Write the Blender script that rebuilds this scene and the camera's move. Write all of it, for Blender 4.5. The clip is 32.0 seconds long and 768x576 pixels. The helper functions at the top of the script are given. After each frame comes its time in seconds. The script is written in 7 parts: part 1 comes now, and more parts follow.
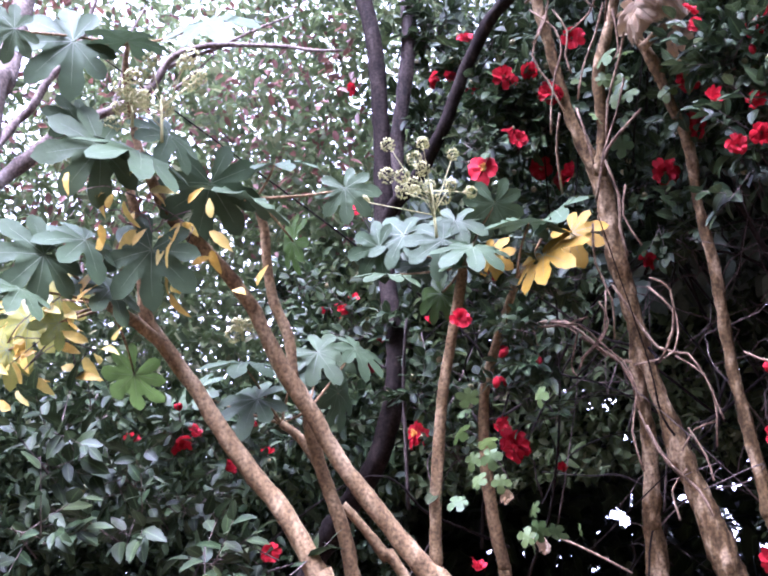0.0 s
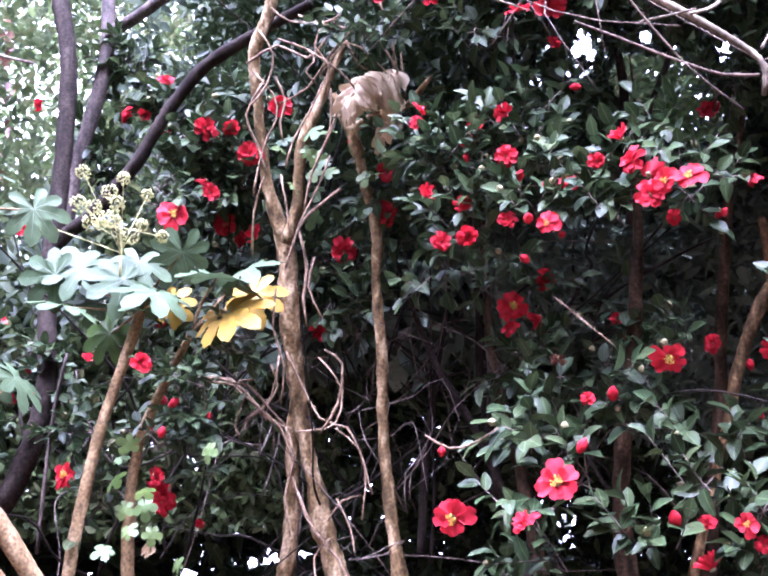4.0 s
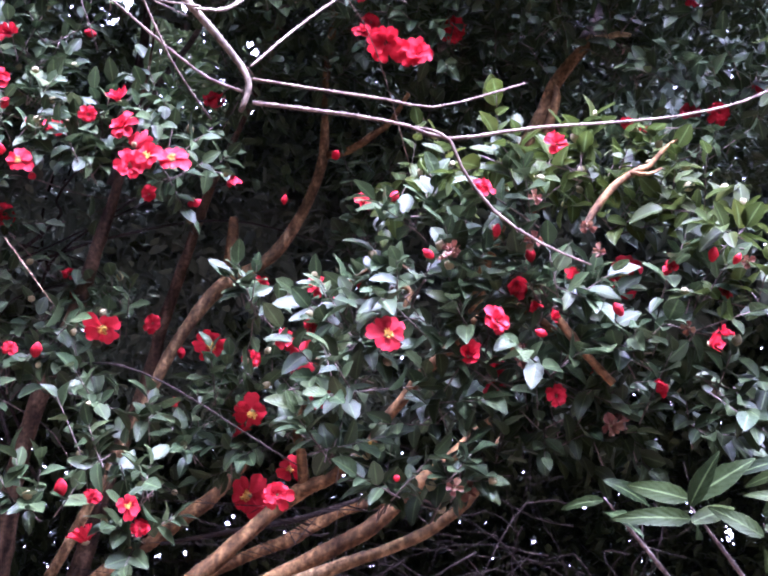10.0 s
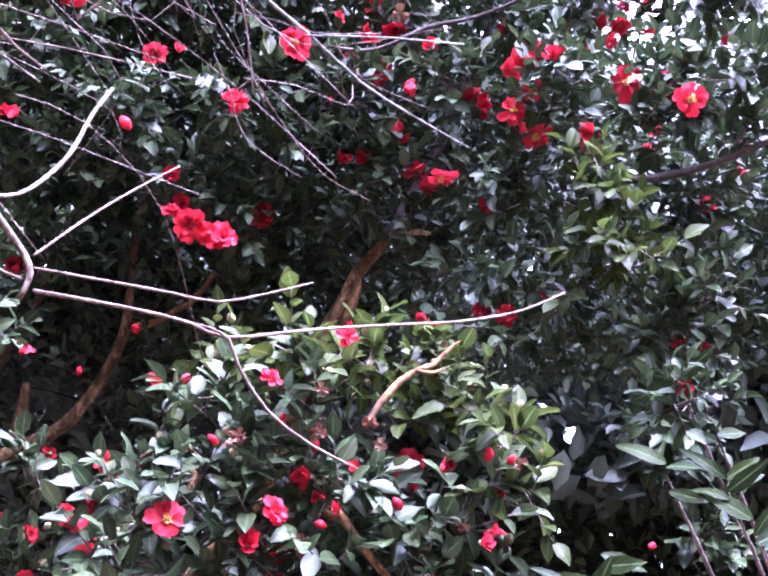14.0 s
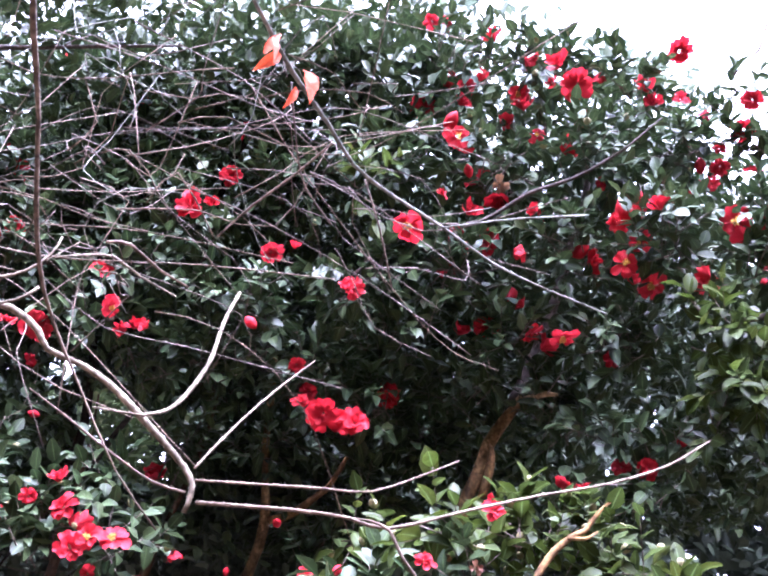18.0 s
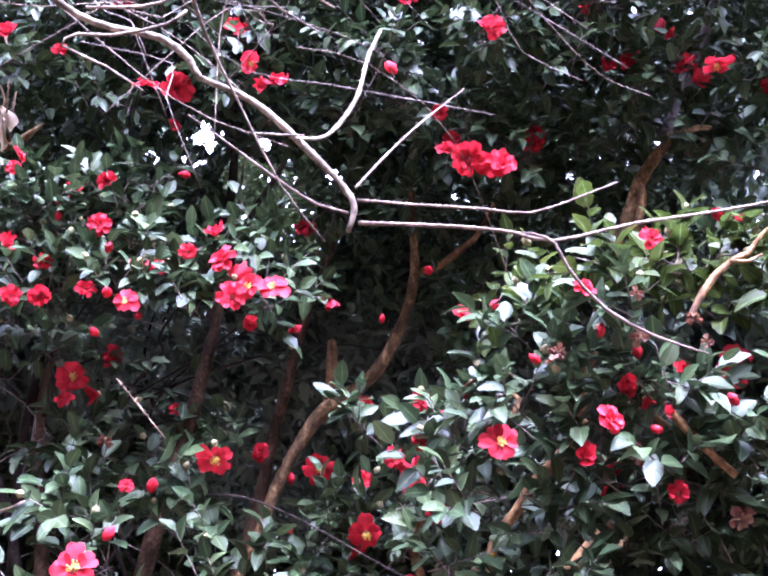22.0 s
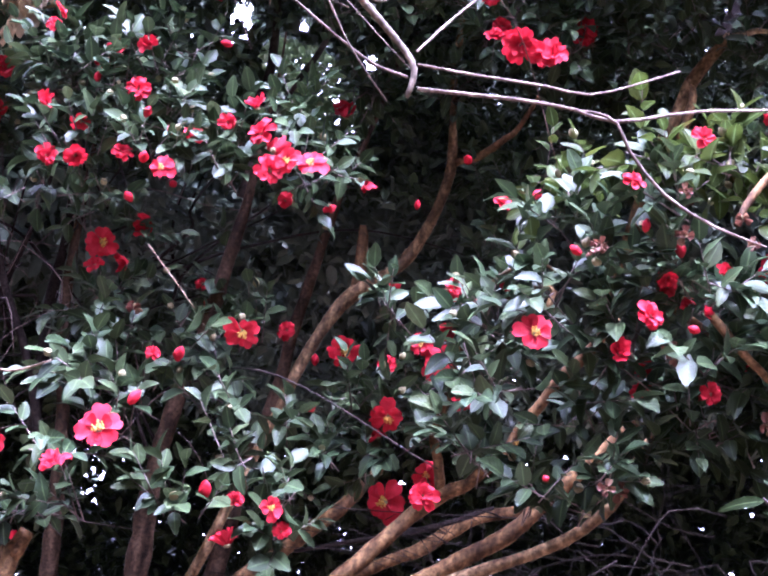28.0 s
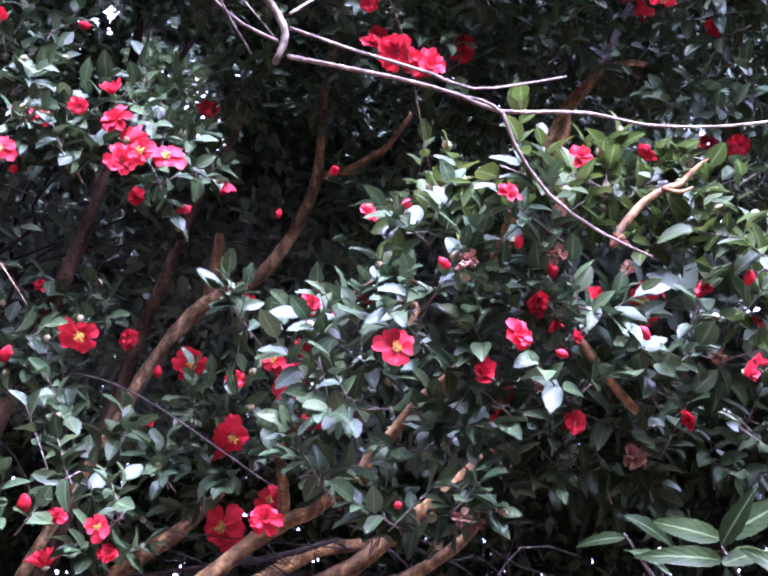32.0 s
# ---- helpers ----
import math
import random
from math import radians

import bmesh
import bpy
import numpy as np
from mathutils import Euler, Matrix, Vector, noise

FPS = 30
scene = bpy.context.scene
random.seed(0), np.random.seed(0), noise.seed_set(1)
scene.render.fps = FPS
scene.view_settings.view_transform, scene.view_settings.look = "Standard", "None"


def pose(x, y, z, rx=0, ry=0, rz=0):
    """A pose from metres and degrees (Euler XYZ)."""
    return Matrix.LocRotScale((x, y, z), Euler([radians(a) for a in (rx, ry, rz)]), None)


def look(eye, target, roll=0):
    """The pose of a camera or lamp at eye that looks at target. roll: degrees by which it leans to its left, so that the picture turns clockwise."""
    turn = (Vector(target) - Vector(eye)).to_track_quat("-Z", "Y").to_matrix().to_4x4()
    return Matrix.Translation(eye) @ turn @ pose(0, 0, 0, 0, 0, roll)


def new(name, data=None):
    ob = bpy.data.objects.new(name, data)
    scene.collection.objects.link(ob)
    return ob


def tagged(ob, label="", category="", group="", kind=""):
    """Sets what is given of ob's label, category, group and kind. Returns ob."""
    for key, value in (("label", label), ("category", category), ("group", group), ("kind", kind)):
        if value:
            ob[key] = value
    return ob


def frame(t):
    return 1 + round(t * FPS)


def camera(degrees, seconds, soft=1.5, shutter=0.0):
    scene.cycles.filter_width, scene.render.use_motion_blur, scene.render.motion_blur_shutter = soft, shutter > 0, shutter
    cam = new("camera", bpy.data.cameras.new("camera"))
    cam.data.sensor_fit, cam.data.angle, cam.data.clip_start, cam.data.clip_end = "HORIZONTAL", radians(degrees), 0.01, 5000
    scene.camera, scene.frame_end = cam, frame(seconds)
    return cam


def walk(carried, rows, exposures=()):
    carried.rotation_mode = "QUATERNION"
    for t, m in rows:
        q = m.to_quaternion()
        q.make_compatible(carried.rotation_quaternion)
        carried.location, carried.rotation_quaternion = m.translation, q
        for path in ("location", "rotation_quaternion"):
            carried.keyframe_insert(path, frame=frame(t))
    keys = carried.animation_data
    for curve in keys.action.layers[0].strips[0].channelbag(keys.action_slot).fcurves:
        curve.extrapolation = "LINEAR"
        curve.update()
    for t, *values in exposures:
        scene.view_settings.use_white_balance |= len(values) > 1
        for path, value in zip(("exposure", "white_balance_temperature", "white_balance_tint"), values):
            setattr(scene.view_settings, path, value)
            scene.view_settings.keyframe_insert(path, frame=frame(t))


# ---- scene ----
cam = camera(36.79, 32.0, soft=2.2)
PATH = [
    (0, (0.186, 0.120, 1.530), (-1.198, 1.368, 2.257), -4.81),
    (0.5, (0.160, 0.087, 1.531), (-1.136, 1.419, 2.270), -4.80),
    (1, (0.129, 0.052, 1.540), (-1.070, 1.467, 2.287), -4.52),
    (1.5, (0.103, 0.032, 1.541), (-1.005, 1.515, 2.298), -4.22),
    (2, (0.085, 0.016, 1.543), (-0.965, 1.539, 2.304), -3.51),
    (2.5, (0.074, 0.005, 1.548), (-0.929, 1.559, 2.310), -3.00),
    (4.5, (-0.035, -0.055, 1.556), (-0.756, 1.656, 2.298), -2.77),
    (5, (-0.050, -0.026, 1.562), (-0.699, 1.727, 2.273), -1.02),
    (5.5, (-0.041, -0.022, 1.563), (-0.636, 1.763, 2.241), -1.16),
    (6, (-0.035, -0.019, 1.565), (-0.574, 1.793, 2.216), -1.42),
    (6.5, (-0.013, -0.016, 1.576), (-0.488, 1.824, 2.201), -1.59),
    (7, (-0.015, -0.011, 1.573), (-0.432, 1.846, 2.187), -1.25),
    (7.5, (0.006, -0.011, 1.576), (-0.368, 1.858, 2.182), -0.66),
    (8, (-0.000, -0.011, 1.578), (-0.297, 1.872, 2.183), -0.32),
    (8.5, (0.021, -0.005, 1.583), (-0.209, 1.886, 2.193), 0.15),
    (9, (0.028, -0.013, 1.583), (-0.091, 1.883, 2.207), 0.74),
    (9.5, (0.048, 0.002, 1.584), (0.015, 1.891, 2.241), 2.51),
    (10, (0.045, -0.019, 1.588), (0.093, 1.861, 2.270), 2.62),
    (10.5, (0.052, -0.023, 1.587), (0.150, 1.846, 2.292), 3.02),
    (11, (0.054, -0.033, 1.591), (0.200, 1.827, 2.314), 3.00),
    (11.5, (0.066, -0.029, 1.585), (0.257, 1.814, 2.338), 2.85),
    (12, (0.075, -0.035, 1.598), (0.315, 1.791, 2.379), 2.34),
    (12.5, (0.079, -0.037, 1.589), (0.357, 1.760, 2.423), 2.41),
    (13, (0.081, -0.049, 1.604), (0.390, 1.725, 2.474), 2.54),
    (13.5, (0.090, -0.051, 1.608), (0.413, 1.695, 2.529), 2.48),
    (14, (0.091, -0.075, 1.614), (0.420, 1.652, 2.566), 2.20),
    (14.5, (0.096, -0.077, 1.634), (0.424, 1.632, 2.620), 1.95),
    (16.5, (0.072, -0.086, 1.634), (0.375, 1.526, 2.779), -0.63),
    (17, (0.065, -0.092, 1.631), (0.336, 1.510, 2.796), -0.85),
    (17.5, (0.058, -0.092, 1.629), (0.277, 1.507, 2.811), -0.76),
    (18, (0.042, -0.094, 1.622), (0.170, 1.508, 2.813), -1.12),
    (18.5, (0.033, -0.084, 1.626), (0.091, 1.524, 2.814), -1.38),
    (19, (0.029, -0.089, 1.616), (0.015, 1.522, 2.800), -1.80),
    (19.5, (0.018, -0.089, 1.613), (-0.059, 1.529, 2.786), -3.40),
    (20, (0.016, -0.083, 1.607), (-0.113, 1.547, 2.759), -4.47),
    (20.5, (0.014, -0.077, 1.597), (-0.155, 1.581, 2.702), -3.87),
    (21, (0.014, -0.071, 1.590), (-0.156, 1.625, 2.636), -1.56),
    (21.5, (0.021, -0.061, 1.587), (-0.120, 1.688, 2.548), -0.13),
    (22, (0.011, -0.031, 1.572), (-0.089, 1.768, 2.440), -0.26),
    (22.5, (0.001, -0.019, 1.568), (-0.074, 1.813, 2.367), -0.27),
    (23, (0.003, -0.001, 1.556), (-0.068, 1.843, 2.328), -0.34),
    (23.5, (0.005, 0.000, 1.559), (-0.072, 1.857, 2.298), -0.49),
    (24, (0.005, 0.004, 1.556), (-0.078, 1.867, 2.278), -0.63),
    (24.5, (-0.004, -0.001, 1.559), (-0.083, 1.867, 2.270), -0.87),
    (25, (-0.001, 0.003, 1.555), (-0.086, 1.868, 2.272), -0.54),
    (25.5, (-0.014, -0.004, 1.557), (-0.099, 1.863, 2.269), 0.10),
    (26, (-0.020, 0.001, 1.553), (-0.117, 1.867, 2.265), 1.25),
    (26.5, (-0.034, -0.007, 1.557), (-0.134, 1.862, 2.262), 2.37),
    (28.5, (-0.019, 0.012, 1.546), (-0.142, 1.875, 2.264), 4.40),
    (29, (-0.010, 0.014, 1.546), (-0.097, 1.876, 2.270), 4.57),
    (29.5, (-0.011, 0.012, 1.555), (-0.047, 1.876, 2.278), 4.58),
    (30, (0.015, 0.012, 1.552), (-0.007, 1.875, 2.280), 4.76),
    (30.5, (0.017, 0.018, 1.543), (-0.001, 1.887, 2.255), 4.85),
    (31, (-0.023, 0.071, 1.528), (-0.030, 1.942, 2.234), 4.98),
    (31.5, (-0.049, 0.127, 1.541), (0.011, 1.968, 2.320), 4.46),
    (32, (-0.028, 0.151, 1.554), (0.086, 1.985, 2.342), 4.78),
]
walk(cam, [(t, look(eye, target, roll)) for t, eye, target, roll in PATH], exposures=[(0, 3.85, 5040, 45), (2, 4.37, 5040, 45), (6, 4.70, 4990, 43), (9, 4.87, 4980, 49), (13, 5.07, 4990, 58), (14.5, 5.17, 5040, 56), (17, 4.84, 5170, 43), (19.5, 4.9, 5120, 37), (21.5, 5.12, 4980, 44), (24, 4.95, 4930, 51), (32, 4.97, 4870, 52)])

# ---- light: bright overcast sky, a wide pale sun behind thin cloud ----
world = bpy.data.worlds.new("sky")
scene.world = world
world.use_nodes = True
wn, wl = world.node_tree.nodes, world.node_tree.links
sky = wn.new("ShaderNodeTexSky")
sky.sky_type = "NISHITA"
sky.sun_disc = False
sky.sun_elevation, sky.sun_rotation = radians(64), radians(158)
sky.dust_density = 4.0
pale = wn.new("ShaderNodeHueSaturation")
pale.inputs["Saturation"].default_value = 0.1
wl.new(sky.outputs[0], pale.inputs["Color"])
wl.new(pale.outputs[0], wn["Background"].inputs[0])
wn["Background"].inputs[1].default_value = 0.15
sun = new("sun", bpy.data.lights.new("sun", "SUN"))
sun.data.energy, sun.data.angle, sun.data.color = 0.6, radians(60), (1.0, 0.97, 0.93)
sun.matrix_world = look((0.84, -0.09, 6.6), (0, 2.0, 2.0))


# ---- materials ----
def mat(name, rough=0.6, spec=0.5):
    m = bpy.data.materials.new(name)
    m.use_nodes = True
    b = m.node_tree.nodes["Principled BSDF"]
    b.inputs["Roughness"].default_value = rough
    b.inputs["Specular IOR Level"].default_value = spec
    return m, m.node_tree.nodes, m.node_tree.links, b


def ramp(n, stops):
    r = n.new("ShaderNodeValToRGB")
    e = r.color_ramp.elements
    while len(e) < len(stops):
        e.new(0.5)
    for el, (p, c) in zip(e, stops):
        el.position, el.color = p, (*c, 1)
    return r


def noise_at(n, l, scale, detail=4, stretch=None):
    t = n.new("ShaderNodeTexCoord")
    x = n.new("ShaderNodeTexNoise")
    x.inputs["Scale"].default_value, x.inputs["Detail"].default_value = scale, detail
    if stretch:
        mp = n.new("ShaderNodeMapping")
        mp.inputs["Scale"].default_value = stretch
        l.new(t.outputs["Object"], mp.inputs[0])
        l.new(mp.outputs[0], x.inputs["Vector"])
    else:
        l.new(t.outputs["Object"], x.inputs["Vector"])
    return x


def bark(name, dark, mid, light, rough=0.85, scale=38, bump=0.5, spec=0.25):
    """Bark: patches at two scales, with a rough relief."""
    m, n, l, b = mat(name, rough, spec)
    a = noise_at(n, l, scale, 6, (1, 1, 0.35))
    c = noise_at(n, l, 7, 3)
    mix = n.new("ShaderNodeMath")
    mix.operation = "MULTIPLY_ADD"
    mix.inputs[1].default_value = 0.6
    l.new(a.outputs[0], mix.inputs[0])
    half = n.new("ShaderNodeMath")
    half.operation = "MULTIPLY"
    half.inputs[1].default_value = 0.4
    l.new(c.outputs[0], half.inputs[0])
    l.new(half.outputs[0], mix.inputs[2])
    r = ramp(n, [(0.36, dark), (0.5, mid), (0.63, light)])
    l.new(mix.outputs[0], r.inputs[0])
    fl = noise_at(n, l, 120, 4)
    hv = n.new("ShaderNodeHueSaturation")
    fr = n.new("ShaderNodeMapRange")
    fr.inputs["From Min"].default_value, fr.inputs["From Max"].default_value = 0.3, 0.7
    fr.inputs["To Min"].default_value, fr.inputs["To Max"].default_value = 0.45, 1.5
    l.new(fl.outputs[0], fr.inputs[0])
    l.new(fr.outputs[0], hv.inputs["Value"])
    l.new(r.outputs[0], hv.inputs["Color"])
    l.new(hv.outputs[0], b.inputs["Base Color"])
    bp = n.new("ShaderNodeBump")
    bp.inputs["Strength"].default_value, bp.inputs["Distance"].default_value = bump, 0.006
    l.new(a.outputs[0], bp.inputs["Height"])
    l.new(bp.outputs[0], b.inputs["Normal"])
    return m


def leaf_mat(name, colours, rough=0.36, spec=0.42, single=False, trans=0.15, veins=False):
    """Leaf: colour varies from leaf to leaf and in blotches; light shines through a little."""
    m, n, l, b = mat(name, rough, spec)
    if single:
        src = n.new("ShaderNodeObjectInfo").outputs["Random"]
    else:
        src = n.new("ShaderNodeNewGeometry").outputs["Random Per Island"]
    k = len(colours)
    r = ramp(n, [(i / max(k - 1, 1), c) for i, c in enumerate(colours)])
    l.new(src, r.inputs[0])
    a = noise_at(n, l, 3.5 if single else 60, 3)
    hs = n.new("ShaderNodeHueSaturation")
    mr = n.new("ShaderNodeMapRange")
    mr.inputs["To Min"].default_value, mr.inputs["To Max"].default_value = 0.65, 1.35
    l.new(a.outputs[0], mr.inputs[0])
    l.new(mr.outputs[0], hs.inputs["Value"])
    l.new(r.outputs[0], hs.inputs["Color"])
    height = a.outputs[0]
    if veins:
        # a paler midrib and faint side veins
        uv = n.new("ShaderNodeUVMap")
        sep = n.new("ShaderNodeSeparateXYZ")
        l.new(uv.outputs[0], sep.inputs[0])
        off = n.new("ShaderNodeMath")
        off.operation, off.inputs[1].default_value = "SUBTRACT", 0.5
        l.new(sep.outputs[1], off.inputs[0])
        side = n.new("ShaderNodeMath")
        side.operation = "ABSOLUTE"
        l.new(off.outputs[0], side.inputs[0])
        rib = n.new("ShaderNodeMapRange")
        rib.inputs["From Min"].default_value, rib.inputs["From Max"].default_value = 0.0, 0.07
        rib.inputs["To Min"].default_value, rib.inputs["To Max"].default_value = 0.75, 0.0
        l.new(side.outputs[0], rib.inputs[0])
        paler = n.new("ShaderNodeMixRGB")
        paler.blend_type = "MIX"
        paler.inputs[2].default_value = (0.1, 0.145, 0.055, 1)
        l.new(rib.outputs[0], paler.inputs[0])
        l.new(r.outputs[0], paler.inputs[1])
        l.new(paler.outputs[0], hs.inputs["Color"])
        slant = n.new("ShaderNodeMath")
        slant.operation, slant.inputs[1].default_value = "MULTIPLY_ADD", -0.45
        l.new(side.outputs[0], slant.inputs[0])
        l.new(sep.outputs[0], slant.inputs[2])
        wave = n.new("ShaderNodeMath")
        wave.operation, wave.inputs[1].default_value = "MULTIPLY", 55.0
        l.new(slant.outputs[0], wave.inputs[0])
        sine = n.new("ShaderNodeMath")
        sine.operation = "SINE"
        l.new(wave.outputs[0], sine.inputs[0])
        both = n.new("ShaderNodeMath")
        both.operation, both.inputs[1].default_value = "MULTIPLY_ADD", 0.035
        l.new(sine.outputs[0], both.inputs[0])
        l.new(a.outputs[0], both.inputs[2])
        height = both.outputs[0]
    l.new(hs.outputs[0], b.inputs["Base Color"])
    mr2 = n.new("ShaderNodeMapRange")
    mr2.inputs["To Min"].default_value, mr2.inputs["To Max"].default_value = rough - 0.05, rough + 0.1
    l.new(a.outputs[0], mr2.inputs[0])
    l.new(mr2.outputs[0], b.inputs["Roughness"])
    bp = n.new("ShaderNodeBump")
    bp.inputs["Strength"].default_value, bp.inputs["Distance"].default_value = 0.3, 0.012 if single else 0.004
    l.new(height, bp.inputs["Height"])
    l.new(bp.outputs[0], b.inputs["Normal"])
    tr = n.new("ShaderNodeBsdfTranslucent")
    l.new(hs.outputs[0], tr.inputs[0])
    ms = n.new("ShaderNodeMixShader")
    ms.inputs[0].default_value = trans
    l.new(b.outputs[0], ms.inputs[1])
    l.new(tr.outputs[0], ms.inputs[2])
    l.new(ms.outputs[0], n["Material Output"].inputs[0])
    return m


BARK = bark("camellia_bark", (0.026, 0.013, 0.005), (0.086, 0.046, 0.017), (0.2, 0.115, 0.043), scale=46, bump=0.9, spec=0.12)
BARK_FLAKY = bark("flaky_bark", (0.032, 0.018, 0.008), (0.1, 0.06, 0.024), (0.27, 0.175, 0.08), scale=60, bump=0.8, spec=0.12)
# camellia bark darkened to hold the shade among the rear trunks
BARK_SHADE = bark("shaded_camellia_bark", (0.01, 0.006, 0.0035), (0.038, 0.023, 0.0125), (0.08, 0.05, 0.029), spec=0.08)
BARK_GREY = bark("grey_bark", (0.022, 0.017, 0.014), (0.05, 0.037, 0.03), (0.1, 0.078, 0.064))
# the dark tree's own bark; on camellia limbs and twigs it paints shade
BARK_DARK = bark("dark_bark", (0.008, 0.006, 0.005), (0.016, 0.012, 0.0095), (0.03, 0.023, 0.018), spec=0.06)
BARK_TAN = bark("peeling_tan_bark", (0.04, 0.024, 0.009), (0.13, 0.084, 0.034), (0.37, 0.275, 0.155), scale=48, bump=1.0, spec=0.15)
BARK_PALE = bark("pale_bark", (0.07, 0.053, 0.04), (0.14, 0.11, 0.085), (0.24, 0.2, 0.16))
BARK_WHITE = bark("weathered_white_bark", (0.05, 0.039, 0.027), (0.125, 0.101, 0.07), (0.235, 0.194, 0.14), scale=45, bump=0.5, spec=0.1)
STEM = bark("ringed_stem_bark", (0.1, 0.064, 0.028), (0.21, 0.14, 0.064), (0.35, 0.255, 0.135), scale=26, bump=0.35, spec=0.15)
VINE_BARK = bark("dry_vine_bark", (0.08, 0.052, 0.03), (0.18, 0.122, 0.072), (0.32, 0.235, 0.15), scale=60)
TWIG_PALE = bark("pale_twig_bark", (0.055, 0.037, 0.025), (0.11, 0.08, 0.055), (0.2, 0.15, 0.11), scale=60)
TWIG_GREEN = bark("greenish_twig_bark", (0.07, 0.075, 0.06), (0.14, 0.14, 0.115), (0.25, 0.24, 0.2), scale=60)
TWIG_DARK = bark("dark_twig_bark", (0.05, 0.04, 0.035), (0.11, 0.085, 0.07), (0.2, 0.16, 0.13), scale=60)
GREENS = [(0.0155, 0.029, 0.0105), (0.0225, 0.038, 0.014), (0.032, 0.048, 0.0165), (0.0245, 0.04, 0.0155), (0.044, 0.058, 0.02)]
YOUNG_GREENS = [(0.025, 0.04, 0.006), (0.034, 0.05, 0.007), (0.021, 0.033, 0.007), (0.046, 0.058, 0.008)]
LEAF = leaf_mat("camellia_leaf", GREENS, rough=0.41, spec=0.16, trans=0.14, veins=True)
LEAF_ONE = leaf_mat("camellia_leaf_single", GREENS, rough=0.41, spec=0.16, single=True, trans=0.14, veins=True)
LEAF_YOUNG = leaf_mat("young_leaf", YOUNG_GREENS, rough=0.42, spec=0.12, trans=0.35, veins=True)
LEAF_YOUNG_ONE = leaf_mat("young_leaf_single", YOUNG_GREENS, rough=0.42, spec=0.12, single=True, trans=0.35, veins=True)
# paler than LEAF: a veil of haze over the background is put into the colour
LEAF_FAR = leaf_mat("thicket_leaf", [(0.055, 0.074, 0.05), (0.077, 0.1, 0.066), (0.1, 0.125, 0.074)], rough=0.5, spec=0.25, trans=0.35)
LEAF_WOOD = leaf_mat("woodland_leaf", [(0.1, 0.14, 0.055), (0.15, 0.2, 0.075), (0.085, 0.12, 0.055), (0.2, 0.215, 0.095)], rough=0.55, spec=0.3, trans=0.6)
LEAF_RUST = leaf_mat("rust_leaf", [(0.13, 0.058, 0.042), (0.19, 0.095, 0.062), (0.1, 0.058, 0.045)], rough=0.5, trans=0.4)
FATSIA_GREEN = leaf_mat("fatsia_leaf", [(0.05, 0.08, 0.036), (0.068, 0.1, 0.045), (0.045, 0.072, 0.032)], rough=0.52, spec=0.16, single=True, trans=0.16)
# greener, more translucent fatsia copy: the backlit look is set in the material
FATSIA_DARK = leaf_mat("backlit_fatsia_leaf", [(0.06, 0.11, 0.025), (0.08, 0.13, 0.03)], rough=0.4, single=True, trans=0.6)
FATSIA_YELLOW = leaf_mat("yellow_fatsia_leaf", [(0.27, 0.165, 0.012), (0.32, 0.2, 0.02)], rough=0.55, spec=0.2, single=True, trans=0.3)
FATSIA_OLIVE = leaf_mat("olive_fatsia_leaf", [(0.2, 0.22, 0.04), (0.29, 0.27, 0.05), (0.14, 0.19, 0.04)], rough=0.45, single=True, trans=0.4)
RIB = leaf_mat("pale_rib", [(0.11, 0.145, 0.08), (0.13, 0.165, 0.095)], rough=0.5)
YELLOW = leaf_mat("yellow_leaf", [(0.62, 0.4, 0.06), (0.66, 0.46, 0.1), (0.5, 0.42, 0.1)], rough=0.5, single=True, trans=0.35)
# base lowered so the shrub looks shaded: the shade is in the colour
STRAP_LEAF = leaf_mat("strap_leaf", [(0.009, 0.0165, 0.005), (0.013, 0.022, 0.006), (0.022, 0.034, 0.008)], rough=0.5, spec=0.07, single=True, trans=0.2, veins=True)
IVY = leaf_mat("ivy_leaf", [(0.07, 0.12, 0.032), (0.12, 0.175, 0.045), (0.05, 0.09, 0.03)], rough=0.5, single=True, trans=0.35)
PETAL = leaf_mat("red_petal", [(0.42, 0.014, 0.021), (0.47, 0.024, 0.033), (0.33, 0.009, 0.015), (0.45, 0.026, 0.037)], rough=0.6, spec=0.12, single=True, trans=0.3)
PETAL_DRY = leaf_mat("wilted_petal", [(0.14, 0.055, 0.028), (0.1, 0.034, 0.02), (0.18, 0.1, 0.05)], rough=0.7, single=True, trans=0.3)
STAMEN = leaf_mat("yellow_stamen", [(0.62, 0.32, 0.035), (0.66, 0.42, 0.07)], rough=0.6, trans=0.2)
BUD = leaf_mat("pale_bud", [(0.2, 0.19, 0.075), (0.27, 0.235, 0.12), (0.16, 0.165, 0.06)], rough=0.6, spec=0.2, trans=0.1)
CREAM = leaf_mat("cream_floret", [(0.3, 0.3, 0.11), (0.4, 0.38, 0.16), (0.22, 0.25, 0.08)], rough=0.7, trans=0.2)
DRY = leaf_mat("dry_leaf", [(0.56, 0.44, 0.28), (0.64, 0.52, 0.35), (0.48, 0.36, 0.21)], rough=0.8, single=True, trans=0.25)
ORANGE = leaf_mat("red_orange_leaf", [(0.42, 0.05, 0.016), (0.48, 0.075, 0.022)], rough=0.6, spec=0.15, single=True, trans=0.3)
SOIL, sn, sl, sb = mat("leaf_litter", 0.9, 0.2)
sa = noise_at(sn, sl, 14, 8)
sr = ramp(sn, [(0.3, (0.03, 0.022, 0.016)), (0.55, (0.09, 0.065, 0.045)), (0.75, (0.16, 0.115, 0.08))])
sl.new(sa.outputs[0], sr.inputs[0])
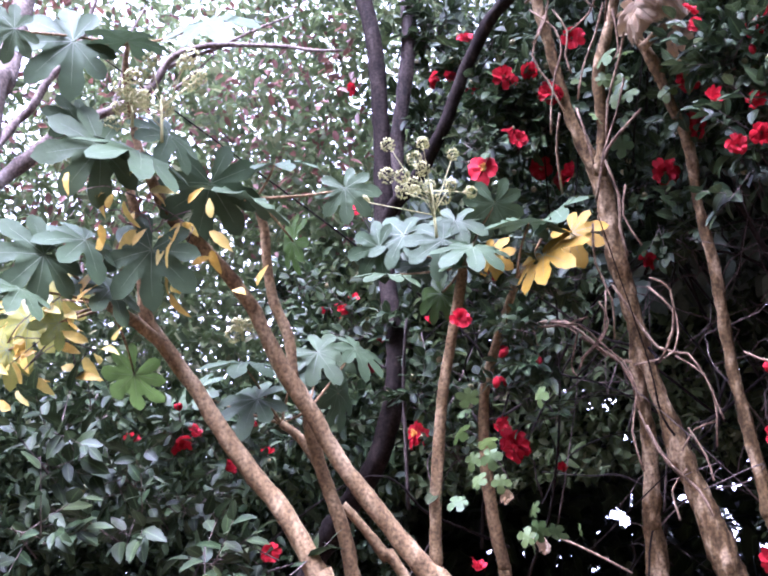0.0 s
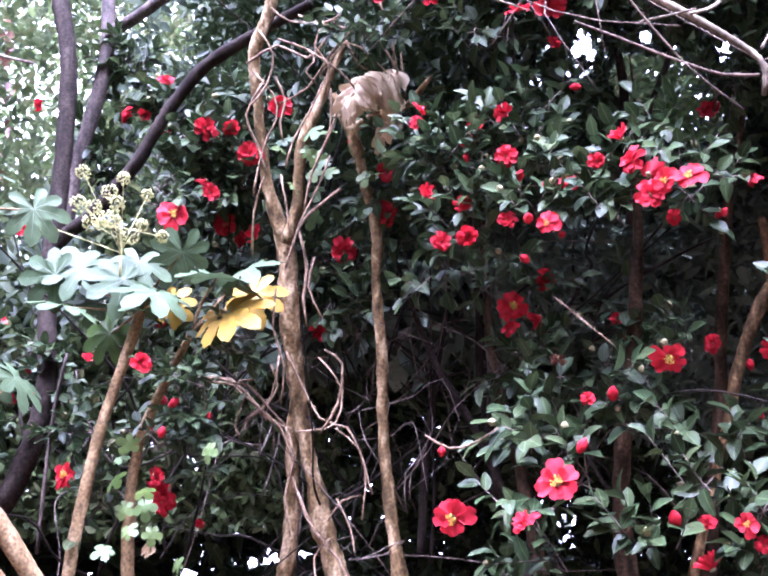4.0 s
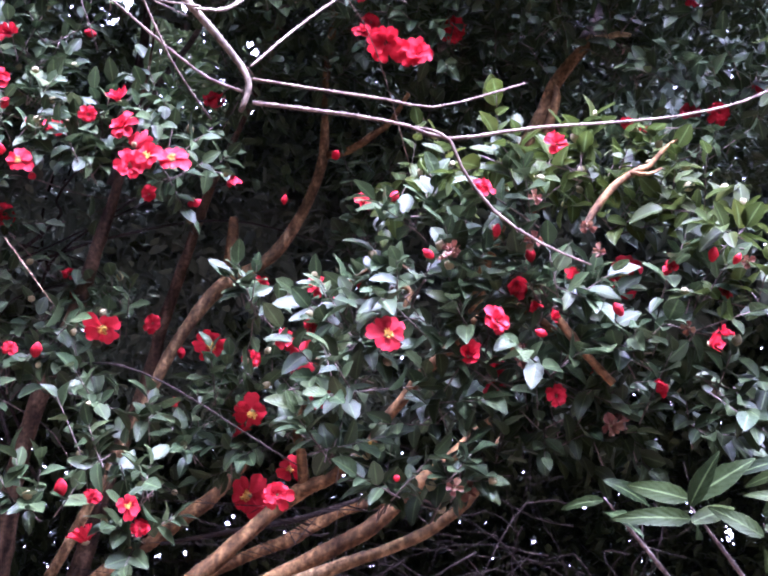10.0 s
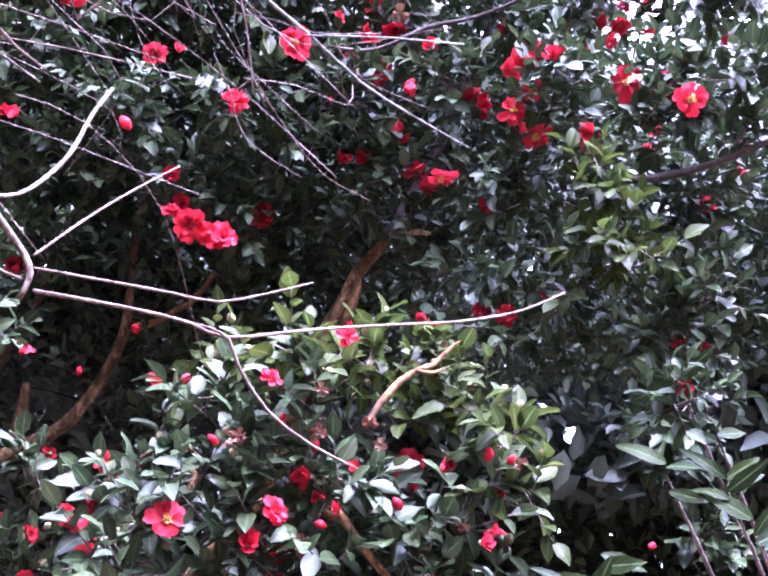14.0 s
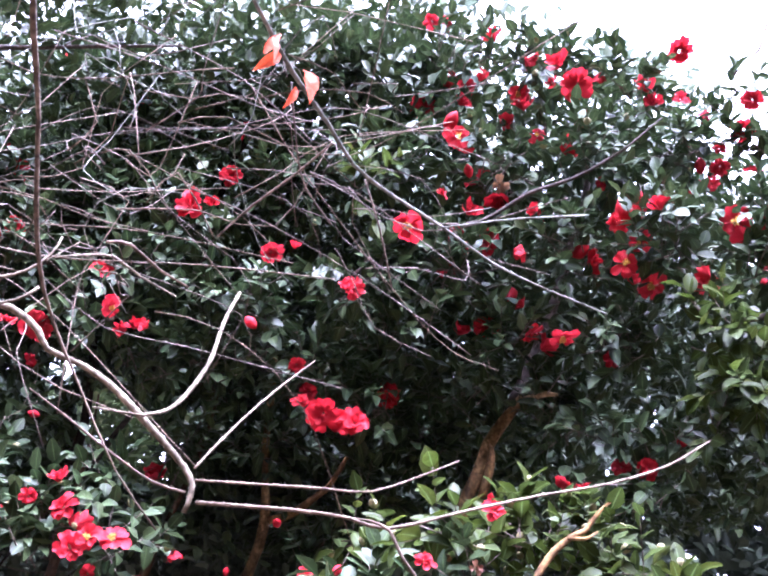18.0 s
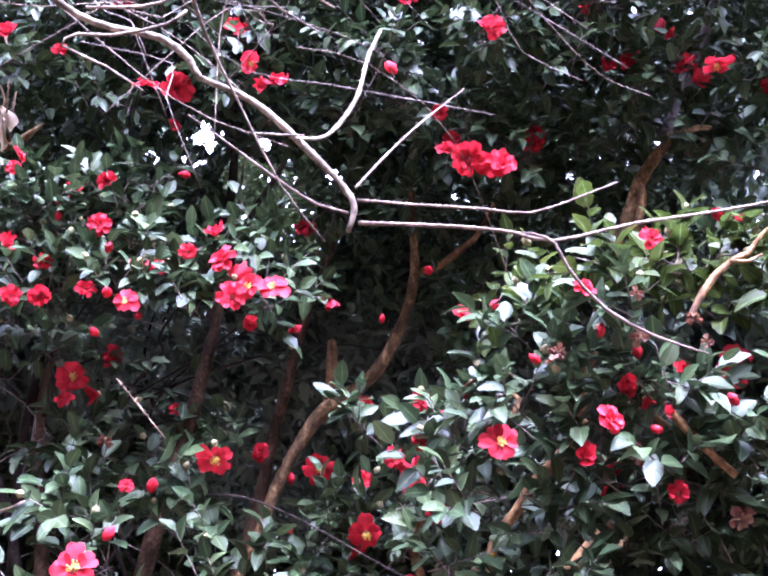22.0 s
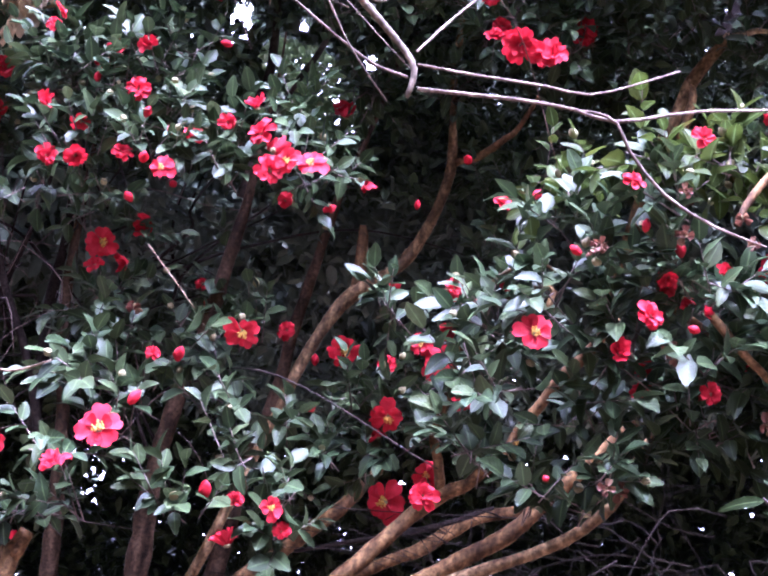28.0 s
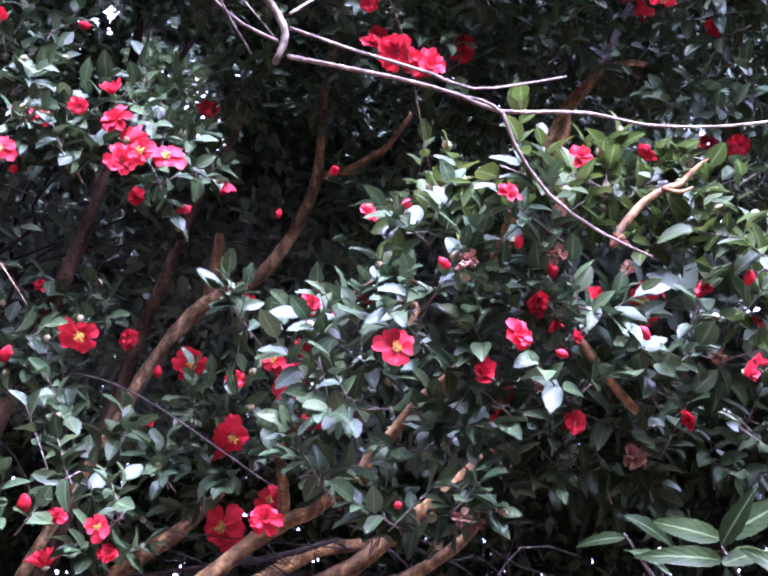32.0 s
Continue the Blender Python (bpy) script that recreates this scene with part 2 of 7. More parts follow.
sl.new(sr.outputs[0], sb.inputs["Base Color"])


# ---- builders ----
def mesh_of(name, verts, faces, material, smooth=True):
    me = bpy.data.meshes.new(name)
    me.from_pydata([tuple(v) for v in verts], [], faces)
    me.materials.append(material)
    if smooth:
        me.polygons.foreach_set("use_smooth", [True] * len(me.polygons))
    me.update()
    return me


def leaf_uv(count):
    """Along and across a leaf, for each vertex of its three rows."""
    k = np.arange(count)
    return np.stack([(k // 3) / (count // 3 - 1), (k % 3) / 2], 1)


def leaf_mesh(shape, material):
    me = mesh_of("leaf", *shape, material)
    layer, uv = me.uv_layers.new(name="UVMap"), leaf_uv(len(me.vertices))
    index = np.zeros(len(me.loops), np.int32)
    me.loops.foreach_get("vertex_index", index)
    layer.data.foreach_set("uv", uv[index].ravel().astype(np.float32))
    return me


def part(name, me, parent, label="", kind="", m=None):
    ob = new(name, me)
    ob.parent = parent
    if parent.parent is None:
        ob.matrix_parent_inverse = parent.matrix_basis.inverted()
    if m is not None:
        ob.matrix_basis = m
    return tagged(ob, label, kind=kind)


def thing(name, x, y, label, category, group=""):
    ob = new(name)
    ob.location = (x, y, 0)
    ob.empty_display_size = 0.1
    ob.matrix_basis = Matrix.Translation((x, y, 0))
    return tagged(ob, label, category, group)


def curve_through(pts, step):
    """Points and radii along a smooth line through the given ones."""
    p = np.array(pts, float)
    p = np.vstack([2 * p[0] - p[1], p, 2 * p[-1] - p[-2]])
    out = []
    for i in range(1, len(p) - 2):
        a, b, c, d = p[i - 1], p[i], p[i + 1], p[i + 2]
        k = max(2, int(np.linalg.norm(c[:3] - b[:3]) / step))
        for s in np.arange(k) / k:
            out.append(0.5 * (2 * b + (c - a) * s + (2 * a - 5 * b + 4 * c - d) * s * s + (3 * b - a - 3 * c + d) * s ** 3))
    out.append(p[-2])
    return np.array(out)


def tube_data(pts, sides=10, step=0.03, rough=0.08, knots=0.0):
    q = curve_through(pts, step)
    c, rad = q[:, :3], np.maximum(q[:, 3], 0.0008)
    t = np.gradient(c, axis=0)
    t /= np.linalg.norm(t, axis=1)[:, None] + 1e-9
    n = np.cross(t[0], (0.3, 0.9, 0.2))
    n /= np.linalg.norm(n)
    verts, faces = [], []
    for i in range(len(c)):
        n = n - t[i] * (n @ t[i])
        n /= np.linalg.norm(n) + 1e-9
        b = np.cross(t[i], n)
        swell = 1 + knots * max(0.0, noise.noise(Vector(c[i]) * 11)) * 2
        for k in range(sides):
            a = 2 * math.pi * k / sides
            w = n * math.cos(a) + b * math.sin(a)
            g = 1 + rough * (noise.noise(Vector(c[i] * 18 + w * 1.3)) + 0.6 * noise.noise(Vector(c[i] * 55 + w * 2.5)))
            verts.append(c[i] + w * rad[i] * g * swell)
    m = len(c)
    for i in range(m - 1):
        for k in range(sides):
            j = (k + 1) % sides
            faces.append((i * sides + k, i * sides + j, (i + 1) * sides + j, (i + 1) * sides + k))
    faces.append(tuple(range(sides))[::-1])
    faces.append(tuple((m - 1) * sides + k for k in range(sides)))
    return verts, faces


def limb(parent, name, pts, material):
    thick = max(p[3] for p in pts)
    sides = 14 if thick > 0.02 else 8 if thick > 0.008 else 6
    step = 0.025 if thick > 0.012 else 0.04
    v, f = tube_data(pts, sides, step if thick < 0.02 else 0.014, 0.34 if material == BARK_TAN else 0.16, 0.2 if material == BARK_TAN else 0.08)
    if name == "stem":
        TIPS.append(Vector(pts[-1][:3]))
    return part(name, mesh_of(name, v, f, material), parent)


def leaf_shape(rows, width, fold, droop, tip, toothed=0.0):
    """A unit leaf along +x, its top to +z: verts and quads, with a fold along the rib."""
    v, f = [], []
    for i in range(rows + 1):
        s = (1 - math.cos(math.pi * i / rows)) / 2 if rows > 2 else i / rows
        w = width * (math.sin(math.pi * min(1, s ** 0.85)) ** 0.7) * (1 - tip * s * s) if 0 < i < rows else 0.012
        z = -droop * s * s
        wave = 0.02 * math.sin(s * 9)
        v += [(s, -w / 2, z + fold * w + wave), (s, 0, z), (s, w / 2, z + fold * w - wave)]
    for i in range(rows):
        a = 3 * i
        f += [(a, a + 3, a + 4, a + 1), (a + 1, a + 4, a + 5, a + 2)]
    return np.array(v), f


def frames(dirs, normals):
    """Turns whose x is along dirs and whose z is as near normals as may be."""
    d = dirs / (np.linalg.norm(dirs, axis=1)[:, None] + 1e-9)
    y = np.cross(normals, d)
    y /= np.linalg.norm(y, axis=1)[:, None] + 1e-9
    return np.stack([d, y, np.cross(d, y)], 2)


def many_leaves(name, shapes, pos, dirs, normals, lengths, material):
    """One mesh that holds every leaf given."""
    turn = frames(dirs, normals)
    pick = leaf_rng.integers(0, len(shapes), len(pos))
    verts, loops, uvs = [], [], []
    base = 0
    for k, (sv, sf) in enumerate(shapes):
        idx = np.nonzero(pick == k)[0]
        if not len(idx):
            continue
        v = np.einsum("nij,vj->nvi", turn[idx], sv) * lengths[idx][:, None, None] + pos[idx][:, None, :]
        q = np.array(sf)[None] + (base + np.arange(len(idx)) * len(sv))[:, None, None]
        verts.append(v.reshape(-1, 3))
        loops.append(q.reshape(-1, 4))
        uvs.append(np.tile(leaf_uv(len(sv)), (len(idx), 1)))
        base += len(idx) * len(sv)
    verts, quads = np.concatenate(verts), np.concatenate(loops)
    me = bpy.data.meshes.new(name)
    me.vertices.add(len(verts))
    me.vertices.foreach_set("co", verts.ravel())
    me.loops.add(len(quads) * 4)
    me.loops.foreach_set("vertex_index", quads.ravel().astype(np.int32))
    me.polygons.add(len(quads))
    me.polygons.foreach_set("loop_start", np.arange(0, len(quads) * 4, 4, dtype=np.int32))
    me.polygons.foreach_set("use_smooth", np.ones(len(quads), bool))
    me.materials.append(material)
    layer = me.uv_layers.new(name="UVMap")
    layer.data.foreach_set("uv", np.concatenate(uvs)[quads.ravel()].ravel().astype(np.float32))
    me.update(calc_edges=True)
    return me


rng = np.random.default_rng(7)
leaf_rng = np.random.default_rng(8)
SHAPES = [leaf_shape(6, w, fo, dr, tp) for w, fo, dr, tp in [(0.6, 0.14, 0.1, 0.08), (0.56, 0.22, 0.2, 0.12), (0.66, 0.1, 0.06, 0.05), (0.56, 0.18, 0.26, 0.14), (0.62, 0.26, 0.14, 0.08)]]
ROUND_SHAPES = [leaf_shape(6, w, fo, dr, 0.12) for w, fo, dr in ((0.62, 0.12, 0.1), (0.66, 0.2, 0.22), (0.58, 0.24, 0.3))]


def plain_leaf(width, fold, droop):
    """A simple six-cornered leaf folded along its rib."""
    h = width * fold
    return np.array([(0, 0, 0), (0.3, -width * 0.46, h), (0.68, -width * 0.42, h - droop * 0.4), (1, 0, -droop), (0.68, width * 0.42, h - droop * 0.4), (0.3, width * 0.46, h)]), [(0, 1, 2, 3), (0, 3, 4, 5)]


FAR_SHAPES = [plain_leaf(0.55, 0.15, 0.1), plain_leaf(0.48, 0.22, 0.2)]
BROAD_SHAPES = [leaf_shape(5, 0.5, 0.1, 0.12, 0.2), leaf_shape(5, 0.55, 0.15, 0.25, 0.2)]


class Kind:
    def __init__(self, shapes, joined, single, buds=0.0):
        self.shapes, self.joined, self.single, self.buds = shapes, joined, single, buds
        self.meshes = [leaf_mesh(s, single) for s in shapes]


bud_count = [0]
DEEP, YOUNG, BROAD = Kind(SHAPES, LEAF, LEAF_ONE, 0.13), Kind(ROUND_SHAPES, LEAF_YOUNG, LEAF_YOUNG_ONE, 0.45), Kind(BROAD_SHAPES, LEAF, LEAF_ONE)
single_count = {}


def foliage(parent, kind, length, pads, thick=1.0):
    """Leafy shoots that fill rounded pads: the first leaves of each pad stand singly, the rest are joined."""
    for x, y, z, rx, rz in pads:
        c = np.array((x, y, z))
        n_shoots = max(4, int(thick * 1.25 * rx * rz * 3.14 / (length * length * 0.48) / 6 * 3.0))
        pos, dirs, nrm, tv, tf = [], [], [], [], []
        for _ in range(n_shoots):
            u = leaf_rng.normal(size=3)
            u /= np.linalg.norm(u)
            start = c + u * np.array((rx, 0.6 * rx + 0.03, rz)) * leaf_rng.uniform(0.1, 0.78)
            sd = u * 0.7 + np.array((0, -0.25, 0.35)) + leaf_rng.normal(size=3) * 0.35
            sd /= np.linalg.norm(sd)
            run = length * leaf_rng.uniform(1.0, 1.9)
            k = leaf_rng.integers(5, 9)
            turn0 = leaf_rng.uniform(0, 6.28)
            a = np.cross(sd, (0.2, 0.3, 0.9))
            a /= np.linalg.norm(a)
            b = np.cross(sd, a)
            for i in range(k):
                s = i / (k - 1)
                ang = turn0 + i * 2.4
                rad = a * math.cos(ang) + b * math.sin(ang)
                pos.append(start + sd * run * s)
                dirs.append(rad * (1.0 - 0.55 * s) + sd * (0.35 + 0.8 * s) + np.array((0, -0.1, -0.25)))
                nrm.append(sd * 0.5 + np.array((0, -0.5, 0.7)) + leaf_rng.normal(size=3) * 0.32)
            if kind.buds and leaf_rng.random() < kind.buds and bud_count[0] < 240:
                bud_count[0] += 1
                size = leaf_rng.uniform(0.02, 0.028)
                part("bud", GREEN_BUDS[bud_count[0] % 2], parent, "pale green flower bud", m=Matrix.Translation(start + sd * (run + 0.008)) @ Vector(sd).to_track_quat("Z", "Y").to_matrix().to_4x4() @ Matrix.Diagonal((size, size, size, 1)))
            v, f = tube_data([(*(start - sd * run * 0.5), 0.0018), (*(start + sd * run * 0.5), 0.0014), (*(start + sd * run), 0.0008)], 3, 0.08, 0)
            o = len(tv)
            tv += v
            tf += [tuple(o + i for i in q) for q in f]
        pos, dirs, nrm = np.array(pos), np.array(dirs), np.array(nrm)
        lens = length * leaf_rng.uniform(0.62, 1.1, len(pos))
        took = single_count.get(parent.name, 0)
        take = min(6, max(0, LEAVES_APART.get(parent.name, 0) - took))
        near = np.argsort(pos[:, 1] + leaf_rng.normal(size=len(pos)) * 0.02)
        apart, rest = near[:take], near[take:]
        single_count[parent.name] = took + take
        turns = frames(dirs, nrm)
        for j in apart:
            m = Matrix([list(turns[j][r] * lens[j]) + [pos[j][r]] for r in range(3)] + [[0, 0, 0, 1]])
            part("leaf", kind.meshes[leaf_rng.integers(len(kind.meshes))], parent, m=m)
        part("leaf_mass", many_leaves("leaf_mass", kind.shapes, pos[rest], dirs[rest], nrm[rest], lens[rest], kind.joined), parent, kind="stuff")
        part("twig_mass", mesh_of("twig_mass", tv, tf, TWIG_DARK), parent, kind="stuff")


LEAVES_APART = {"near_camellia": 300, "upper_camellia": 240, "canopy_camellia": 300, "left_camellia": 120}


# ---- flowers ----
PETALS = {}


def petals_mesh(name, whorls, cup, size, material, seed):
    """An open flower on +z: whorls of wavy, notched petals. whorls: (count, length, lift)."""
    r = random.Random(seed)
    v, f, marks = [], [], [(0, 0)]
    for count, length, lift in whorls:
        for k in range(count):
            ang = 2 * math.pi * (k + 0.35 * r.random()) / count + lift * 3
            ln, wd = length * r.uniform(0.76, 1.14), length * r.uniform(0.62, 0.86)
            tilt = lift + r.uniform(-0.3, 0.3)
            o = len(v)
            rows, cols = 5, 5
            for i in range(rows + 1):
                s = i / rows
                w = wd * (0.22 + 0.95 * math.sin(min(1.0, s * 1.02) * math.pi * 0.62) ** 1.2)
                if i == rows:
                    w *= 0.72
                for j in range(cols):
                    q = (j / (cols - 1) - 0.5) * 2
                    rr = 0.08 * size + s * ln - (0.10 * ln if i == rows and j == 2 else 0) - 0.06 * ln * q * q * s
                    rise = math.sin(tilt) * s * ln + cup * ln * q * q * 0.25 + 0.05 * ln * math.sin(q * 4 + s * 5 + k) - 0.18 * ln * s ** 3
                    x, y = rr * math.cos(tilt), q * w / 2
                    v.append((x * math.cos(ang) - y * math.sin(ang), x * math.sin(ang) + y * math.cos(ang), rise))
            for i in range(rows):
                for j in range(cols - 1):
                    a = o + i * cols + j
                    f.append((a, a + 1, a + cols + 1, a + cols))
            marks.append((len(v), len(f)))
    single = []
    for (v0, f0), (v1, f1) in zip(marks, marks[1:]):
        single.append(mesh_of("petal", v[v0:v1], [tuple(i - v0 for i in q) for q in f[f0:f1]], material))
    whole = mesh_of(name, v, f, material)
    PETALS[whole.name] = single
    return whole


def stamens_mesh(seed, count=40, tall=0.2):
    r = random.Random(seed)
    v, f = [], []
    for k in range(count):
        a, q = r.uniform(0, 6.28), r.uniform(0.02, 0.115)
        bx, by = q * 0.5 * math.cos(a), q * 0.5 * math.sin(a)
        tx, ty, tz = q * 1.3 * math.cos(a), q * 1.3 * math.sin(a), tall * r.uniform(0.75, 1.1)
        o = len(v)
        for dx, dy in ((0.006, 0), (-0.004, 0.006), (-0.004, -0.006)):
            v.append((bx + dx, by + dy, 0.0))
            v.append((tx + dx, ty + dy, tz))
        f += [(o, o + 1, o + 3, o + 2), (o + 2, o + 3, o + 5, o + 4), (o + 4, o + 5, o + 1, o)]
        o = len(v)
        w = 0.024
        v += [(tx + w, ty, tz), (tx - w, ty, tz), (tx, ty + w, tz), (tx, ty - w, tz), (tx, ty, tz + w), (tx, ty, tz - w)]
        f += [(o, o + 2, o + 4), (o + 2, o + 1, o + 4), (o + 1, o + 3, o + 4), (o + 3, o, o + 4), (o + 2, o, o + 5), (o + 1, o + 2, o + 5), (o + 3, o + 1, o + 5), (o, o + 3, o + 5)]
    return mesh_of("stamens", v, f, STAMEN)


def bud_mesh(material, long, seed):
    r = random.Random(seed)
    v, f = [], []
    rows, cols = 7, 8
    for i in range(rows + 1):
        s = i / rows
        w = 0.32 * math.sin(math.pi * min(0.97, 0.06 + s * 0.94)) ** 0.7
        for k in range(cols):
            a = 2 * math.pi * k / cols + s * 0.8
            g = 1 + 0.16 * (k % 2) * s + r.uniform(-0.05, 0.05)
            v.append((w * g * math.cos(a), w * g * math.sin(a), (s - 0.4) * long))
    for i in range(rows):
        for k in range(cols):
            j = (k + 1) % cols
            f.append((i * cols + k, i * cols + j, (i + 1) * cols + j, (i + 1) * cols + k))
    f.append(tuple(rows * cols + k for k in range(cols)))
    return mesh_of("bud", v, f, material)


OPEN = [petals_mesh("flower", [(6, 0.5, 0.2), (3, 0.36, 0.5)], 0.45, 1, PETAL, s) for s in (1, 2, 3, 4)]
DOUBLE = [petals_mesh("flower", [(7, 0.46, 0.2), (6, 0.38, 0.65), (5, 0.26, 1.05), (3, 0.14, 1.3)], 0.7, 1, PETAL, s) for s in (5, 6, 7)]
HALF = [petals_mesh("flower", [(5, 0.5, 0.95), (5, 0.42, 1.2), (3, 0.3, 1.35)], 0.8, 1, PETAL, s) for s in (8, 9)]
WILTED = [petals_mesh("flower", [(4, 0.42, 0.5), (4, 0.3, 1.1)], 1.3, 1, PETAL_DRY, s) for s in (10, 11)]
STAMENS = [stamens_mesh(s) for s in (1, 2, 3)]
BUDS = [bud_mesh(PETAL, 1.0, s) for s in (1, 2)]
CALYX = bud_mesh(BUD, 0.35, 9)
for vert in CALYX.vertices:
    vert.co *= 0.3
GREEN_BUDS = [bud_mesh(BUD, 0.8, s) for s in (3, 4)]


def blooms(parent, rows):
    for x, y, z, size, kind in rows:
        at = Vector((x, y, z))
        to_path = (Vector((0.05, 0.0, 1.55)) - at).normalized()
        at += to_path * ((0.07 if parent is near_bush else 0.035) if kind in "osh" else 0.03)
        r = Vector(rng.normal(size=3))
        up = Vector((0, 0, 1))
        if kind == "o":
            facing, me = to_path + r * 0.36 + up * 0.15, OPEN[rng.integers(len(OPEN))]
        elif kind == "s":
            facing, me = to_path + r * 0.5 + up * 0.35, DOUBLE[rng.integers(len(DOUBLE))]
            if parent is not near_bush and rng.random() < 0.3:
                size *= 1.2
                facing, me = to_path * 0.5 + r * 0.5 + up * 0.5, HALF[rng.integers(len(HALF))]
        elif kind == "h":
            facing, me = to_path * 0.35 + r * 0.5 + up * 0.5, HALF[rng.integers(len(HALF))]
        elif kind in "wd":
            facing, me = to_path + r * 0.5, WILTED[rng.integers(len(WILTED))]
        elif kind == "y":
            facing, me = up * 0.6 + to_path * 0.3, STAMENS[0]
        else:
            facing, me = r * 0.5 + up * 0.7 + to_path * 0.3, BUDS[rng.integers(len(BUDS))]
        m = Matrix.Translation(at) @ facing.to_track_quat("Z", "Y").to_matrix().to_4x4() @ Matrix.Rotation(rng.uniform(0, 6.28), 4, "Z") @ Matrix.Diagonal((size, size, size, 1))
        words = {"o": "open red flower with yellow stamens", "s": "full red flower", "h": "half-open red flower", "w": "wilted tan flower", "d": "faded dark flower", "y": "bare yellow stamens", "b": "pink-red bud"}
        near = parent.name in ("near_camellia", "upper_camellia") and me.name in PETALS
        ob = part("bud" if kind == "b" else "flower", CALYX if near else me, parent, words[kind], m=m)
        for petal in PETALS[me.name] if near else ():
            part("petal", petal, ob)
        if kind == "o":
            part("stamen_tuft", STAMENS[rng.integers(len(STAMENS))], ob)


# ---- fatsia, yellow leaves, straps, dry leaves ----
def fatsia_mesh(seed, material, lobes=8):
    """A lobed leaf of unit reach, its top to +z and its stalk at the middle, longest lobe to +x."""
    r = random.Random(seed)
    v, f = [(0, 0, 0)], []
    step = radians(290) / (lobes - 1)
    rows = []
    for k in range(lobes):
        ang = -radians(145) + k * step + r.uniform(-0.06, 0.06)
        ln = (0.62 + 0.38 * math.cos(ang * 0.55)) * r.uniform(0.92, 1.05)
        hang = r.uniform(0.12, 0.38)
        rows.append((ang, ln, hang))

    def put(rad, ang, lift, hang):
        v.append((rad * math.cos(ang), rad * math.sin(ang), lift - hang * rad * rad))
        return len(v) - 1
    valleys = [put(0.5 if 0 < k < lobes else 0.2, rows[0][0] - step * 0.5 + k * step, 0.035, 0.1) for k in range(lobes + 1)]
    for k, (ang, ln, hang) in enumerate(rows):
        h = step * 0.5
        r1, r2, r3, tip = put(0.38 * ln, ang, -0.01, hang), put(0.62 * ln, ang, -0.01, hang), put(0.84 * ln, ang, -0.01, hang), put(ln, ang, 0, hang)
        for sgn, val in ((-1, valleys[k]), (1, valleys[k + 1])):
            e1, e2, e3 = put(0.56 * ln, ang + sgn * h * 0.84, 0.03, hang), put(0.74 * ln, ang + sgn * h * 0.8, 0.025 + r.uniform(-0.02, 0.02), hang), put(0.9 * ln, ang + sgn * h * 0.48, 0.015 + r.uniform(-0.02, 0.02), hang)
            fs = [(0, val, e1, r1), (r1, e1, e2, r2), (r2, e2, e3, r3), (r3, e3, tip)]
            f += fs if sgn > 0 else [q[::-1] for q in fs]
    f = [q[::-1] for q in f]
    return mesh_of("leaf", v, f, material)


def fatsia_ribs(seed):
    r = random.Random(seed)
    v, f = [], []
    step = radians(290) / 7
    for k in range(8):
        ang = -radians(145) + k * step + r.uniform(-0.06, 0.06)
        ln = (0.62 + 0.38 * math.cos(ang * 0.55)) * r.uniform(0.92, 1.05)
        hang = r.uniform(0.12, 0.38)
        w, o = 0.008, len(v)
        for s in (0.02, 0.42, 0.76):
            for q in (-1, 1):
                v.append((s * ln * math.cos(ang) - q * w * (1 - s) * math.sin(ang), s * ln * math.sin(ang) + q * w * (1 - s) * math.cos(ang), 0.004 - 0.008 * s - hang * (s * ln) ** 2))
        f += [(o, o + 2, o + 3, o + 1), (o + 2, o + 4, o + 5, o + 3)]
    return mesh_of("rib", v, f, RIB)


FATSIA = {c: [fatsia_mesh(s, m) for s in (1, 2, 3, 4)] for c, m in (("g", FATSIA_GREEN), ("p", FATSIA_GREEN), ("d", FATSIA_DARK), ("y", FATSIA_YELLOW), ("o", FATSIA_OLIVE))}
RIBS = [fatsia_ribs(s) for s in (1, 2, 3, 4)]
TIPS = []


def fatsia_leaves(rows):
    for x, y, z, size, tilt, tone in rows:
        at = Vector((x, y, z))
        to_path = (Vector((0.25, 0.1, 1.6)) - at).normalized()
        normal = (to_path * (1 - 0.25 * tilt) + Vector((0, 0, 1)) * (0.35 + 0.65 * tilt) + Vector(rng.normal(size=3)) * 0.12).normalized()
        out = Vector((rng.normal() * 0.8, -0.5, -0.55 + rng.normal() * 0.25))
        root = min(TIPS, key=lambda p: (p - at).length)
        if (root - at).length < 0.6:
            away = at - root
            out += Vector((away.x, away.y, 0)).normalized() * 0.9
        turn = frames(np.array([out]), np.array([normal]))[0]
        s = size * 0.6
        m = Matrix([list(turn[r] * s) + [at[r]] for r in range(3)] + [[0, 0, 0, 1]])
        k = rng.integers(4)
        words = {"g": "", "p": "", "d": "backlit green leaf", "y": "yellow dying leaf", "o": "drooping olive-yellow leaf"}[tone]
        ob = part("leaf", FATSIA[tone][k], fatsia, words, m=m)
        part("ribs", RIBS[k], ob)
        if (root - at).length < 0.75:
            mid = (root + at) / 2 + Vector((0, 0, 0.02)) - normal * 0.03
            v, f = tube_data([(*root, 0.004), (*mid, 0.0032), (*(at - normal * 0.004), 0.0026)], 6, 0.03, 0)
            part("leaf_stalk", mesh_of("leaf_stalk", v, f, STEM), fatsia)


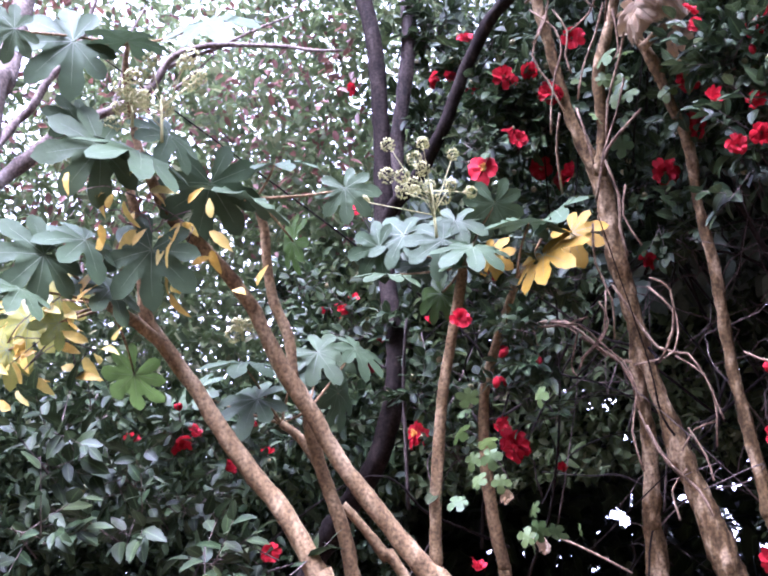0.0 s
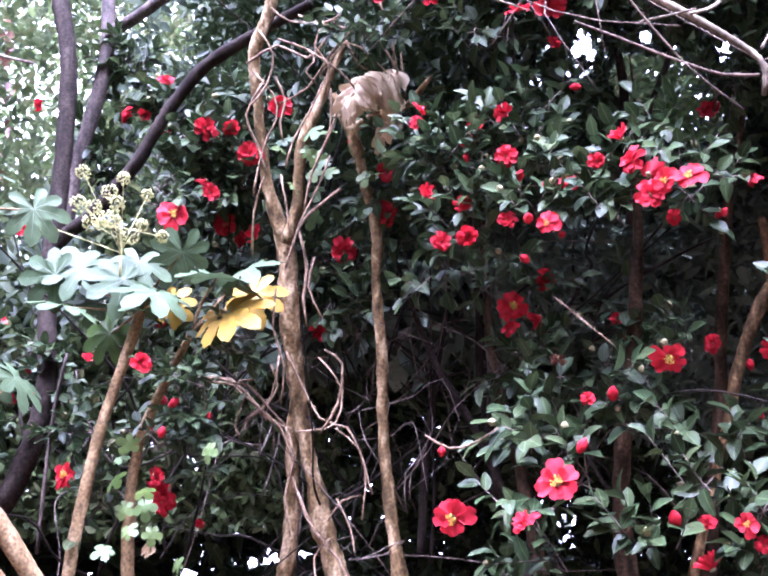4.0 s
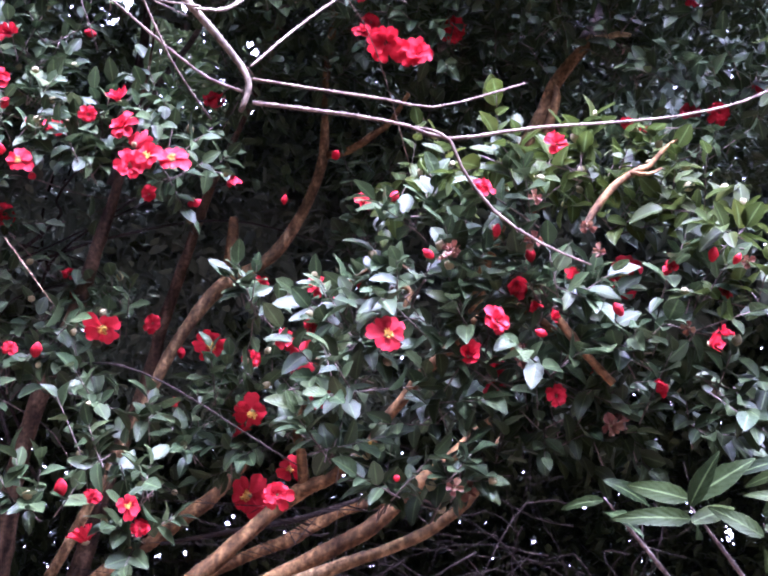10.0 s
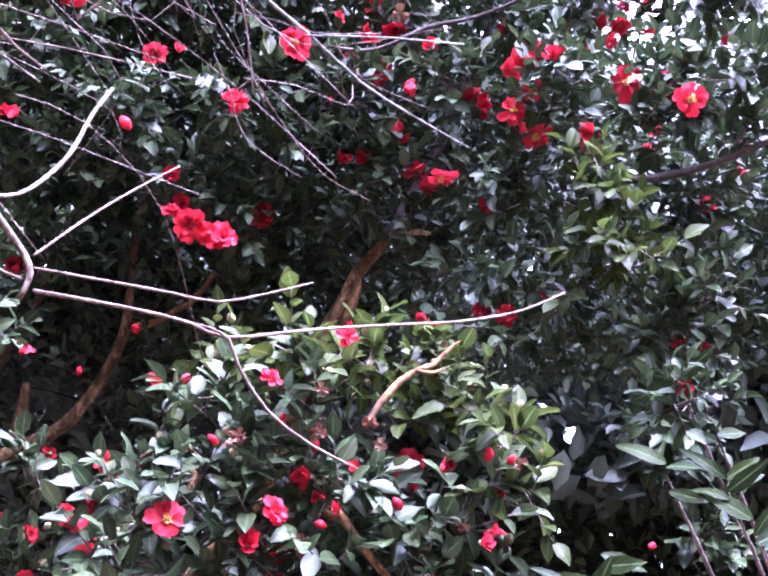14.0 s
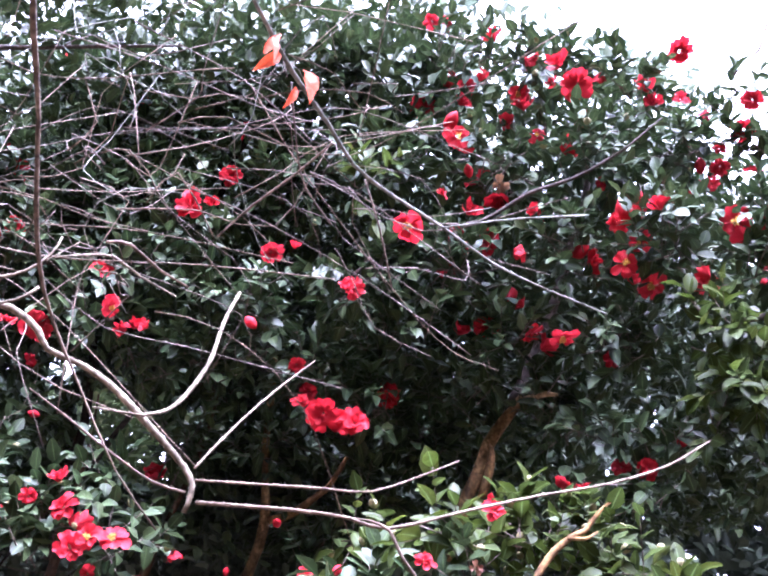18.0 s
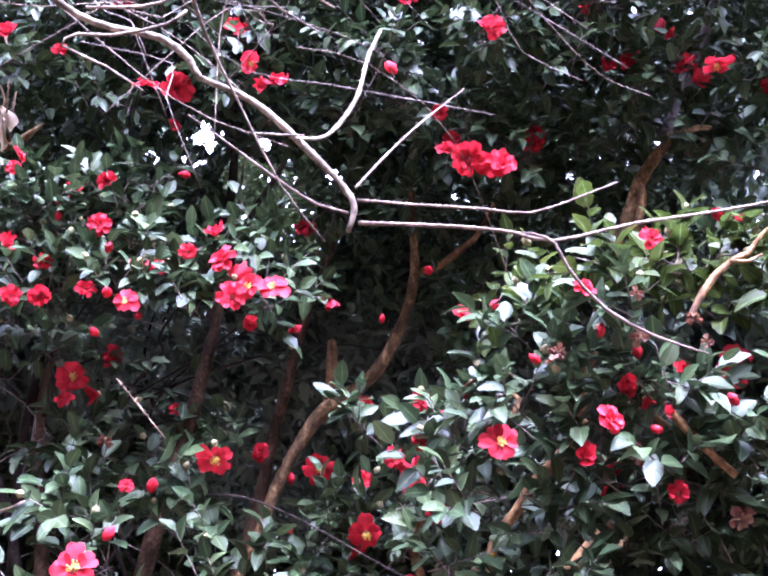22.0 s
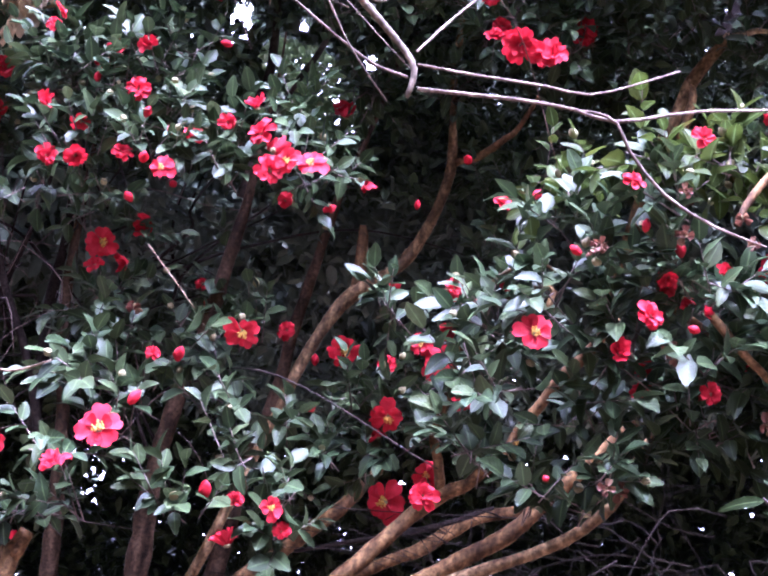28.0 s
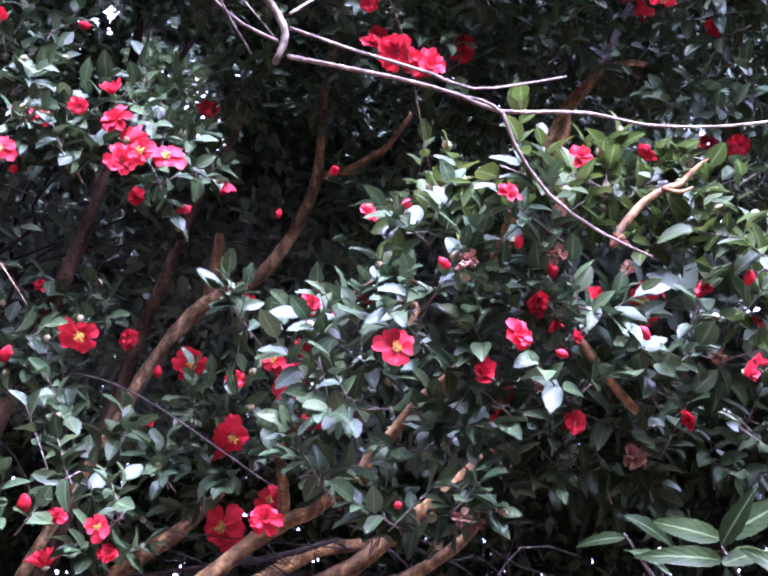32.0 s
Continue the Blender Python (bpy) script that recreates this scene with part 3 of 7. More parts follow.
def flower_head(x, y, z, size):
    """A branched head of round cream flower clusters."""
    at = Vector((x, y, z))
    stalk = at - Vector((0, 0, size * 0.8))
    head = part("flower_head", mesh_of("flower_head", *tube_data([(*stalk, 0.004), (*at, 0.003)], 6, 0.03, 0), CREAM), fatsia, "cream flower head of round clusters")
    for k in range(max(3, int(size * 85))):
        d = Vector(rng.normal(size=3)) * 0.42
        p = at + Vector((d.x, d.y * 0.8, d.z * 0.6)) * size
        v, f = tube_data([(*(stalk + (at - stalk) * rng.uniform(0.3, 1)), 0.0014), (*p, 0.0011)], 4, 0.05, 0)
        rad = rng.uniform(0.013, 0.02)
        for _ in range(60):
            u = Vector(rng.normal(size=3)).normalized()
            c = p + u * rad
            o, w = len(v), 0.0032
            e1 = u.orthogonal().normalized() * w
            e2 = u.cross(e1).normalized() * w
            v += [c + e1, c + e2, c - e1, c - e2, c + u * w * 1.5]
            f += [(o, o + 1, o + 4), (o + 1, o + 2, o + 4), (o + 2, o + 3, o + 4), (o + 3, o, o + 4)]
        part("floret_ball", mesh_of("floret_ball", v, f, CREAM), head)


POINTED = [leaf_mesh(leaf_shape(5, w, fo, dr, 0.35), YELLOW) for w, fo, dr in ((0.45, 0.12, 0.2), (0.4, 0.2, 0.35))]


def oriented(at, along, normal, size):
    turn = frames(np.array([along], float), np.array([normal], float))[0]
    return Matrix([list(turn[r] * size) + [at[r]] for r in range(3)] + [[0, 0, 0, 1]])


def yellow_leaves(rows):
    last = None
    for x, y, z in rows:
        at = Vector((x, y, z))
        for k in range(rng.integers(2, 5)):
            p = at + Vector(rng.normal(size=3)) * 0.022
            part("leaf", POINTED[rng.integers(2)], yellow_shrub, m=oriented(p, rng.normal(size=3) * (1, 0.5, 0.6) + (0, 0, -0.2), np.array((0.3, -0.6, 0.5)) + rng.normal(size=3) * 0.35, rng.uniform(0.045, 0.07)))
        if last and (last - at).length < 0.2:
            v, f = tube_data([(*last, 0.0016), (*((last + at) / 2 + Vector((0, 0, 0.01))), 0.0015), (*at, 0.0012)], 4, 0.05, 0)
            part("twig", mesh_of("twig", v, f, TWIG_DARK), yellow_shrub)
        last = at


STRAPS = [leaf_mesh(leaf_shape(7, w, fo, dr, 0.3), STRAP_LEAF) for w, fo, dr in ((0.33, 0.12, 0.25), (0.29, 0.16, 0.4), (0.36, 0.1, 0.15))]


def strap_shoot(x, y, z, count):
    at = Vector((x, y, z))
    v, f = tube_data([(x + 0.3, y + 0.35, z - 0.22, 0.005), (x + 0.12, y + 0.14, z - 0.09, 0.004), (x, y, z - 0.01, 0.0015)], 6, 0.05, 0.05)
    part("stem", mesh_of("stem", v, f, TWIG_DARK), strap_shrub)
    for k in range(count):
        a = k * 2.4 + rng.uniform(-0.3, 0.3)
        up = rng.uniform(-0.25, 0.8)
        along = np.array((math.cos(a), math.sin(a) * 0.8, up))
        part("leaf", STRAPS[rng.integers(3)], strap_shrub, m=oriented(at + Vector((0, 0, rng.uniform(-0.05, 0.02))), along, np.array((-0.1, -0.9, 0.12)) - along * 0.2 + rng.normal(size=3) * 0.25, rng.uniform(0.075, 0.115)))


def hanging_leaf_mesh(seed):
    """A big crumpled dead leaf that hangs from its stalk like a folded cloth, of unit width."""
    v, f = [], []
    rows, cols = 20, 40
    for i in range(rows + 1):
        s = i / rows
        for j in range(cols + 1):
            u = 2 * j / cols - 1
            n1 = noise.noise(Vector((u * 1.3, s * 1.3, seed * 2.7)))
            n2 = noise.noise(Vector((u * 4.5, s * 3.2, seed * 5.1))) + 0.5 * noise.noise(Vector((u * 11, s * 6, seed)))
            half = 0.5 * math.sin(0.25 + min(1.0, s * 1.05) * 1.9) * (0.9 + 0.35 * n1)
            pleat = abs(math.sin(8.0 * u + seed + 2.0 * n1))
            hem = 1 - 0.28 * u * u + 0.5 * noise.noise(Vector((u * 5, seed, 0.5)))
            v.append((u * half, -0.13 * pleat * min(1, s * 3) - 0.34 * (1 - u * u) * math.sin(s * 2.6) + 0.15 * n2, -0.85 * s * hem + 0.06 * n2))
    for i in range(rows):
        for j in range(cols):
            a = i * (cols + 1) + j
            f.append((a, a + 1, a + cols + 2, a + cols + 1))
    return mesh_of("dry_leaf", v, f, DRY)


def dry_leaf(x, y, z, size, seed):
    part("dry_leaf", hanging_leaf_mesh(seed), thin_tree, "big crumpled dry tan leaf", m=Matrix.Translation((x, y, z)) @ Euler((0.15, -0.5 + 0.27 * seed, -0.45 + 0.5 * math.sin(seed * 2.2))).to_matrix().to_4x4() @ Matrix.Diagonal((size, size, size, 1)))


def dead_leaf(x, y, z, size, seed):
    part("dead_leaf", hanging_leaf_mesh(seed), vine, "small curled brown dead leaf", m=Matrix.Translation((x, y, z)) @ Euler((0.2, 0.3 * math.sin(seed * 3), seed)).to_matrix().to_4x4() @ Matrix.Diagonal((size, size, size, 1)))


REDS = [mesh_of("leaf", *leaf_shape(6, w, 0.3, 0.3, 0.3), ORANGE) for w in (0.3, 0.4)]


def red_leaf(x, y, z, size):
    for k in range(3):
        along = np.array((rng.normal() * 0.4, -0.2, -0.9 if k else 0.9))
        part("red_leaf", REDS[k % 2], bare_tree, "orange-red withered leaf", m=oriented(Vector((x, y, z)) + Vector(rng.normal(size=3)) * 0.006, along, np.array((0.4, -0.8, 0.2)) + rng.normal(size=3) * 0.3, size * rng.uniform(0.7, 1.0)))


IVIES = [fatsia_mesh(s, IVY, 5) for s in (11, 12)]


def ivy(parent, x, y, z, spread, count):
    for k in range(count):
        p = Vector((x, y, z)) + Vector(rng.normal(size=3) * (spread, spread * 0.5, spread))
        part("leaf", IVIES[k % 2], parent, m=oriented(p, rng.normal(size=3) + (0, 0, -0.6), np.array((0.2, -0.8, 0.4)) + rng.normal(size=3) * 0.35, rng.uniform(0.026, 0.042)))


def twig_tangle(parent, name, centre, reach, count, length, lean, radius, material, r, jitter=0.55, flat=1.0):
    """Thin arching twigs inside a box about centre."""
    for k in range(count):
        p = np.array(centre) + r.uniform(-1, 1, 3) * reach
        d = np.array(lean) + r.normal(size=3) * jitter * np.array((1, 1, flat))
        d /= np.linalg.norm(d)
        ln = length * r.uniform(0.5, 1.3)
        rad = radius * r.uniform(0.6, 1.4)
        pts = []
        for s in (0, 0.33, 0.66, 1.0):
            pts.append((*(p + d * ln * s), rad * (1 - 0.7 * s)))
            d = d + r.normal(size=3) * 0.3 + np.array((0, 0, -0.04))
        v, f = tube_data(pts, 5, 0.05, 0.05)
        part(name, mesh_of(name, v, f, material), parent)


# ---- ground ----
gv, gf = [], []
N = 60
for i in range(N + 1):
    for j in range(N + 1):
        q, p = (i / N - 0.5) * 2, (j / N - 0.5) * 2
        x, y = 300 * q * abs(q) ** 1.6, 300 * p * abs(p) ** 1.6 + 1
        gv.append((x, y, 0.06 * noise.noise(Vector((x * 0.6, y * 0.6, 0)))))
for i in range(N):
    for j in range(N):
        a = i * (N + 1) + j
        gf.append((a, a + N + 1, a + N + 2, a + 1))
tagged(new("ground", mesh_of("ground", gv, gf, SOIL)), "brown leaf-littered soil under the shrubs", "ground", kind="structure")

# ---- the shrubs and trees ----
near_bush = thing("near_camellia", 0.2, 2.2, "glossy dark green camellia bush with open red flowers", "bush", "camellias")
upper_camellia = thing("upper_camellia", -0.9, 2.9, "camellia with dense red-flowering branch behind the dead trunks", "bush", "camellias")
tall_camellia = thing("tall_camellia", -0.5, 3.0, "tall camellia with bare brown trunks in deep shade", "tree", "camellias")
canopy_camellia = thing("canopy_camellia", 0.9, 2.9, "tall camellia tree with high canopy full of red flowers", "tree", "camellias")
left_camellia = thing("left_camellia", -3.0, 2.6, "shaded camellia bush with few red flowers beside the fatsia", "bush", "camellias")
fatsia = thing("fatsia_shrub", -2.2, 1.6, "leggy fatsia shrub with tan stems and lobed leaves", "shrub")
vine_tree = thing("vine_clad_tree", -1.4, 2.4, "dead tan tree trunk wound with dry vines", "tree")
thin_tree = thing("thin_dead_tree", -1.1, 2.4, "thin dead tree trunk with peeling tan bark", "tree")
dark_tree = thing("dark_tree", -3.0, 3.6, "dark-barked forked tree behind the fatsia", "tree")
pole = thing("garden_cane", -2.3, 2.6, "thin dark upright cane among camellia leaves", "cane")
bare_tree = thing("bare_tree", -0.9, 1.4, "bare tree branch with pale weathered bark and thin twigs", "tree")

limb(vine_tree, "trunk", [(-1.322, 2.845, -0.050, 0.0412), (-1.367, 2.793, 0.948, 0.0336), (-1.473, 2.671, 1.895, 0.0305), (-1.506, 2.633, 2.107, 0.0273), (-1.521, 2.596, 2.285, 0.0205), (-1.529, 2.572, 2.402, 0.0218), (-1.522, 2.521, 2.594, 0.0241), (-1.500, 2.470, 2.772, 0.0265), (-1.487, 2.435, 2.887, 0.0243), (-1.493, 2.398, 2.976, 0.0198), (-1.496, 2.359, 3.065, 0.0140), (-1.470, 2.288, 3.220, 0.0129), (-1.438, 2.221, 3.358, 0.0153), (-1.379, 2.198, 3.451, 0.0165), (-1.334, 2.174, 3.531, 0.0154)], BARK_TAN)
limb(vine_tree, "fork", [(-1.458, 2.398, 2.866, 0.0194), (-1.410, 2.380, 2.978, 0.0172), (-1.373, 2.344, 3.100, 0.0155), (-1.305, 2.326, 3.208, 0.0133), (-1.259, 2.317, 3.282, 0.0116), (-1.198, 2.304, 3.364, 0.0070)], BARK_TAN)
limb(vine_tree, "twin_trunk", [(-1.818, 2.813, -0.050, 0.0346), (-1.773, 2.769, 0.949, 0.0282), (-1.667, 2.667, 1.899, 0.0256), (-1.650, 2.651, 2.002, 0.0232), (-1.604, 2.628, 2.196, 0.0203), (-1.585, 2.603, 2.295, 0.0185), (-1.567, 2.573, 2.394, 0.0167), (-1.524, 2.545, 2.518, 0.0149)], BARK_TAN)
limb(thin_tree, "trunk", [(-1.248, 2.769, -0.050, 0.0284), (-1.267, 2.742, 0.935, 0.0231), (-1.309, 2.679, 1.870, 0.0210), (-1.316, 2.669, 1.971, 0.0194), (-1.315, 2.640, 2.162, 0.0167), (-1.310, 2.612, 2.312, 0.0150), (-1.300, 2.597, 2.399, 0.0145), (-1.273, 2.556, 2.573, 0.0140), (-1.252, 2.506, 2.733, 0.0123), (-1.219, 2.463, 2.866, 0.0146), (-1.219, 2.425, 2.951, 0.0135), (-1.215, 2.365, 3.069, 0.0146), (-1.221, 2.336, 3.122, 0.0135), (-1.235, 2.283, 3.202, 0.0102)], BARK_TAN)
limb(thin_tree, "branch", [(-1.215, 2.330, 3.103, 0.0124), (-1.142, 2.323, 3.123, 0.0111), (-1.079, 2.324, 3.120, 0.0094), (-1.027, 2.316, 3.122, 0.0082), (-0.982, 2.293, 3.141, 0.0071), (-0.945, 2.272, 3.150, 0.0027)], BARK_TAN)
limb(fatsia, "stem", [(-1.587, 2.000, -0.050, 0.0346), (-1.662, 1.920, 0.892, 0.0282), (-1.839, 1.731, 1.784, 0.0256), (-1.864, 1.704, 1.875, 0.0238), (-1.891, 1.664, 1.981, 0.0225), (-1.916, 1.632, 2.049, 0.0212), (-1.945, 1.589, 2.119, 0.0194), (-1.974, 1.520, 2.232, 0.0195), (-1.992, 1.468, 2.323, 0.0176), (-2.012, 1.405, 2.414, 0.0167), (-2.023, 1.373, 2.472, 0.0158), (-2.007, 1.352, 2.571, 0.0139), (-1.985, 1.333, 2.670, 0.0130), (-1.973, 1.301, 2.757, 0.0110)], STEM)
limb(fatsia, "stem", [(-2.000, 1.398, 2.407, 0.0147), (-2.001, 1.336, 2.446, 0.0131), (-2.005, 1.271, 2.477, 0.0121)], STEM)
limb(fatsia, "stem", [(-1.455, 2.634, -0.050, 0.0359), (-1.559, 2.467, 0.890, 0.0292), (-1.800, 2.078, 1.780, 0.0266), (-1.838, 2.016, 1.879, 0.0255), (-1.878, 1.941, 1.992, 0.0219), (-1.919, 1.839, 2.145, 0.0203), (-1.932, 1.769, 2.261, 0.0203), (-1.941, 1.702, 2.359, 0.0213), (-1.940, 1.642, 2.454, 0.0172), (-1.934, 1.599, 2.519, 0.0172), (-1.938, 1.535, 2.590, 0.0161), (-1.946, 1.460, 2.658, 0.0151), (-1.953, 1.393, 2.709, 0.0141), (-1.937, 1.338, 2.783, 0.0120)], STEM)
limb(fatsia, "stem", [(-1.960, 1.734, 2.356, 0.0154), (-1.951, 1.722, 2.458, 0.0134), (-1.960, 1.690, 2.545, 0.0125), (-1.952, 1.667, 2.642, 0.0125), (-1.939, 1.655, 2.727, 0.0126), (-1.936, 1.630, 2.806, 0.0106)], STEM)
limb(fatsia, "stem", [(-2.089, 2.134, -0.050, 0.0269), (-2.067, 2.076, 0.903, 0.0219), (-2.016, 1.940, 1.807, 0.0199), (-2.008, 1.919, 1.902, 0.0188), (-1.999, 1.891, 2.011, 0.0172), (-1.998, 1.840, 2.139, 0.0166), (-1.989, 1.808, 2.219, 0.0155), (-1.974, 1.784, 2.286, 0.0134)], STEM)
limb(fatsia, "stem", [(-1.587, 2.644, -0.050, 0.0200), (-1.696, 2.466, 0.934, 0.0163), (-1.949, 2.053, 1.868, 0.0148), (-1.978, 2.006, 1.942, 0.0138), (-2.001, 1.962, 2.015, 0.0122), (-2.024, 1.916, 2.077, 0.0111)], STEM)
limb(fatsia, "stem", [(-2.003, 1.831, 2.164, 0.0125), (-2.033, 1.806, 2.235, 0.0115), (-2.073, 1.777, 2.279, 0.0095)], STEM)
limb(fatsia, "stem", [(-2.197, 2.258, -0.050, 0.0233), (-2.145, 2.241, 0.904, 0.0190), (-2.026, 2.202, 1.809, 0.0172), (-2.007, 2.195, 1.908, 0.0167), (-1.977, 2.183, 2.059, 0.0155), (-1.933, 2.172, 2.216, 0.0155), (-1.882, 2.161, 2.359, 0.0143), (-1.828, 2.153, 2.476, 0.0132), (-1.763, 2.143, 2.602, 0.0132), (-1.735, 2.132, 2.652, 0.0104)], STEM)
limb(fatsia, "stem", [(-2.116, 2.592, -0.050, 0.0240), (-2.070, 2.536, 0.913, 0.0196), (-1.963, 2.404, 1.826, 0.0178), (-1.945, 2.381, 1.936, 0.0171), (-1.931, 2.345, 2.060, 0.0171), (-1.898, 2.309, 2.221, 0.0153), (-1.848, 2.281, 2.365, 0.0135), (-1.766, 2.276, 2.504, 0.0112), (-1.678, 2.271, 2.625, 0.0095)], STEM)
limb(dark_tree, "trunk", [(-2.940, 2.250, -0.050, 0.0486), (-2.788, 2.250, 1.578, 0.0416), (-2.637, 2.250, 1.978, 0.0364), (-2.447, 2.250, 2.141, 0.0347), (-2.283, 2.250, 2.256, 0.0310), (-2.225, 2.250, 2.332, 0.0301), (-2.175, 2.250, 2.434, 0.0281), (-2.148, 2.250, 2.542, 0.0268), (-2.151, 2.250, 2.689, 0.0265), (-2.165, 2.250, 2.845, 0.0271), (-2.154, 2.250, 2.936, 0.0273), (-2.147, 2.250, 3.045, 0.0269), (-2.136, 2.250, 3.176, 0.0259), (-2.127, 2.250, 3.321, 0.0256), (-2.122, 2.250, 3.458, 0.0261), (-2.127, 2.250, 3.603, 0.0259), (-2.146, 2.250, 3.722, 0.0264), (-2.187, 2.250, 3.894, 0.0265), (-2.242, 2.250, 4.161, 0.0253)], BARK_DARK)
limb(dark_tree, "limb", [(-2.150, 2.250, 2.966, 0.0211), (-2.097, 2.250, 3.011, 0.0203), (-2.006, 2.250, 3.044, 0.0200), (-1.931, 2.250, 3.104, 0.0199), (-1.856, 2.250, 3.165, 0.0191), (-1.796, 2.250, 3.243, 0.0185), (-1.721, 2.250, 3.327, 0.0178), (-1.620, 2.250, 3.405, 0.0178), (-1.468, 2.250, 3.446, 0.0162), (-1.271, 2.250, 3.487, 0.0132)], BARK_DARK)
limb(dark_tree, "limb", [(-2.233, 2.370, 3.064, 0.0192), (-2.210, 2.370, 3.129, 0.0215), (-2.193, 2.370, 3.284, 0.0226), (-2.153, 2.370, 3.405, 0.0228), (-2.099, 2.370, 3.580, 0.0239), (-2.078, 2.370, 3.745, 0.0236), (-2.083, 2.370, 3.912, 0.0194), (-2.089, 2.370, 4.114, 0.0167)], BARK_GREY)
limb(dark_tree, "limb", [(-2.087, 2.370, 3.702, 0.0188), (-2.044, 2.370, 3.758, 0.0204), (-1.959, 2.370, 3.779, 0.0195), (-1.867, 2.370, 3.808, 0.0185), (-1.653, 2.370, 3.871, 0.0152)], BARK_GREY)
grey_tree = thing("grey_tree", -3.5, 1.2, "grey tree with long curving bare limbs", "tree")
limb(grey_tree, "trunk", [(-3.500, 1.200, -0.050, 0.0531), (-3.069, 1.225, 1.568, 0.0424), (-2.717, 1.250, 3.267, 0.0354), (-2.749, 1.300, 3.448, 0.0353), (-2.793, 1.350, 3.647, 0.0338), (-2.802, 1.380, 3.810, 0.0316), (-2.787, 1.400, 3.980, 0.0276)], BARK_PALE)
limb(grey_tree, "limb", [(-2.851, 1.250, 3.063, 0.0227), (-2.980, 1.400, 3.250, 0.0228), (-2.950, 1.480, 3.339, 0.0216), (-2.896, 1.550, 3.426, 0.0194), (-2.881, 1.620, 3.482, 0.0165), (-2.832, 1.680, 3.508, 0.0141), (-2.766, 1.740, 3.540, 0.0133), (-2.715, 1.800, 3.605, 0.0126), (-2.664, 1.830, 3.678, 0.0111), (-2.551, 1.880, 3.680, 0.0094), (-2.452, 1.980, 3.668, 0.0078), (-2.348, 2.060, 3.634, 0.0069), (-2.273, 2.120, 3.600, 0.0053), (-2.199, 2.180, 3.581, 0.0038)], BARK_PALE)
limb(grey_tree, "limb", [(-2.830, 1.250, 3.174, 0.0158), (-2.932, 1.360, 3.334, 0.0152), (-2.983, 1.450, 3.481, 0.0142), (-2.964, 1.480, 3.517, 0.0142), (-2.930, 1.520, 3.616, 0.0128), (-2.909, 1.550, 3.666, 0.0121), (-2.862, 1.580, 3.696, 0.0096), (-2.818, 1.600, 3.792, 0.0073), (-2.774, 1.620, 3.909, 0.0057)], BARK_PALE)
limb(grey_tree, "branch", [(-2.693, 1.830, 3.654, 0.0095), (-2.618, 1.860, 3.666, 0.0079), (-2.534, 1.920, 3.676, 0.0063), (-2.422, 2.000, 3.715, 0.0047), (-2.313, 2.080, 3.743, 0.0031)], BARK_PALE)
limb(grey_tree, "branch", [(-2.665, 1.840, 3.559, 0.0055), (-2.622, 1.870, 3.593, 0.0047), (-2.587, 1.900, 3.632, 0.0039), (-2.535, 1.920, 3.657, 0.0023)], BARK_PALE)
limb(grey_tree, "branch", [(-2.942, 1.550, 3.670, 0.0065), (-3.033, 1.520, 3.766, 0.0050), (-3.065, 1.500, 3.854, 0.0042), (-3.042, 1.500, 3.961, 0.0034)], BARK_PALE)
limb(grey_tree, "branch", [(-2.817, 1.700, 3.522, 0.0071), (-2.789, 1.720, 3.648, 0.0056), (-2.787, 1.740, 3.788, 0.0049), (-2.732, 1.780, 3.909, 0.0033)], BARK_PALE)
limb(fatsia, "stem", [(-1.931, 1.335, 2.773, 0.0119), (-1.963, 1.320, 2.867, 0.0105), (-1.951, 1.290, 2.958, 0.0090), (-1.920, 1.260, 3.045, 0.0073), (-1.887, 1.250, 3.089, 0.0050)], STEM)
limb(pole, "shaft", [(-2.138, 2.237, 2.106, 0.0053), (-2.105, 2.218, 2.287, 0.0047), (-2.061, 2.192, 2.468, 0.0047), (-2.012, 2.176, 2.608, 0.0041)], BARK_GREY)
limb(near_bush, "trunk", [(-0.957, 2.585, -0.050, 0.0275), (-0.846, 2.585, 1.002, 0.0239), (-0.587, 2.565, 1.502, 0.0205), (-0.401, 2.542, 1.709, 0.0192), (-0.216, 2.520, 1.875, 0.0183), (-0.114, 2.520, 1.975, 0.0169), (-0.051, 2.500, 2.023, 0.0176), (0.010, 2.480, 2.049, 0.0138), (0.043, 2.460, 2.075, 0.0134), (0.085, 2.430, 2.103, 0.0122), (0.117, 2.400, 2.157, 0.0118), (0.158, 2.360, 2.203, 0.0116), (0.192, 2.320, 2.247, 0.0123), (0.235, 2.280, 2.283, 0.0114), (0.267, 2.240, 2.317, 0.0103), (0.291, 2.200, 2.343, 0.0074)], BARK)
limb(near_bush, "limb", [(-0.045, 2.500, 2.030, 0.0133), (-0.054, 2.470, 2.099, 0.0106), (-0.066, 2.450, 2.140, 0.0097), (-0.050, 2.420, 2.190, 0.0096), (-0.032, 2.390, 2.240, 0.0095), (-0.018, 2.350, 2.312, 0.0086), (-0.008, 2.330, 2.341, 0.0052)], BARK)
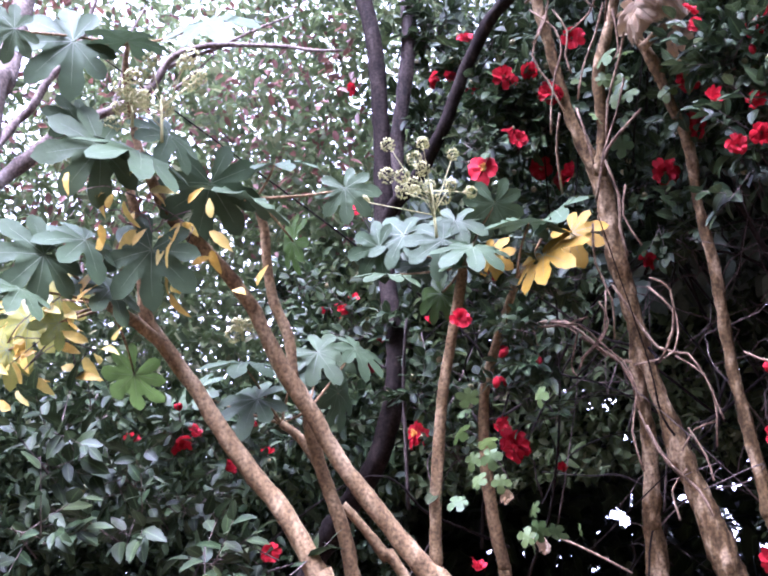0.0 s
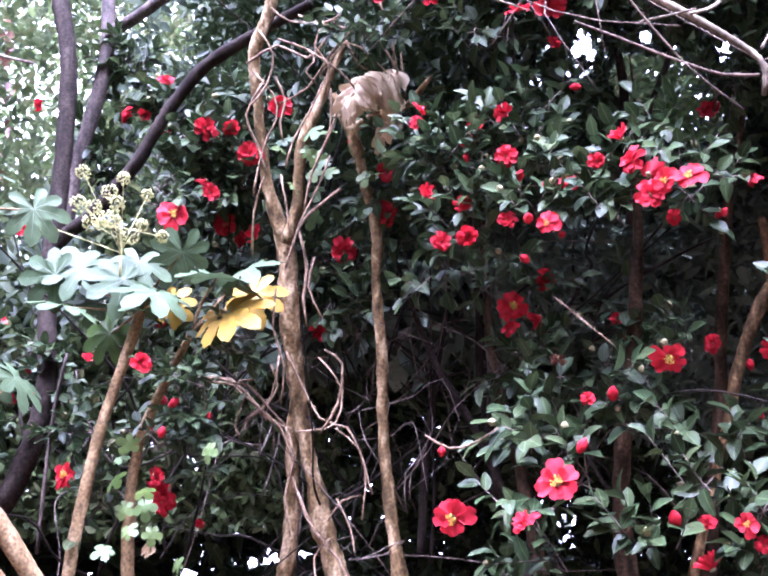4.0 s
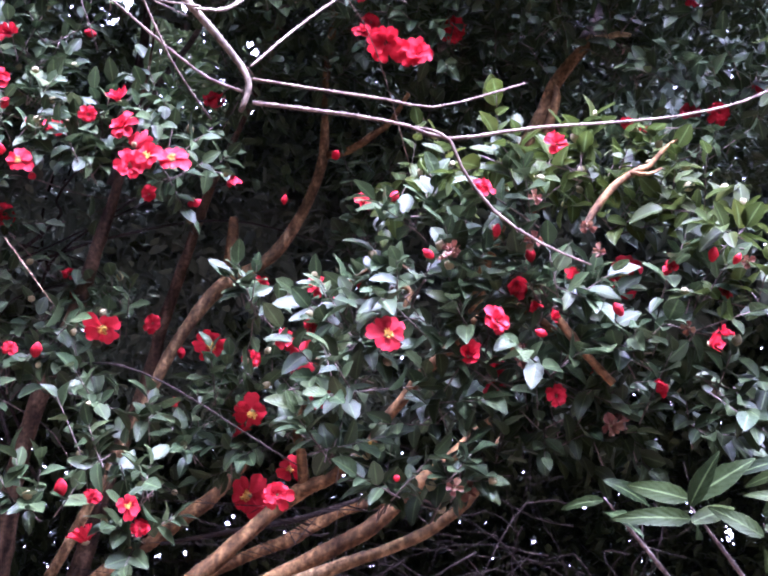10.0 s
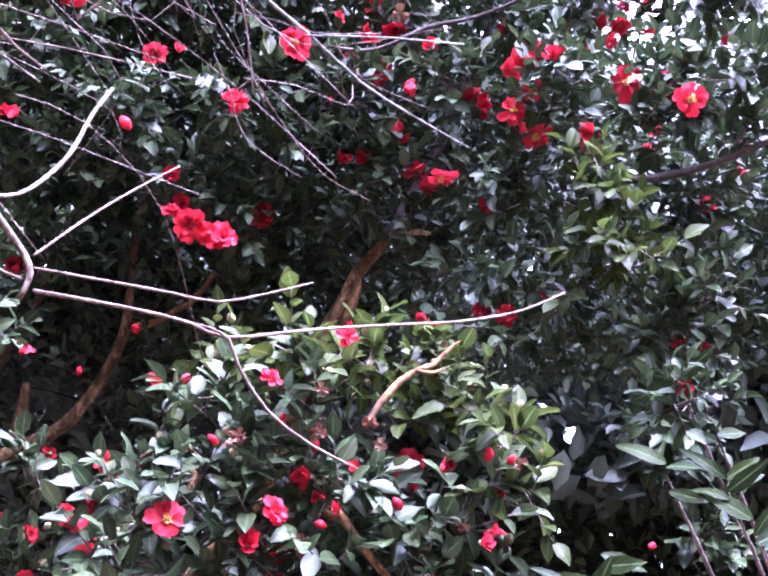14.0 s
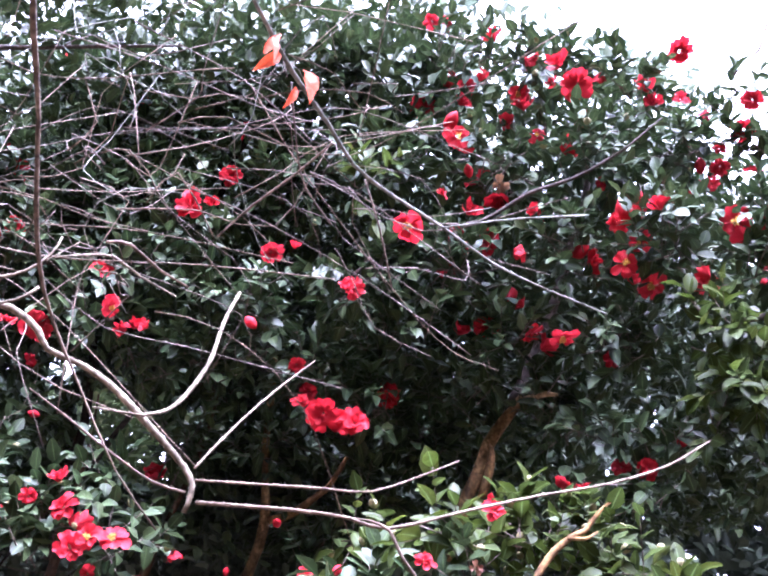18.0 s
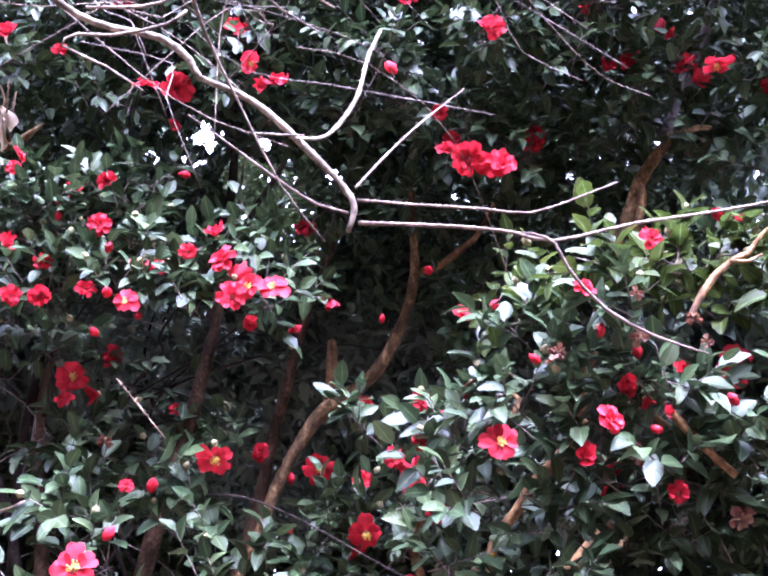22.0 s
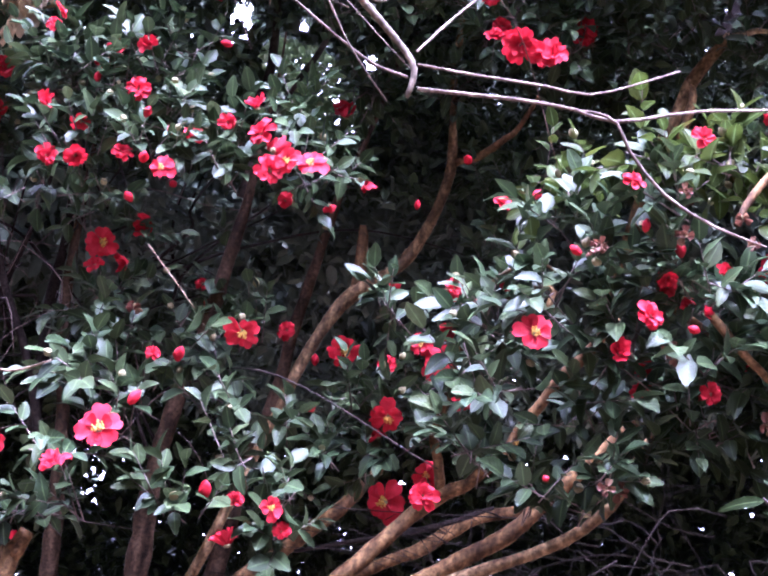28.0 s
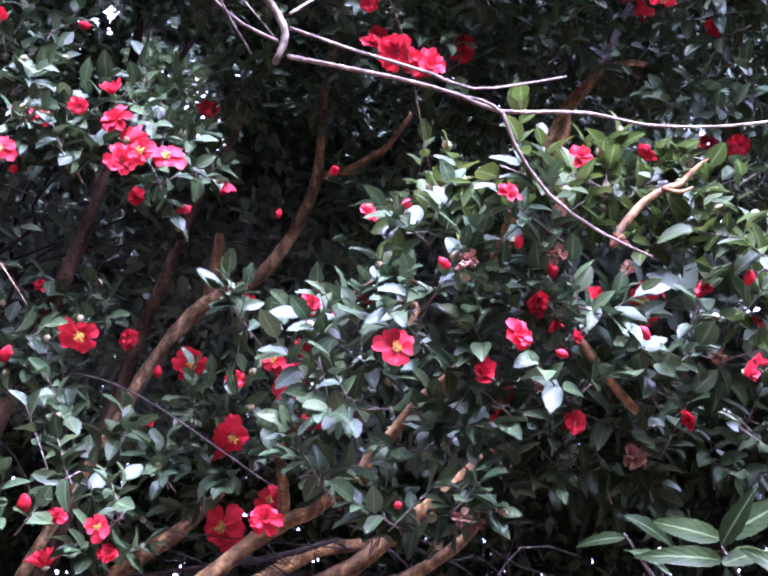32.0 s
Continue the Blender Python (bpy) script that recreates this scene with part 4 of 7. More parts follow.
limb(near_bush, "trunk", [(-0.893, 2.472, -0.050, 0.0264), (-0.764, 2.472, 1.066, 0.0228), (-0.463, 2.452, 1.566, 0.0197), (-0.248, 2.436, 1.732, 0.0185), (-0.033, 2.420, 1.859, 0.0176), (0.029, 2.420, 1.895, 0.0176), (0.101, 2.410, 1.938, 0.0169), (0.165, 2.400, 1.996, 0.0155), (0.214, 2.380, 2.043, 0.0147), (0.260, 2.360, 2.081, 0.0147), (0.322, 2.330, 2.143, 0.0139), (0.360, 2.300, 2.181, 0.0111), (0.404, 2.270, 2.226, 0.0080), (0.430, 2.245, 2.262, 0.0060), (0.448, 2.225, 2.300, 0.0025)], BARK)
limb(near_bush, "trunk", [(-0.878, 2.350, -0.050, 0.0190), (-0.740, 2.350, 1.116, 0.0164), (-0.416, 2.330, 1.616, 0.0142), (-0.186, 2.315, 1.751, 0.0133), (0.045, 2.300, 1.846, 0.0127), (0.123, 2.300, 1.876, 0.0124), (0.198, 2.290, 1.909, 0.0120), (0.265, 2.270, 1.956, 0.0113), (0.301, 2.250, 1.995, 0.0110), (0.317, 2.240, 2.030, 0.0103), (0.349, 2.220, 2.092, 0.0099), (0.380, 2.200, 2.127, 0.0075), (0.402, 2.185, 2.165, 0.0050), (0.415, 2.170, 2.205, 0.0022)], BARK_FLAKY)
limb(near_bush, "log", [(-1.073, 3.020, -0.050, 0.0223), (-0.941, 3.020, 1.162, 0.0193), (-0.632, 3.000, 1.662, 0.0166), (-0.412, 3.000, 1.820, 0.0156), (-0.191, 3.000, 1.938, 0.0148), (-0.099, 3.000, 1.978, 0.0174), (-0.030, 3.000, 2.024, 0.0183), (0.043, 3.000, 2.067, 0.0175), (0.138, 3.000, 2.089, 0.0149), (0.240, 3.000, 2.107, 0.0106)], BARK)
limb(near_bush, "log", [(-1.195, 3.020, -0.050, 0.0290), (-1.078, 3.020, 1.126, 0.0252), (-0.806, 3.000, 1.626, 0.0217), (-0.612, 3.000, 1.823, 0.0204), (-0.418, 3.000, 1.981, 0.0194), (-0.368, 3.000, 2.024, 0.0194), (-0.312, 3.000, 2.067, 0.0185), (-0.255, 3.000, 2.129, 0.0150), (-0.197, 3.000, 2.205, 0.0106)], BARK)
# shade under the bush is painted on this log with BARK_DARK
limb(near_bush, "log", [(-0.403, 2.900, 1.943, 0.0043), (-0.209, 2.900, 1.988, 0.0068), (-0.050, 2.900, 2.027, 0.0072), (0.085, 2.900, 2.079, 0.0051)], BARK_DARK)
limb(tall_camellia, "trunk", [(-0.872, 2.770, -0.050, 0.0188), (-0.797, 2.770, 0.955, 0.0163), (-0.684, 2.750, 1.655, 0.0140), (-0.589, 2.750, 1.926, 0.0132), (-0.495, 2.750, 2.158, 0.0125), (-0.473, 2.750, 2.212, 0.0130), (-0.451, 2.750, 2.266, 0.0135), (-0.411, 2.750, 2.378, 0.0147), (-0.370, 2.750, 2.466, 0.0157), (-0.322, 2.750, 2.543, 0.0178), (-0.272, 2.740, 2.589, 0.0189), (-0.209, 2.730, 2.623, 0.0163), (-0.151, 2.720, 2.680, 0.0154), (-0.106, 2.710, 2.763, 0.0145), (-0.073, 2.700, 2.855, 0.0136), (-0.058, 2.690, 2.934, 0.0138), (-0.060, 2.660, 3.018, 0.0112), (-0.063, 2.630, 3.118, 0.0103), (-0.055, 2.580, 3.204, 0.0093), (-0.043, 2.500, 3.314, 0.0077)], BARK_FLAKY)
limb(tall_camellia, "limb", [(-0.055, 2.690, 2.927, 0.0112), (0.011, 2.680, 2.943, 0.0105), (0.076, 2.660, 2.987, 0.0093), (0.112, 2.650, 3.018, 0.0075), (0.162, 2.620, 3.103, 0.0050)], BARK)
limb(tall_camellia, "limb", [(-0.283, 2.750, 2.579, 0.0194), (-0.278, 2.730, 2.655, 0.0164), (-0.276, 2.710, 2.714, 0.0146), (-0.277, 2.700, 2.745, 0.0097)], BARK)
limb(near_bush, "limb", [(0.375, 1.781, 2.210, 0.0057), (0.402, 1.786, 2.180, 0.0071), (0.430, 1.791, 2.146, 0.0071), (0.474, 1.795, 2.101, 0.0064)], BARK)
limb(near_bush, "limb", [(0.414, 1.726, 2.339, 0.0050), (0.427, 1.732, 2.368, 0.0061), (0.447, 1.735, 2.400, 0.0065), (0.473, 1.735, 2.433, 0.0070), (0.507, 1.736, 2.460, 0.0059), (0.530, 1.745, 2.473, 0.0056), (0.550, 1.749, 2.498, 0.0045), (0.570, 1.754, 2.521, 0.0038), (0.592, 1.760, 2.539, 0.0023)], BARK)
limb(near_bush, "limb", [(0.494, 1.717, 2.447, 0.0036), (0.529, 1.733, 2.454, 0.0030), (0.554, 1.746, 2.473, 0.0019)], BARK)
limb(near_bush, "limb", [(0.059, 2.015, 2.301, 0.0031), (0.116, 1.987, 2.320, 0.0047), (0.146, 1.972, 2.305, 0.0062), (0.123, 1.977, 2.250, 0.0046)], BARK)
limb(near_bush, "limb", [(0.017, 1.963, 2.301, 0.0023), (0.061, 1.949, 2.333, 0.0034), (0.114, 1.939, 2.349, 0.0034), (0.158, 1.946, 2.323, 0.0023)], BARK)
limb(near_bush, "limb", [(0.313, 1.941, 2.284, 0.0084), (0.352, 1.924, 2.264, 0.0076), (0.405, 1.911, 2.219, 0.0068), (0.441, 1.898, 2.179, 0.0052)], BARK)
limb(near_bush, "stump", [(-1.124, 2.320, -0.050, 0.0283), (-1.059, 2.319, 0.881, 0.0231), (-0.908, 2.315, 1.762, 0.0210), (-0.893, 2.315, 1.821, 0.0192), (-0.869, 2.317, 1.873, 0.0155)], BARK)
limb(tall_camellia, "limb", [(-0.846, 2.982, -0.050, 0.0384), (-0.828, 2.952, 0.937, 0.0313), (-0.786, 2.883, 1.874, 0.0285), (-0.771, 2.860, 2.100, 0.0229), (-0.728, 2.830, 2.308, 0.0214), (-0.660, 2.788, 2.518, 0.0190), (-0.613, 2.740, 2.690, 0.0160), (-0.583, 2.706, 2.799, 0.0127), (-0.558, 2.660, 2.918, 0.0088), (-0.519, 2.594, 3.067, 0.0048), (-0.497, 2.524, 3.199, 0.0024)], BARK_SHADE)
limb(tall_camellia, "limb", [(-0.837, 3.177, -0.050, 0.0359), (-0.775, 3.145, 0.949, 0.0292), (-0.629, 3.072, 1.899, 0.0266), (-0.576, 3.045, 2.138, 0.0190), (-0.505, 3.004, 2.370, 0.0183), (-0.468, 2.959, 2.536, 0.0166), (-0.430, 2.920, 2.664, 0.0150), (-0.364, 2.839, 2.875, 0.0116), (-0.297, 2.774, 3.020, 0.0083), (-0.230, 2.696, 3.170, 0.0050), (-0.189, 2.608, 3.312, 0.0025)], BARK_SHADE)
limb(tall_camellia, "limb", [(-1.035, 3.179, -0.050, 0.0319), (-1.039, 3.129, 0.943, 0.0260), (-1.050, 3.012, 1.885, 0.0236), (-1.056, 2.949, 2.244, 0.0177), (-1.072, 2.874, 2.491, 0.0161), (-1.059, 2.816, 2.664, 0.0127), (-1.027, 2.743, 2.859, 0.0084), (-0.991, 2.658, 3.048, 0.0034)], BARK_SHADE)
# BARK_DARK on the limbs below stands in for deep shade
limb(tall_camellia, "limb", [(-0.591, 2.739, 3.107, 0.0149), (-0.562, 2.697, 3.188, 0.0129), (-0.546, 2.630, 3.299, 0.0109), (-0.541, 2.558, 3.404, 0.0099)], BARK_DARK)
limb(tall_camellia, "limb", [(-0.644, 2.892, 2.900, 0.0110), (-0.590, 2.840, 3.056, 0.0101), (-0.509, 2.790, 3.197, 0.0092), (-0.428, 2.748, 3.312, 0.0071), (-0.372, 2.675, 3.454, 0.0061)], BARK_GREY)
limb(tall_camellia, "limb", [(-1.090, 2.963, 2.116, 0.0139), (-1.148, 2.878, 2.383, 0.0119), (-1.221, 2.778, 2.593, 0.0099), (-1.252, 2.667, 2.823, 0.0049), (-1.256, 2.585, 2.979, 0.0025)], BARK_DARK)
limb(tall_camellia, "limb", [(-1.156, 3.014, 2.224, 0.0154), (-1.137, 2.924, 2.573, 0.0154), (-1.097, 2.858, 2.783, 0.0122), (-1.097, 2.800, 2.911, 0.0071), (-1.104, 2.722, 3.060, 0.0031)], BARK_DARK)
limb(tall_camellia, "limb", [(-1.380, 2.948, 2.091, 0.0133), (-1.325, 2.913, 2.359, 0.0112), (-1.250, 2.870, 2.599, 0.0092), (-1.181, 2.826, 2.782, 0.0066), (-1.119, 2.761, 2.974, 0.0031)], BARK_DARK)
limb(canopy_camellia, "trunk", [(0.362, 2.900, 2.600, 0.0194), (0.378, 2.620, 2.680, 0.0180), (0.404, 2.450, 2.781, 0.0180), (0.430, 2.400, 2.857, 0.0171), (0.459, 2.370, 2.916, 0.0156), (0.479, 2.340, 2.967, 0.0148), (0.511, 2.310, 3.010, 0.0143), (0.544, 2.290, 3.045, 0.0127), (0.560, 2.280, 3.070, 0.0083)], BARK_FLAKY)
limb(canopy_camellia, "limb", [(0.551, 2.290, 3.063, 0.0092), (0.584, 2.270, 3.062, 0.0080), (0.611, 2.260, 3.067, 0.0074), (0.643, 2.250, 3.060, 0.0046)], BARK_TAN)
limb(canopy_camellia, "limb", [(0.458, 2.360, 2.839, 0.0112), (0.475, 2.340, 2.888, 0.0112), (0.485, 2.330, 2.934, 0.0096), (0.480, 2.330, 2.968, 0.0051)], BARK)
limb(canopy_camellia, "limb", [(0.231, 1.994, 3.337, 0.0022), (0.312, 2.002, 3.370, 0.0032), (0.442, 2.009, 3.391, 0.0046), (0.558, 1.975, 3.454, 0.0056), (0.676, 1.953, 3.494, 0.0046), (0.792, 1.909, 3.550, 0.0037), (0.884, 1.859, 3.614, 0.0021)], BARK_GREY)
limb(canopy_camellia, "limb", [(0.964, 1.899, 3.040, 0.0047), (1.017, 1.899, 3.052, 0.0077), (1.098, 1.881, 3.067, 0.0087), (1.209, 1.831, 3.096, 0.0078), (1.323, 1.761, 3.138, 0.0059)], BARK_GREY)
limb(canopy_camellia, "limb", [(0.566, 2.401, 3.126, 0.0161), (0.630, 2.375, 3.264, 0.0143), (0.704, 2.308, 3.444, 0.0123), (0.764, 2.229, 3.623, 0.0103), (0.800, 2.162, 3.780, 0.0070)], BARK_GREY)
limb(canopy_camellia, "limb", [(-0.249, 2.411, 3.427, 0.0079), (-0.234, 2.369, 3.593, 0.0081), (-0.183, 2.285, 3.796, 0.0083), (-0.081, 2.214, 3.970, 0.0084)], BARK_DARK)
limb(canopy_camellia, "limb", [(-1.300, 2.110, 3.700, 0.0040), (-1.180, 2.070, 3.800, 0.0075), (-1.071, 2.047, 3.878, 0.0105), (-0.966, 2.035, 3.972, 0.0115), (-0.867, 2.006, 4.071, 0.0110), (-0.793, 1.998, 4.137, 0.0095), (-0.714, 1.967, 4.219, 0.0074)], BARK_GREY)
limb(canopy_camellia, "limb", [(-0.964, 1.956, 3.868, 0.0093), (-0.817, 1.967, 3.882, 0.0081), (-0.665, 1.971, 3.895, 0.0063), (-0.462, 1.972, 3.913, 0.0046), (-0.307, 1.963, 3.914, 0.0028)], BARK_GREY)
limb(bare_tree, "limb", [(-0.663, 0.866, 2.486, 0.0041), (-0.598, 0.906, 2.478, 0.0037), (-0.508, 0.946, 2.480, 0.0034), (-0.460, 0.967, 2.473, 0.0037), (-0.435, 0.985, 2.453, 0.0043), (-0.398, 1.007, 2.433, 0.0045), (-0.359, 1.021, 2.423, 0.0042), (-0.307, 1.033, 2.416, 0.0042), (-0.275, 1.049, 2.396, 0.0042), (-0.263, 1.058, 2.376, 0.0039), (-0.224, 1.068, 2.362, 0.0038), (-0.186, 1.082, 2.341, 0.0041), (-0.148, 1.100, 2.308, 0.0041), (-0.111, 1.118, 2.273, 0.0038), (-0.091, 1.126, 2.248, 0.0039), (-0.088, 1.129, 2.229, 0.0037), (-0.095, 1.133, 2.206, 0.0029)], BARK_WHITE)
limb(bare_tree, "branch", [(-0.149, 1.090, 2.308, 0.0018), (-0.134, 1.213, 2.390, 0.0026), (-0.119, 1.322, 2.492, 0.0033), (-0.106, 1.421, 2.607, 0.0035), (-0.100, 1.509, 2.734, 0.0034), (-0.084, 1.598, 2.860, 0.0030)], BARK_WHITE)
limb(bare_tree, "branch", [(-0.204, 1.079, 2.311, 0.0012), (-0.165, 1.060, 2.294, 0.0013), (-0.137, 1.039, 2.278, 0.0013)], BARK_WHITE)
limb(bare_tree, "twig", [(-0.083, 1.117, 2.239, 0.0018), (-0.017, 1.191, 2.273, 0.0018), (0.070, 1.262, 2.304, 0.0019), (0.132, 1.331, 2.335, 0.0017), (0.202, 1.385, 2.386, 0.0016), (0.271, 1.435, 2.440, 0.0014)], TWIG_PALE)
limb(bare_tree, "twig", [(-0.084, 1.148, 2.226, 0.0026), (0.028, 1.163, 2.226, 0.0022), (0.097, 1.175, 2.222, 0.0022), (0.144, 1.183, 2.213, 0.0022), (0.256, 1.273, 2.282, 0.0020), (0.403, 1.482, 2.410, 0.0022), (0.530, 1.549, 2.466, 0.0020), (0.650, 1.606, 2.530, 0.0022), (0.761, 1.682, 2.621, 0.0017)], TWIG_PALE)
limb(bare_tree, "twig", [(0.092, 1.179, 2.224, 0.0013), (0.121, 1.177, 2.220, 0.0015), (0.145, 1.179, 2.208, 0.0020), (0.160, 1.189, 2.179, 0.0020), (0.200, 1.203, 2.133, 0.0019), (0.256, 1.208, 2.098, 0.0017), (0.312, 1.205, 2.074, 0.0010)], TWIG_PALE)
limb(bare_tree, "twig", [(-0.094, 1.123, 2.226, 0.0018), (-0.130, 1.110, 2.232, 0.0017), (-0.161, 1.092, 2.246, 0.0015), (-0.192, 1.072, 2.262, 0.0015), (-0.232, 1.045, 2.284, 0.0013), (-0.264, 1.021, 2.299, 0.0010)], TWIG_PALE)
limb(bare_tree, "twig", [(-0.085, 1.110, 2.251, 0.0015), (-0.048, 1.215, 2.368, 0.0016), (-0.006, 1.319, 2.482, 0.0016), (0.053, 1.417, 2.601, 0.0010)], TWIG_PALE)
limb(bare_tree, "branch", [(-0.258, 0.958, 2.392, 0.0020), (-0.280, 0.957, 2.373, 0.0018), (-0.333, 0.946, 2.353, 0.0017), (-0.366, 0.931, 2.344, 0.0017), (-0.379, 0.929, 2.328, 0.0017), (-0.337, 0.946, 2.313, 0.0013), (-0.299, 0.964, 2.292, 0.0009)], BARK_WHITE)
limb(bare_tree, "branch", [(-0.373, 0.965, 2.408, 0.0019), (-0.321, 0.994, 2.430, 0.0022), (-0.290, 1.011, 2.456, 0.0020), (-0.268, 1.019, 2.488, 0.0018), (-0.261, 1.025, 2.518, 0.0013)], BARK_WHITE)
limb(bare_tree, "branch", [(-0.270, 1.039, 2.497, 0.0016), (-0.245, 1.108, 2.556, 0.0020), (-0.229, 1.179, 2.609, 0.0022), (-0.205, 1.266, 2.642, 0.0018), (-0.163, 1.356, 2.672, 0.0014)], BARK_WHITE)
limb(bare_tree, "hanging_branch", [(-0.211, 0.501, 2.527, 0.0033), (-0.213, 0.567, 2.493, 0.0032), (-0.218, 0.627, 2.457, 0.0031), (-0.219, 0.660, 2.440, 0.0028), (-0.219, 0.707, 2.409, 0.0027), (-0.223, 0.772, 2.353, 0.0024), (-0.221, 0.817, 2.313, 0.0022), (-0.210, 0.857, 2.279, 0.0018), (-0.185, 0.904, 2.234, 0.0013), (-0.147, 0.961, 2.168, 0.0010), (-0.106, 1.000, 2.123, 0.0010)], TWIG_PALE)
limb(bare_tree, "arching_branch", [(-0.064, 0.412, 2.421, 0.0018), (-0.041, 0.480, 2.416, 0.0019), (-0.022, 0.537, 2.414, 0.0019), (-0.001, 0.590, 2.413, 0.0021), (0.021, 0.641, 2.411, 0.0023), (0.055, 0.696, 2.402, 0.0024), (0.082, 0.745, 2.395, 0.0022), (0.124, 0.787, 2.393, 0.0019), (0.179, 0.827, 2.387, 0.0016), (0.237, 0.869, 2.374, 0.0013), (0.296, 0.901, 2.368, 0.0010), (0.371, 0.930, 2.356, 0.0010)], TWIG_GREEN)
limb(bare_tree, "twig", [(0.170, 0.801, 2.365, 0.0010), (0.258, 0.835, 2.409, 0.0010), (0.348, 0.867, 2.445, 0.0010)], TWIG_GREEN)
limb(bare_tree, "twig", [(0.061, 0.782, 2.459, 0.0011), (0.022, 0.847, 2.472, 0.0014), (-0.026, 0.912, 2.481, 0.0014), (-0.069, 0.977, 2.487, 0.0011)], TWIG_PALE)
limb(bare_tree, "twig", [(0.562, 0.675, 2.659, 0.0011), (0.557, 0.702, 2.641, 0.0011), (0.543, 0.736, 2.620, 0.0011), (0.538, 0.758, 2.603, 0.0011), (0.515, 0.785, 2.591, 0.0010)], TWIG_PALE)
limb(bare_tree, "twig", [(0.571, 0.672, 2.657, 0.0011), (0.589, 0.695, 2.630, 0.0011), (0.614, 0.719, 2.597, 0.0011), (0.638, 0.718, 2.583, 0.0010)], TWIG_PALE)
limb(bare_tree, "twig", [(-0.194, 0.969, 2.468, 0.0019), (-0.172, 0.996, 2.486, 0.0023), (-0.142, 1.041, 2.484, 0.0019), (-0.110, 1.080, 2.488, 0.0014)], TWIG_PALE)
limb(bare_tree, "twig", [(-0.163, 1.010, 2.564, 0.0010), (-0.126, 0.989, 2.597, 0.0010), (-0.080, 1.044, 2.540, 0.0010)], TWIG_PALE)
limb(bare_tree, "twig", [(0.018, 0.709, 2.470, 0.0010), (0.025, 0.766, 2.433, 0.0010), (0.035, 0.803, 2.414, 0.0010), (0.063, 0.838, 2.395, 0.0010)], TWIG_DARK)
limb(bare_tree, "twig", [(0.096, 0.806, 2.432, 0.0010), (0.114, 0.854, 2.408, 0.0010), (0.131, 0.911, 2.368, 0.0010)], TWIG_DARK)

foliage(near_bush, DEEP, 0.057, [
    (-0.86, 2.52, 2.45, 0.11, 0.13), (-0.60, 2.37, 2.29, 0.16, 0.08), (-0.72, 2.31, 2.21, 0.14, 0.06), (-0.79, 2.12, 2.02, 0.07, 0.06),
    (-0.66, 2.25, 2.08, 0.09, 0.05), (-0.51, 2.32, 2.18, 0.11, 0.08), (-0.43, 2.22, 2.02, 0.09, 0.06), (-0.55, 2.21, 1.91, 0.11, 0.06),
    (-0.78, 2.30, 1.92, 0.10, 0.06), (-0.39, 2.40, 2.14, 0.05, 0.04), (-0.24, 2.50, 2.22, 0.13, 0.05), (-0.34, 2.24, 1.96, 0.05, 0.05),
    (-0.37, 2.35, 1.89, 0.06, 0.04), (-0.48, 2.43, 2.35, 0.07, 0.06), (-0.64, 2.84, 2.62, 0.09, 0.09), (-0.83, 2.61, 2.66, 0.05, 0.05),
    (-0.90, 2.31, 1.91, 0.06, 0.07)], 0.75)
foliage(near_bush, DEEP, 0.055, [
    (-0.16, 2.30, 2.37, 0.09, 0.06), (-0.01, 2.25, 2.37, 0.07, 0.05), (0.03, 1.98, 2.26, 0.09, 0.07), (0.01, 2.03, 2.18, 0.08, 0.07),
    (-0.09, 2.35, 2.23, 0.09, 0.04), (0.05, 1.92, 2.10, 0.07, 0.06), (0.12, 1.89, 2.26, 0.09, 0.07), (0.07, 1.95, 2.33, 0.06, 0.04),
    (0.01, 2.00, 2.01, 0.05, 0.03), (0.12, 1.96, 1.94, 0.06, 0.03), (0.22, 1.94, 1.96, 0.06, 0.03), (0.20, 1.97, 2.08, 0.08, 0.04),
    (-0.29, 2.48, 2.09, 0.06, 0.04), (-0.15, 2.53, 2.12, 0.06, 0.04), (0.30, 1.98, 1.98, 0.05, 0.04)])
foliage(near_bush, DEEP, 0.055, [
    (0.27, 1.87, 2.19, 0.11, 0.08), (0.39, 1.86, 2.15, 0.10, 0.08), (0.35, 1.80, 2.26, 0.12, 0.07), (0.49, 1.96, 2.27, 0.09, 0.09),
    (0.40, 1.94, 2.06, 0.12, 0.06), (0.54, 2.04, 2.16, 0.08, 0.10), (0.23, 1.86, 2.30, 0.09, 0.06), (0.17, 1.91, 2.40, 0.09, 0.05),
    (0.34, 1.78, 2.38, 0.08, 0.04), (0.55, 2.06, 2.07, 0.08, 0.06)])
foliage(near_bush, YOUNG, 0.058, [
    (0.28, 1.82, 2.51, 0.09, 0.05), (0.43, 1.80, 2.50, 0.09, 0.07), (0.35, 1.78, 2.44, 0.07, 0.04), (0.22, 2.04, 2.59, 0.07, 0.05),
    (0.15, 2.23, 2.67, 0.07, 0.06), (0.16, 2.08, 2.51, 0.06, 0.04)])
foliage(near_bush, DEEP, 0.055, [
    (0.60, 1.80, 2.24, 0.09, 0.09), (0.52, 1.82, 2.17, 0.11, 0.07), (0.65, 1.82, 2.10, 0.08, 0.05), (0.77, 1.87, 2.12, 0.05, 0.04),
    (0.52, 1.90, 2.08, 0.10, 0.03), (0.33, 1.92, 2.13, 0.08, 0.06), (0.40, 1.87, 2.26, 0.07, 0.04), (0.64, 1.92, 2.06, 0.10, 0.04),
    (0.42, 1.97, 2.05, 0.09, 0.04)])
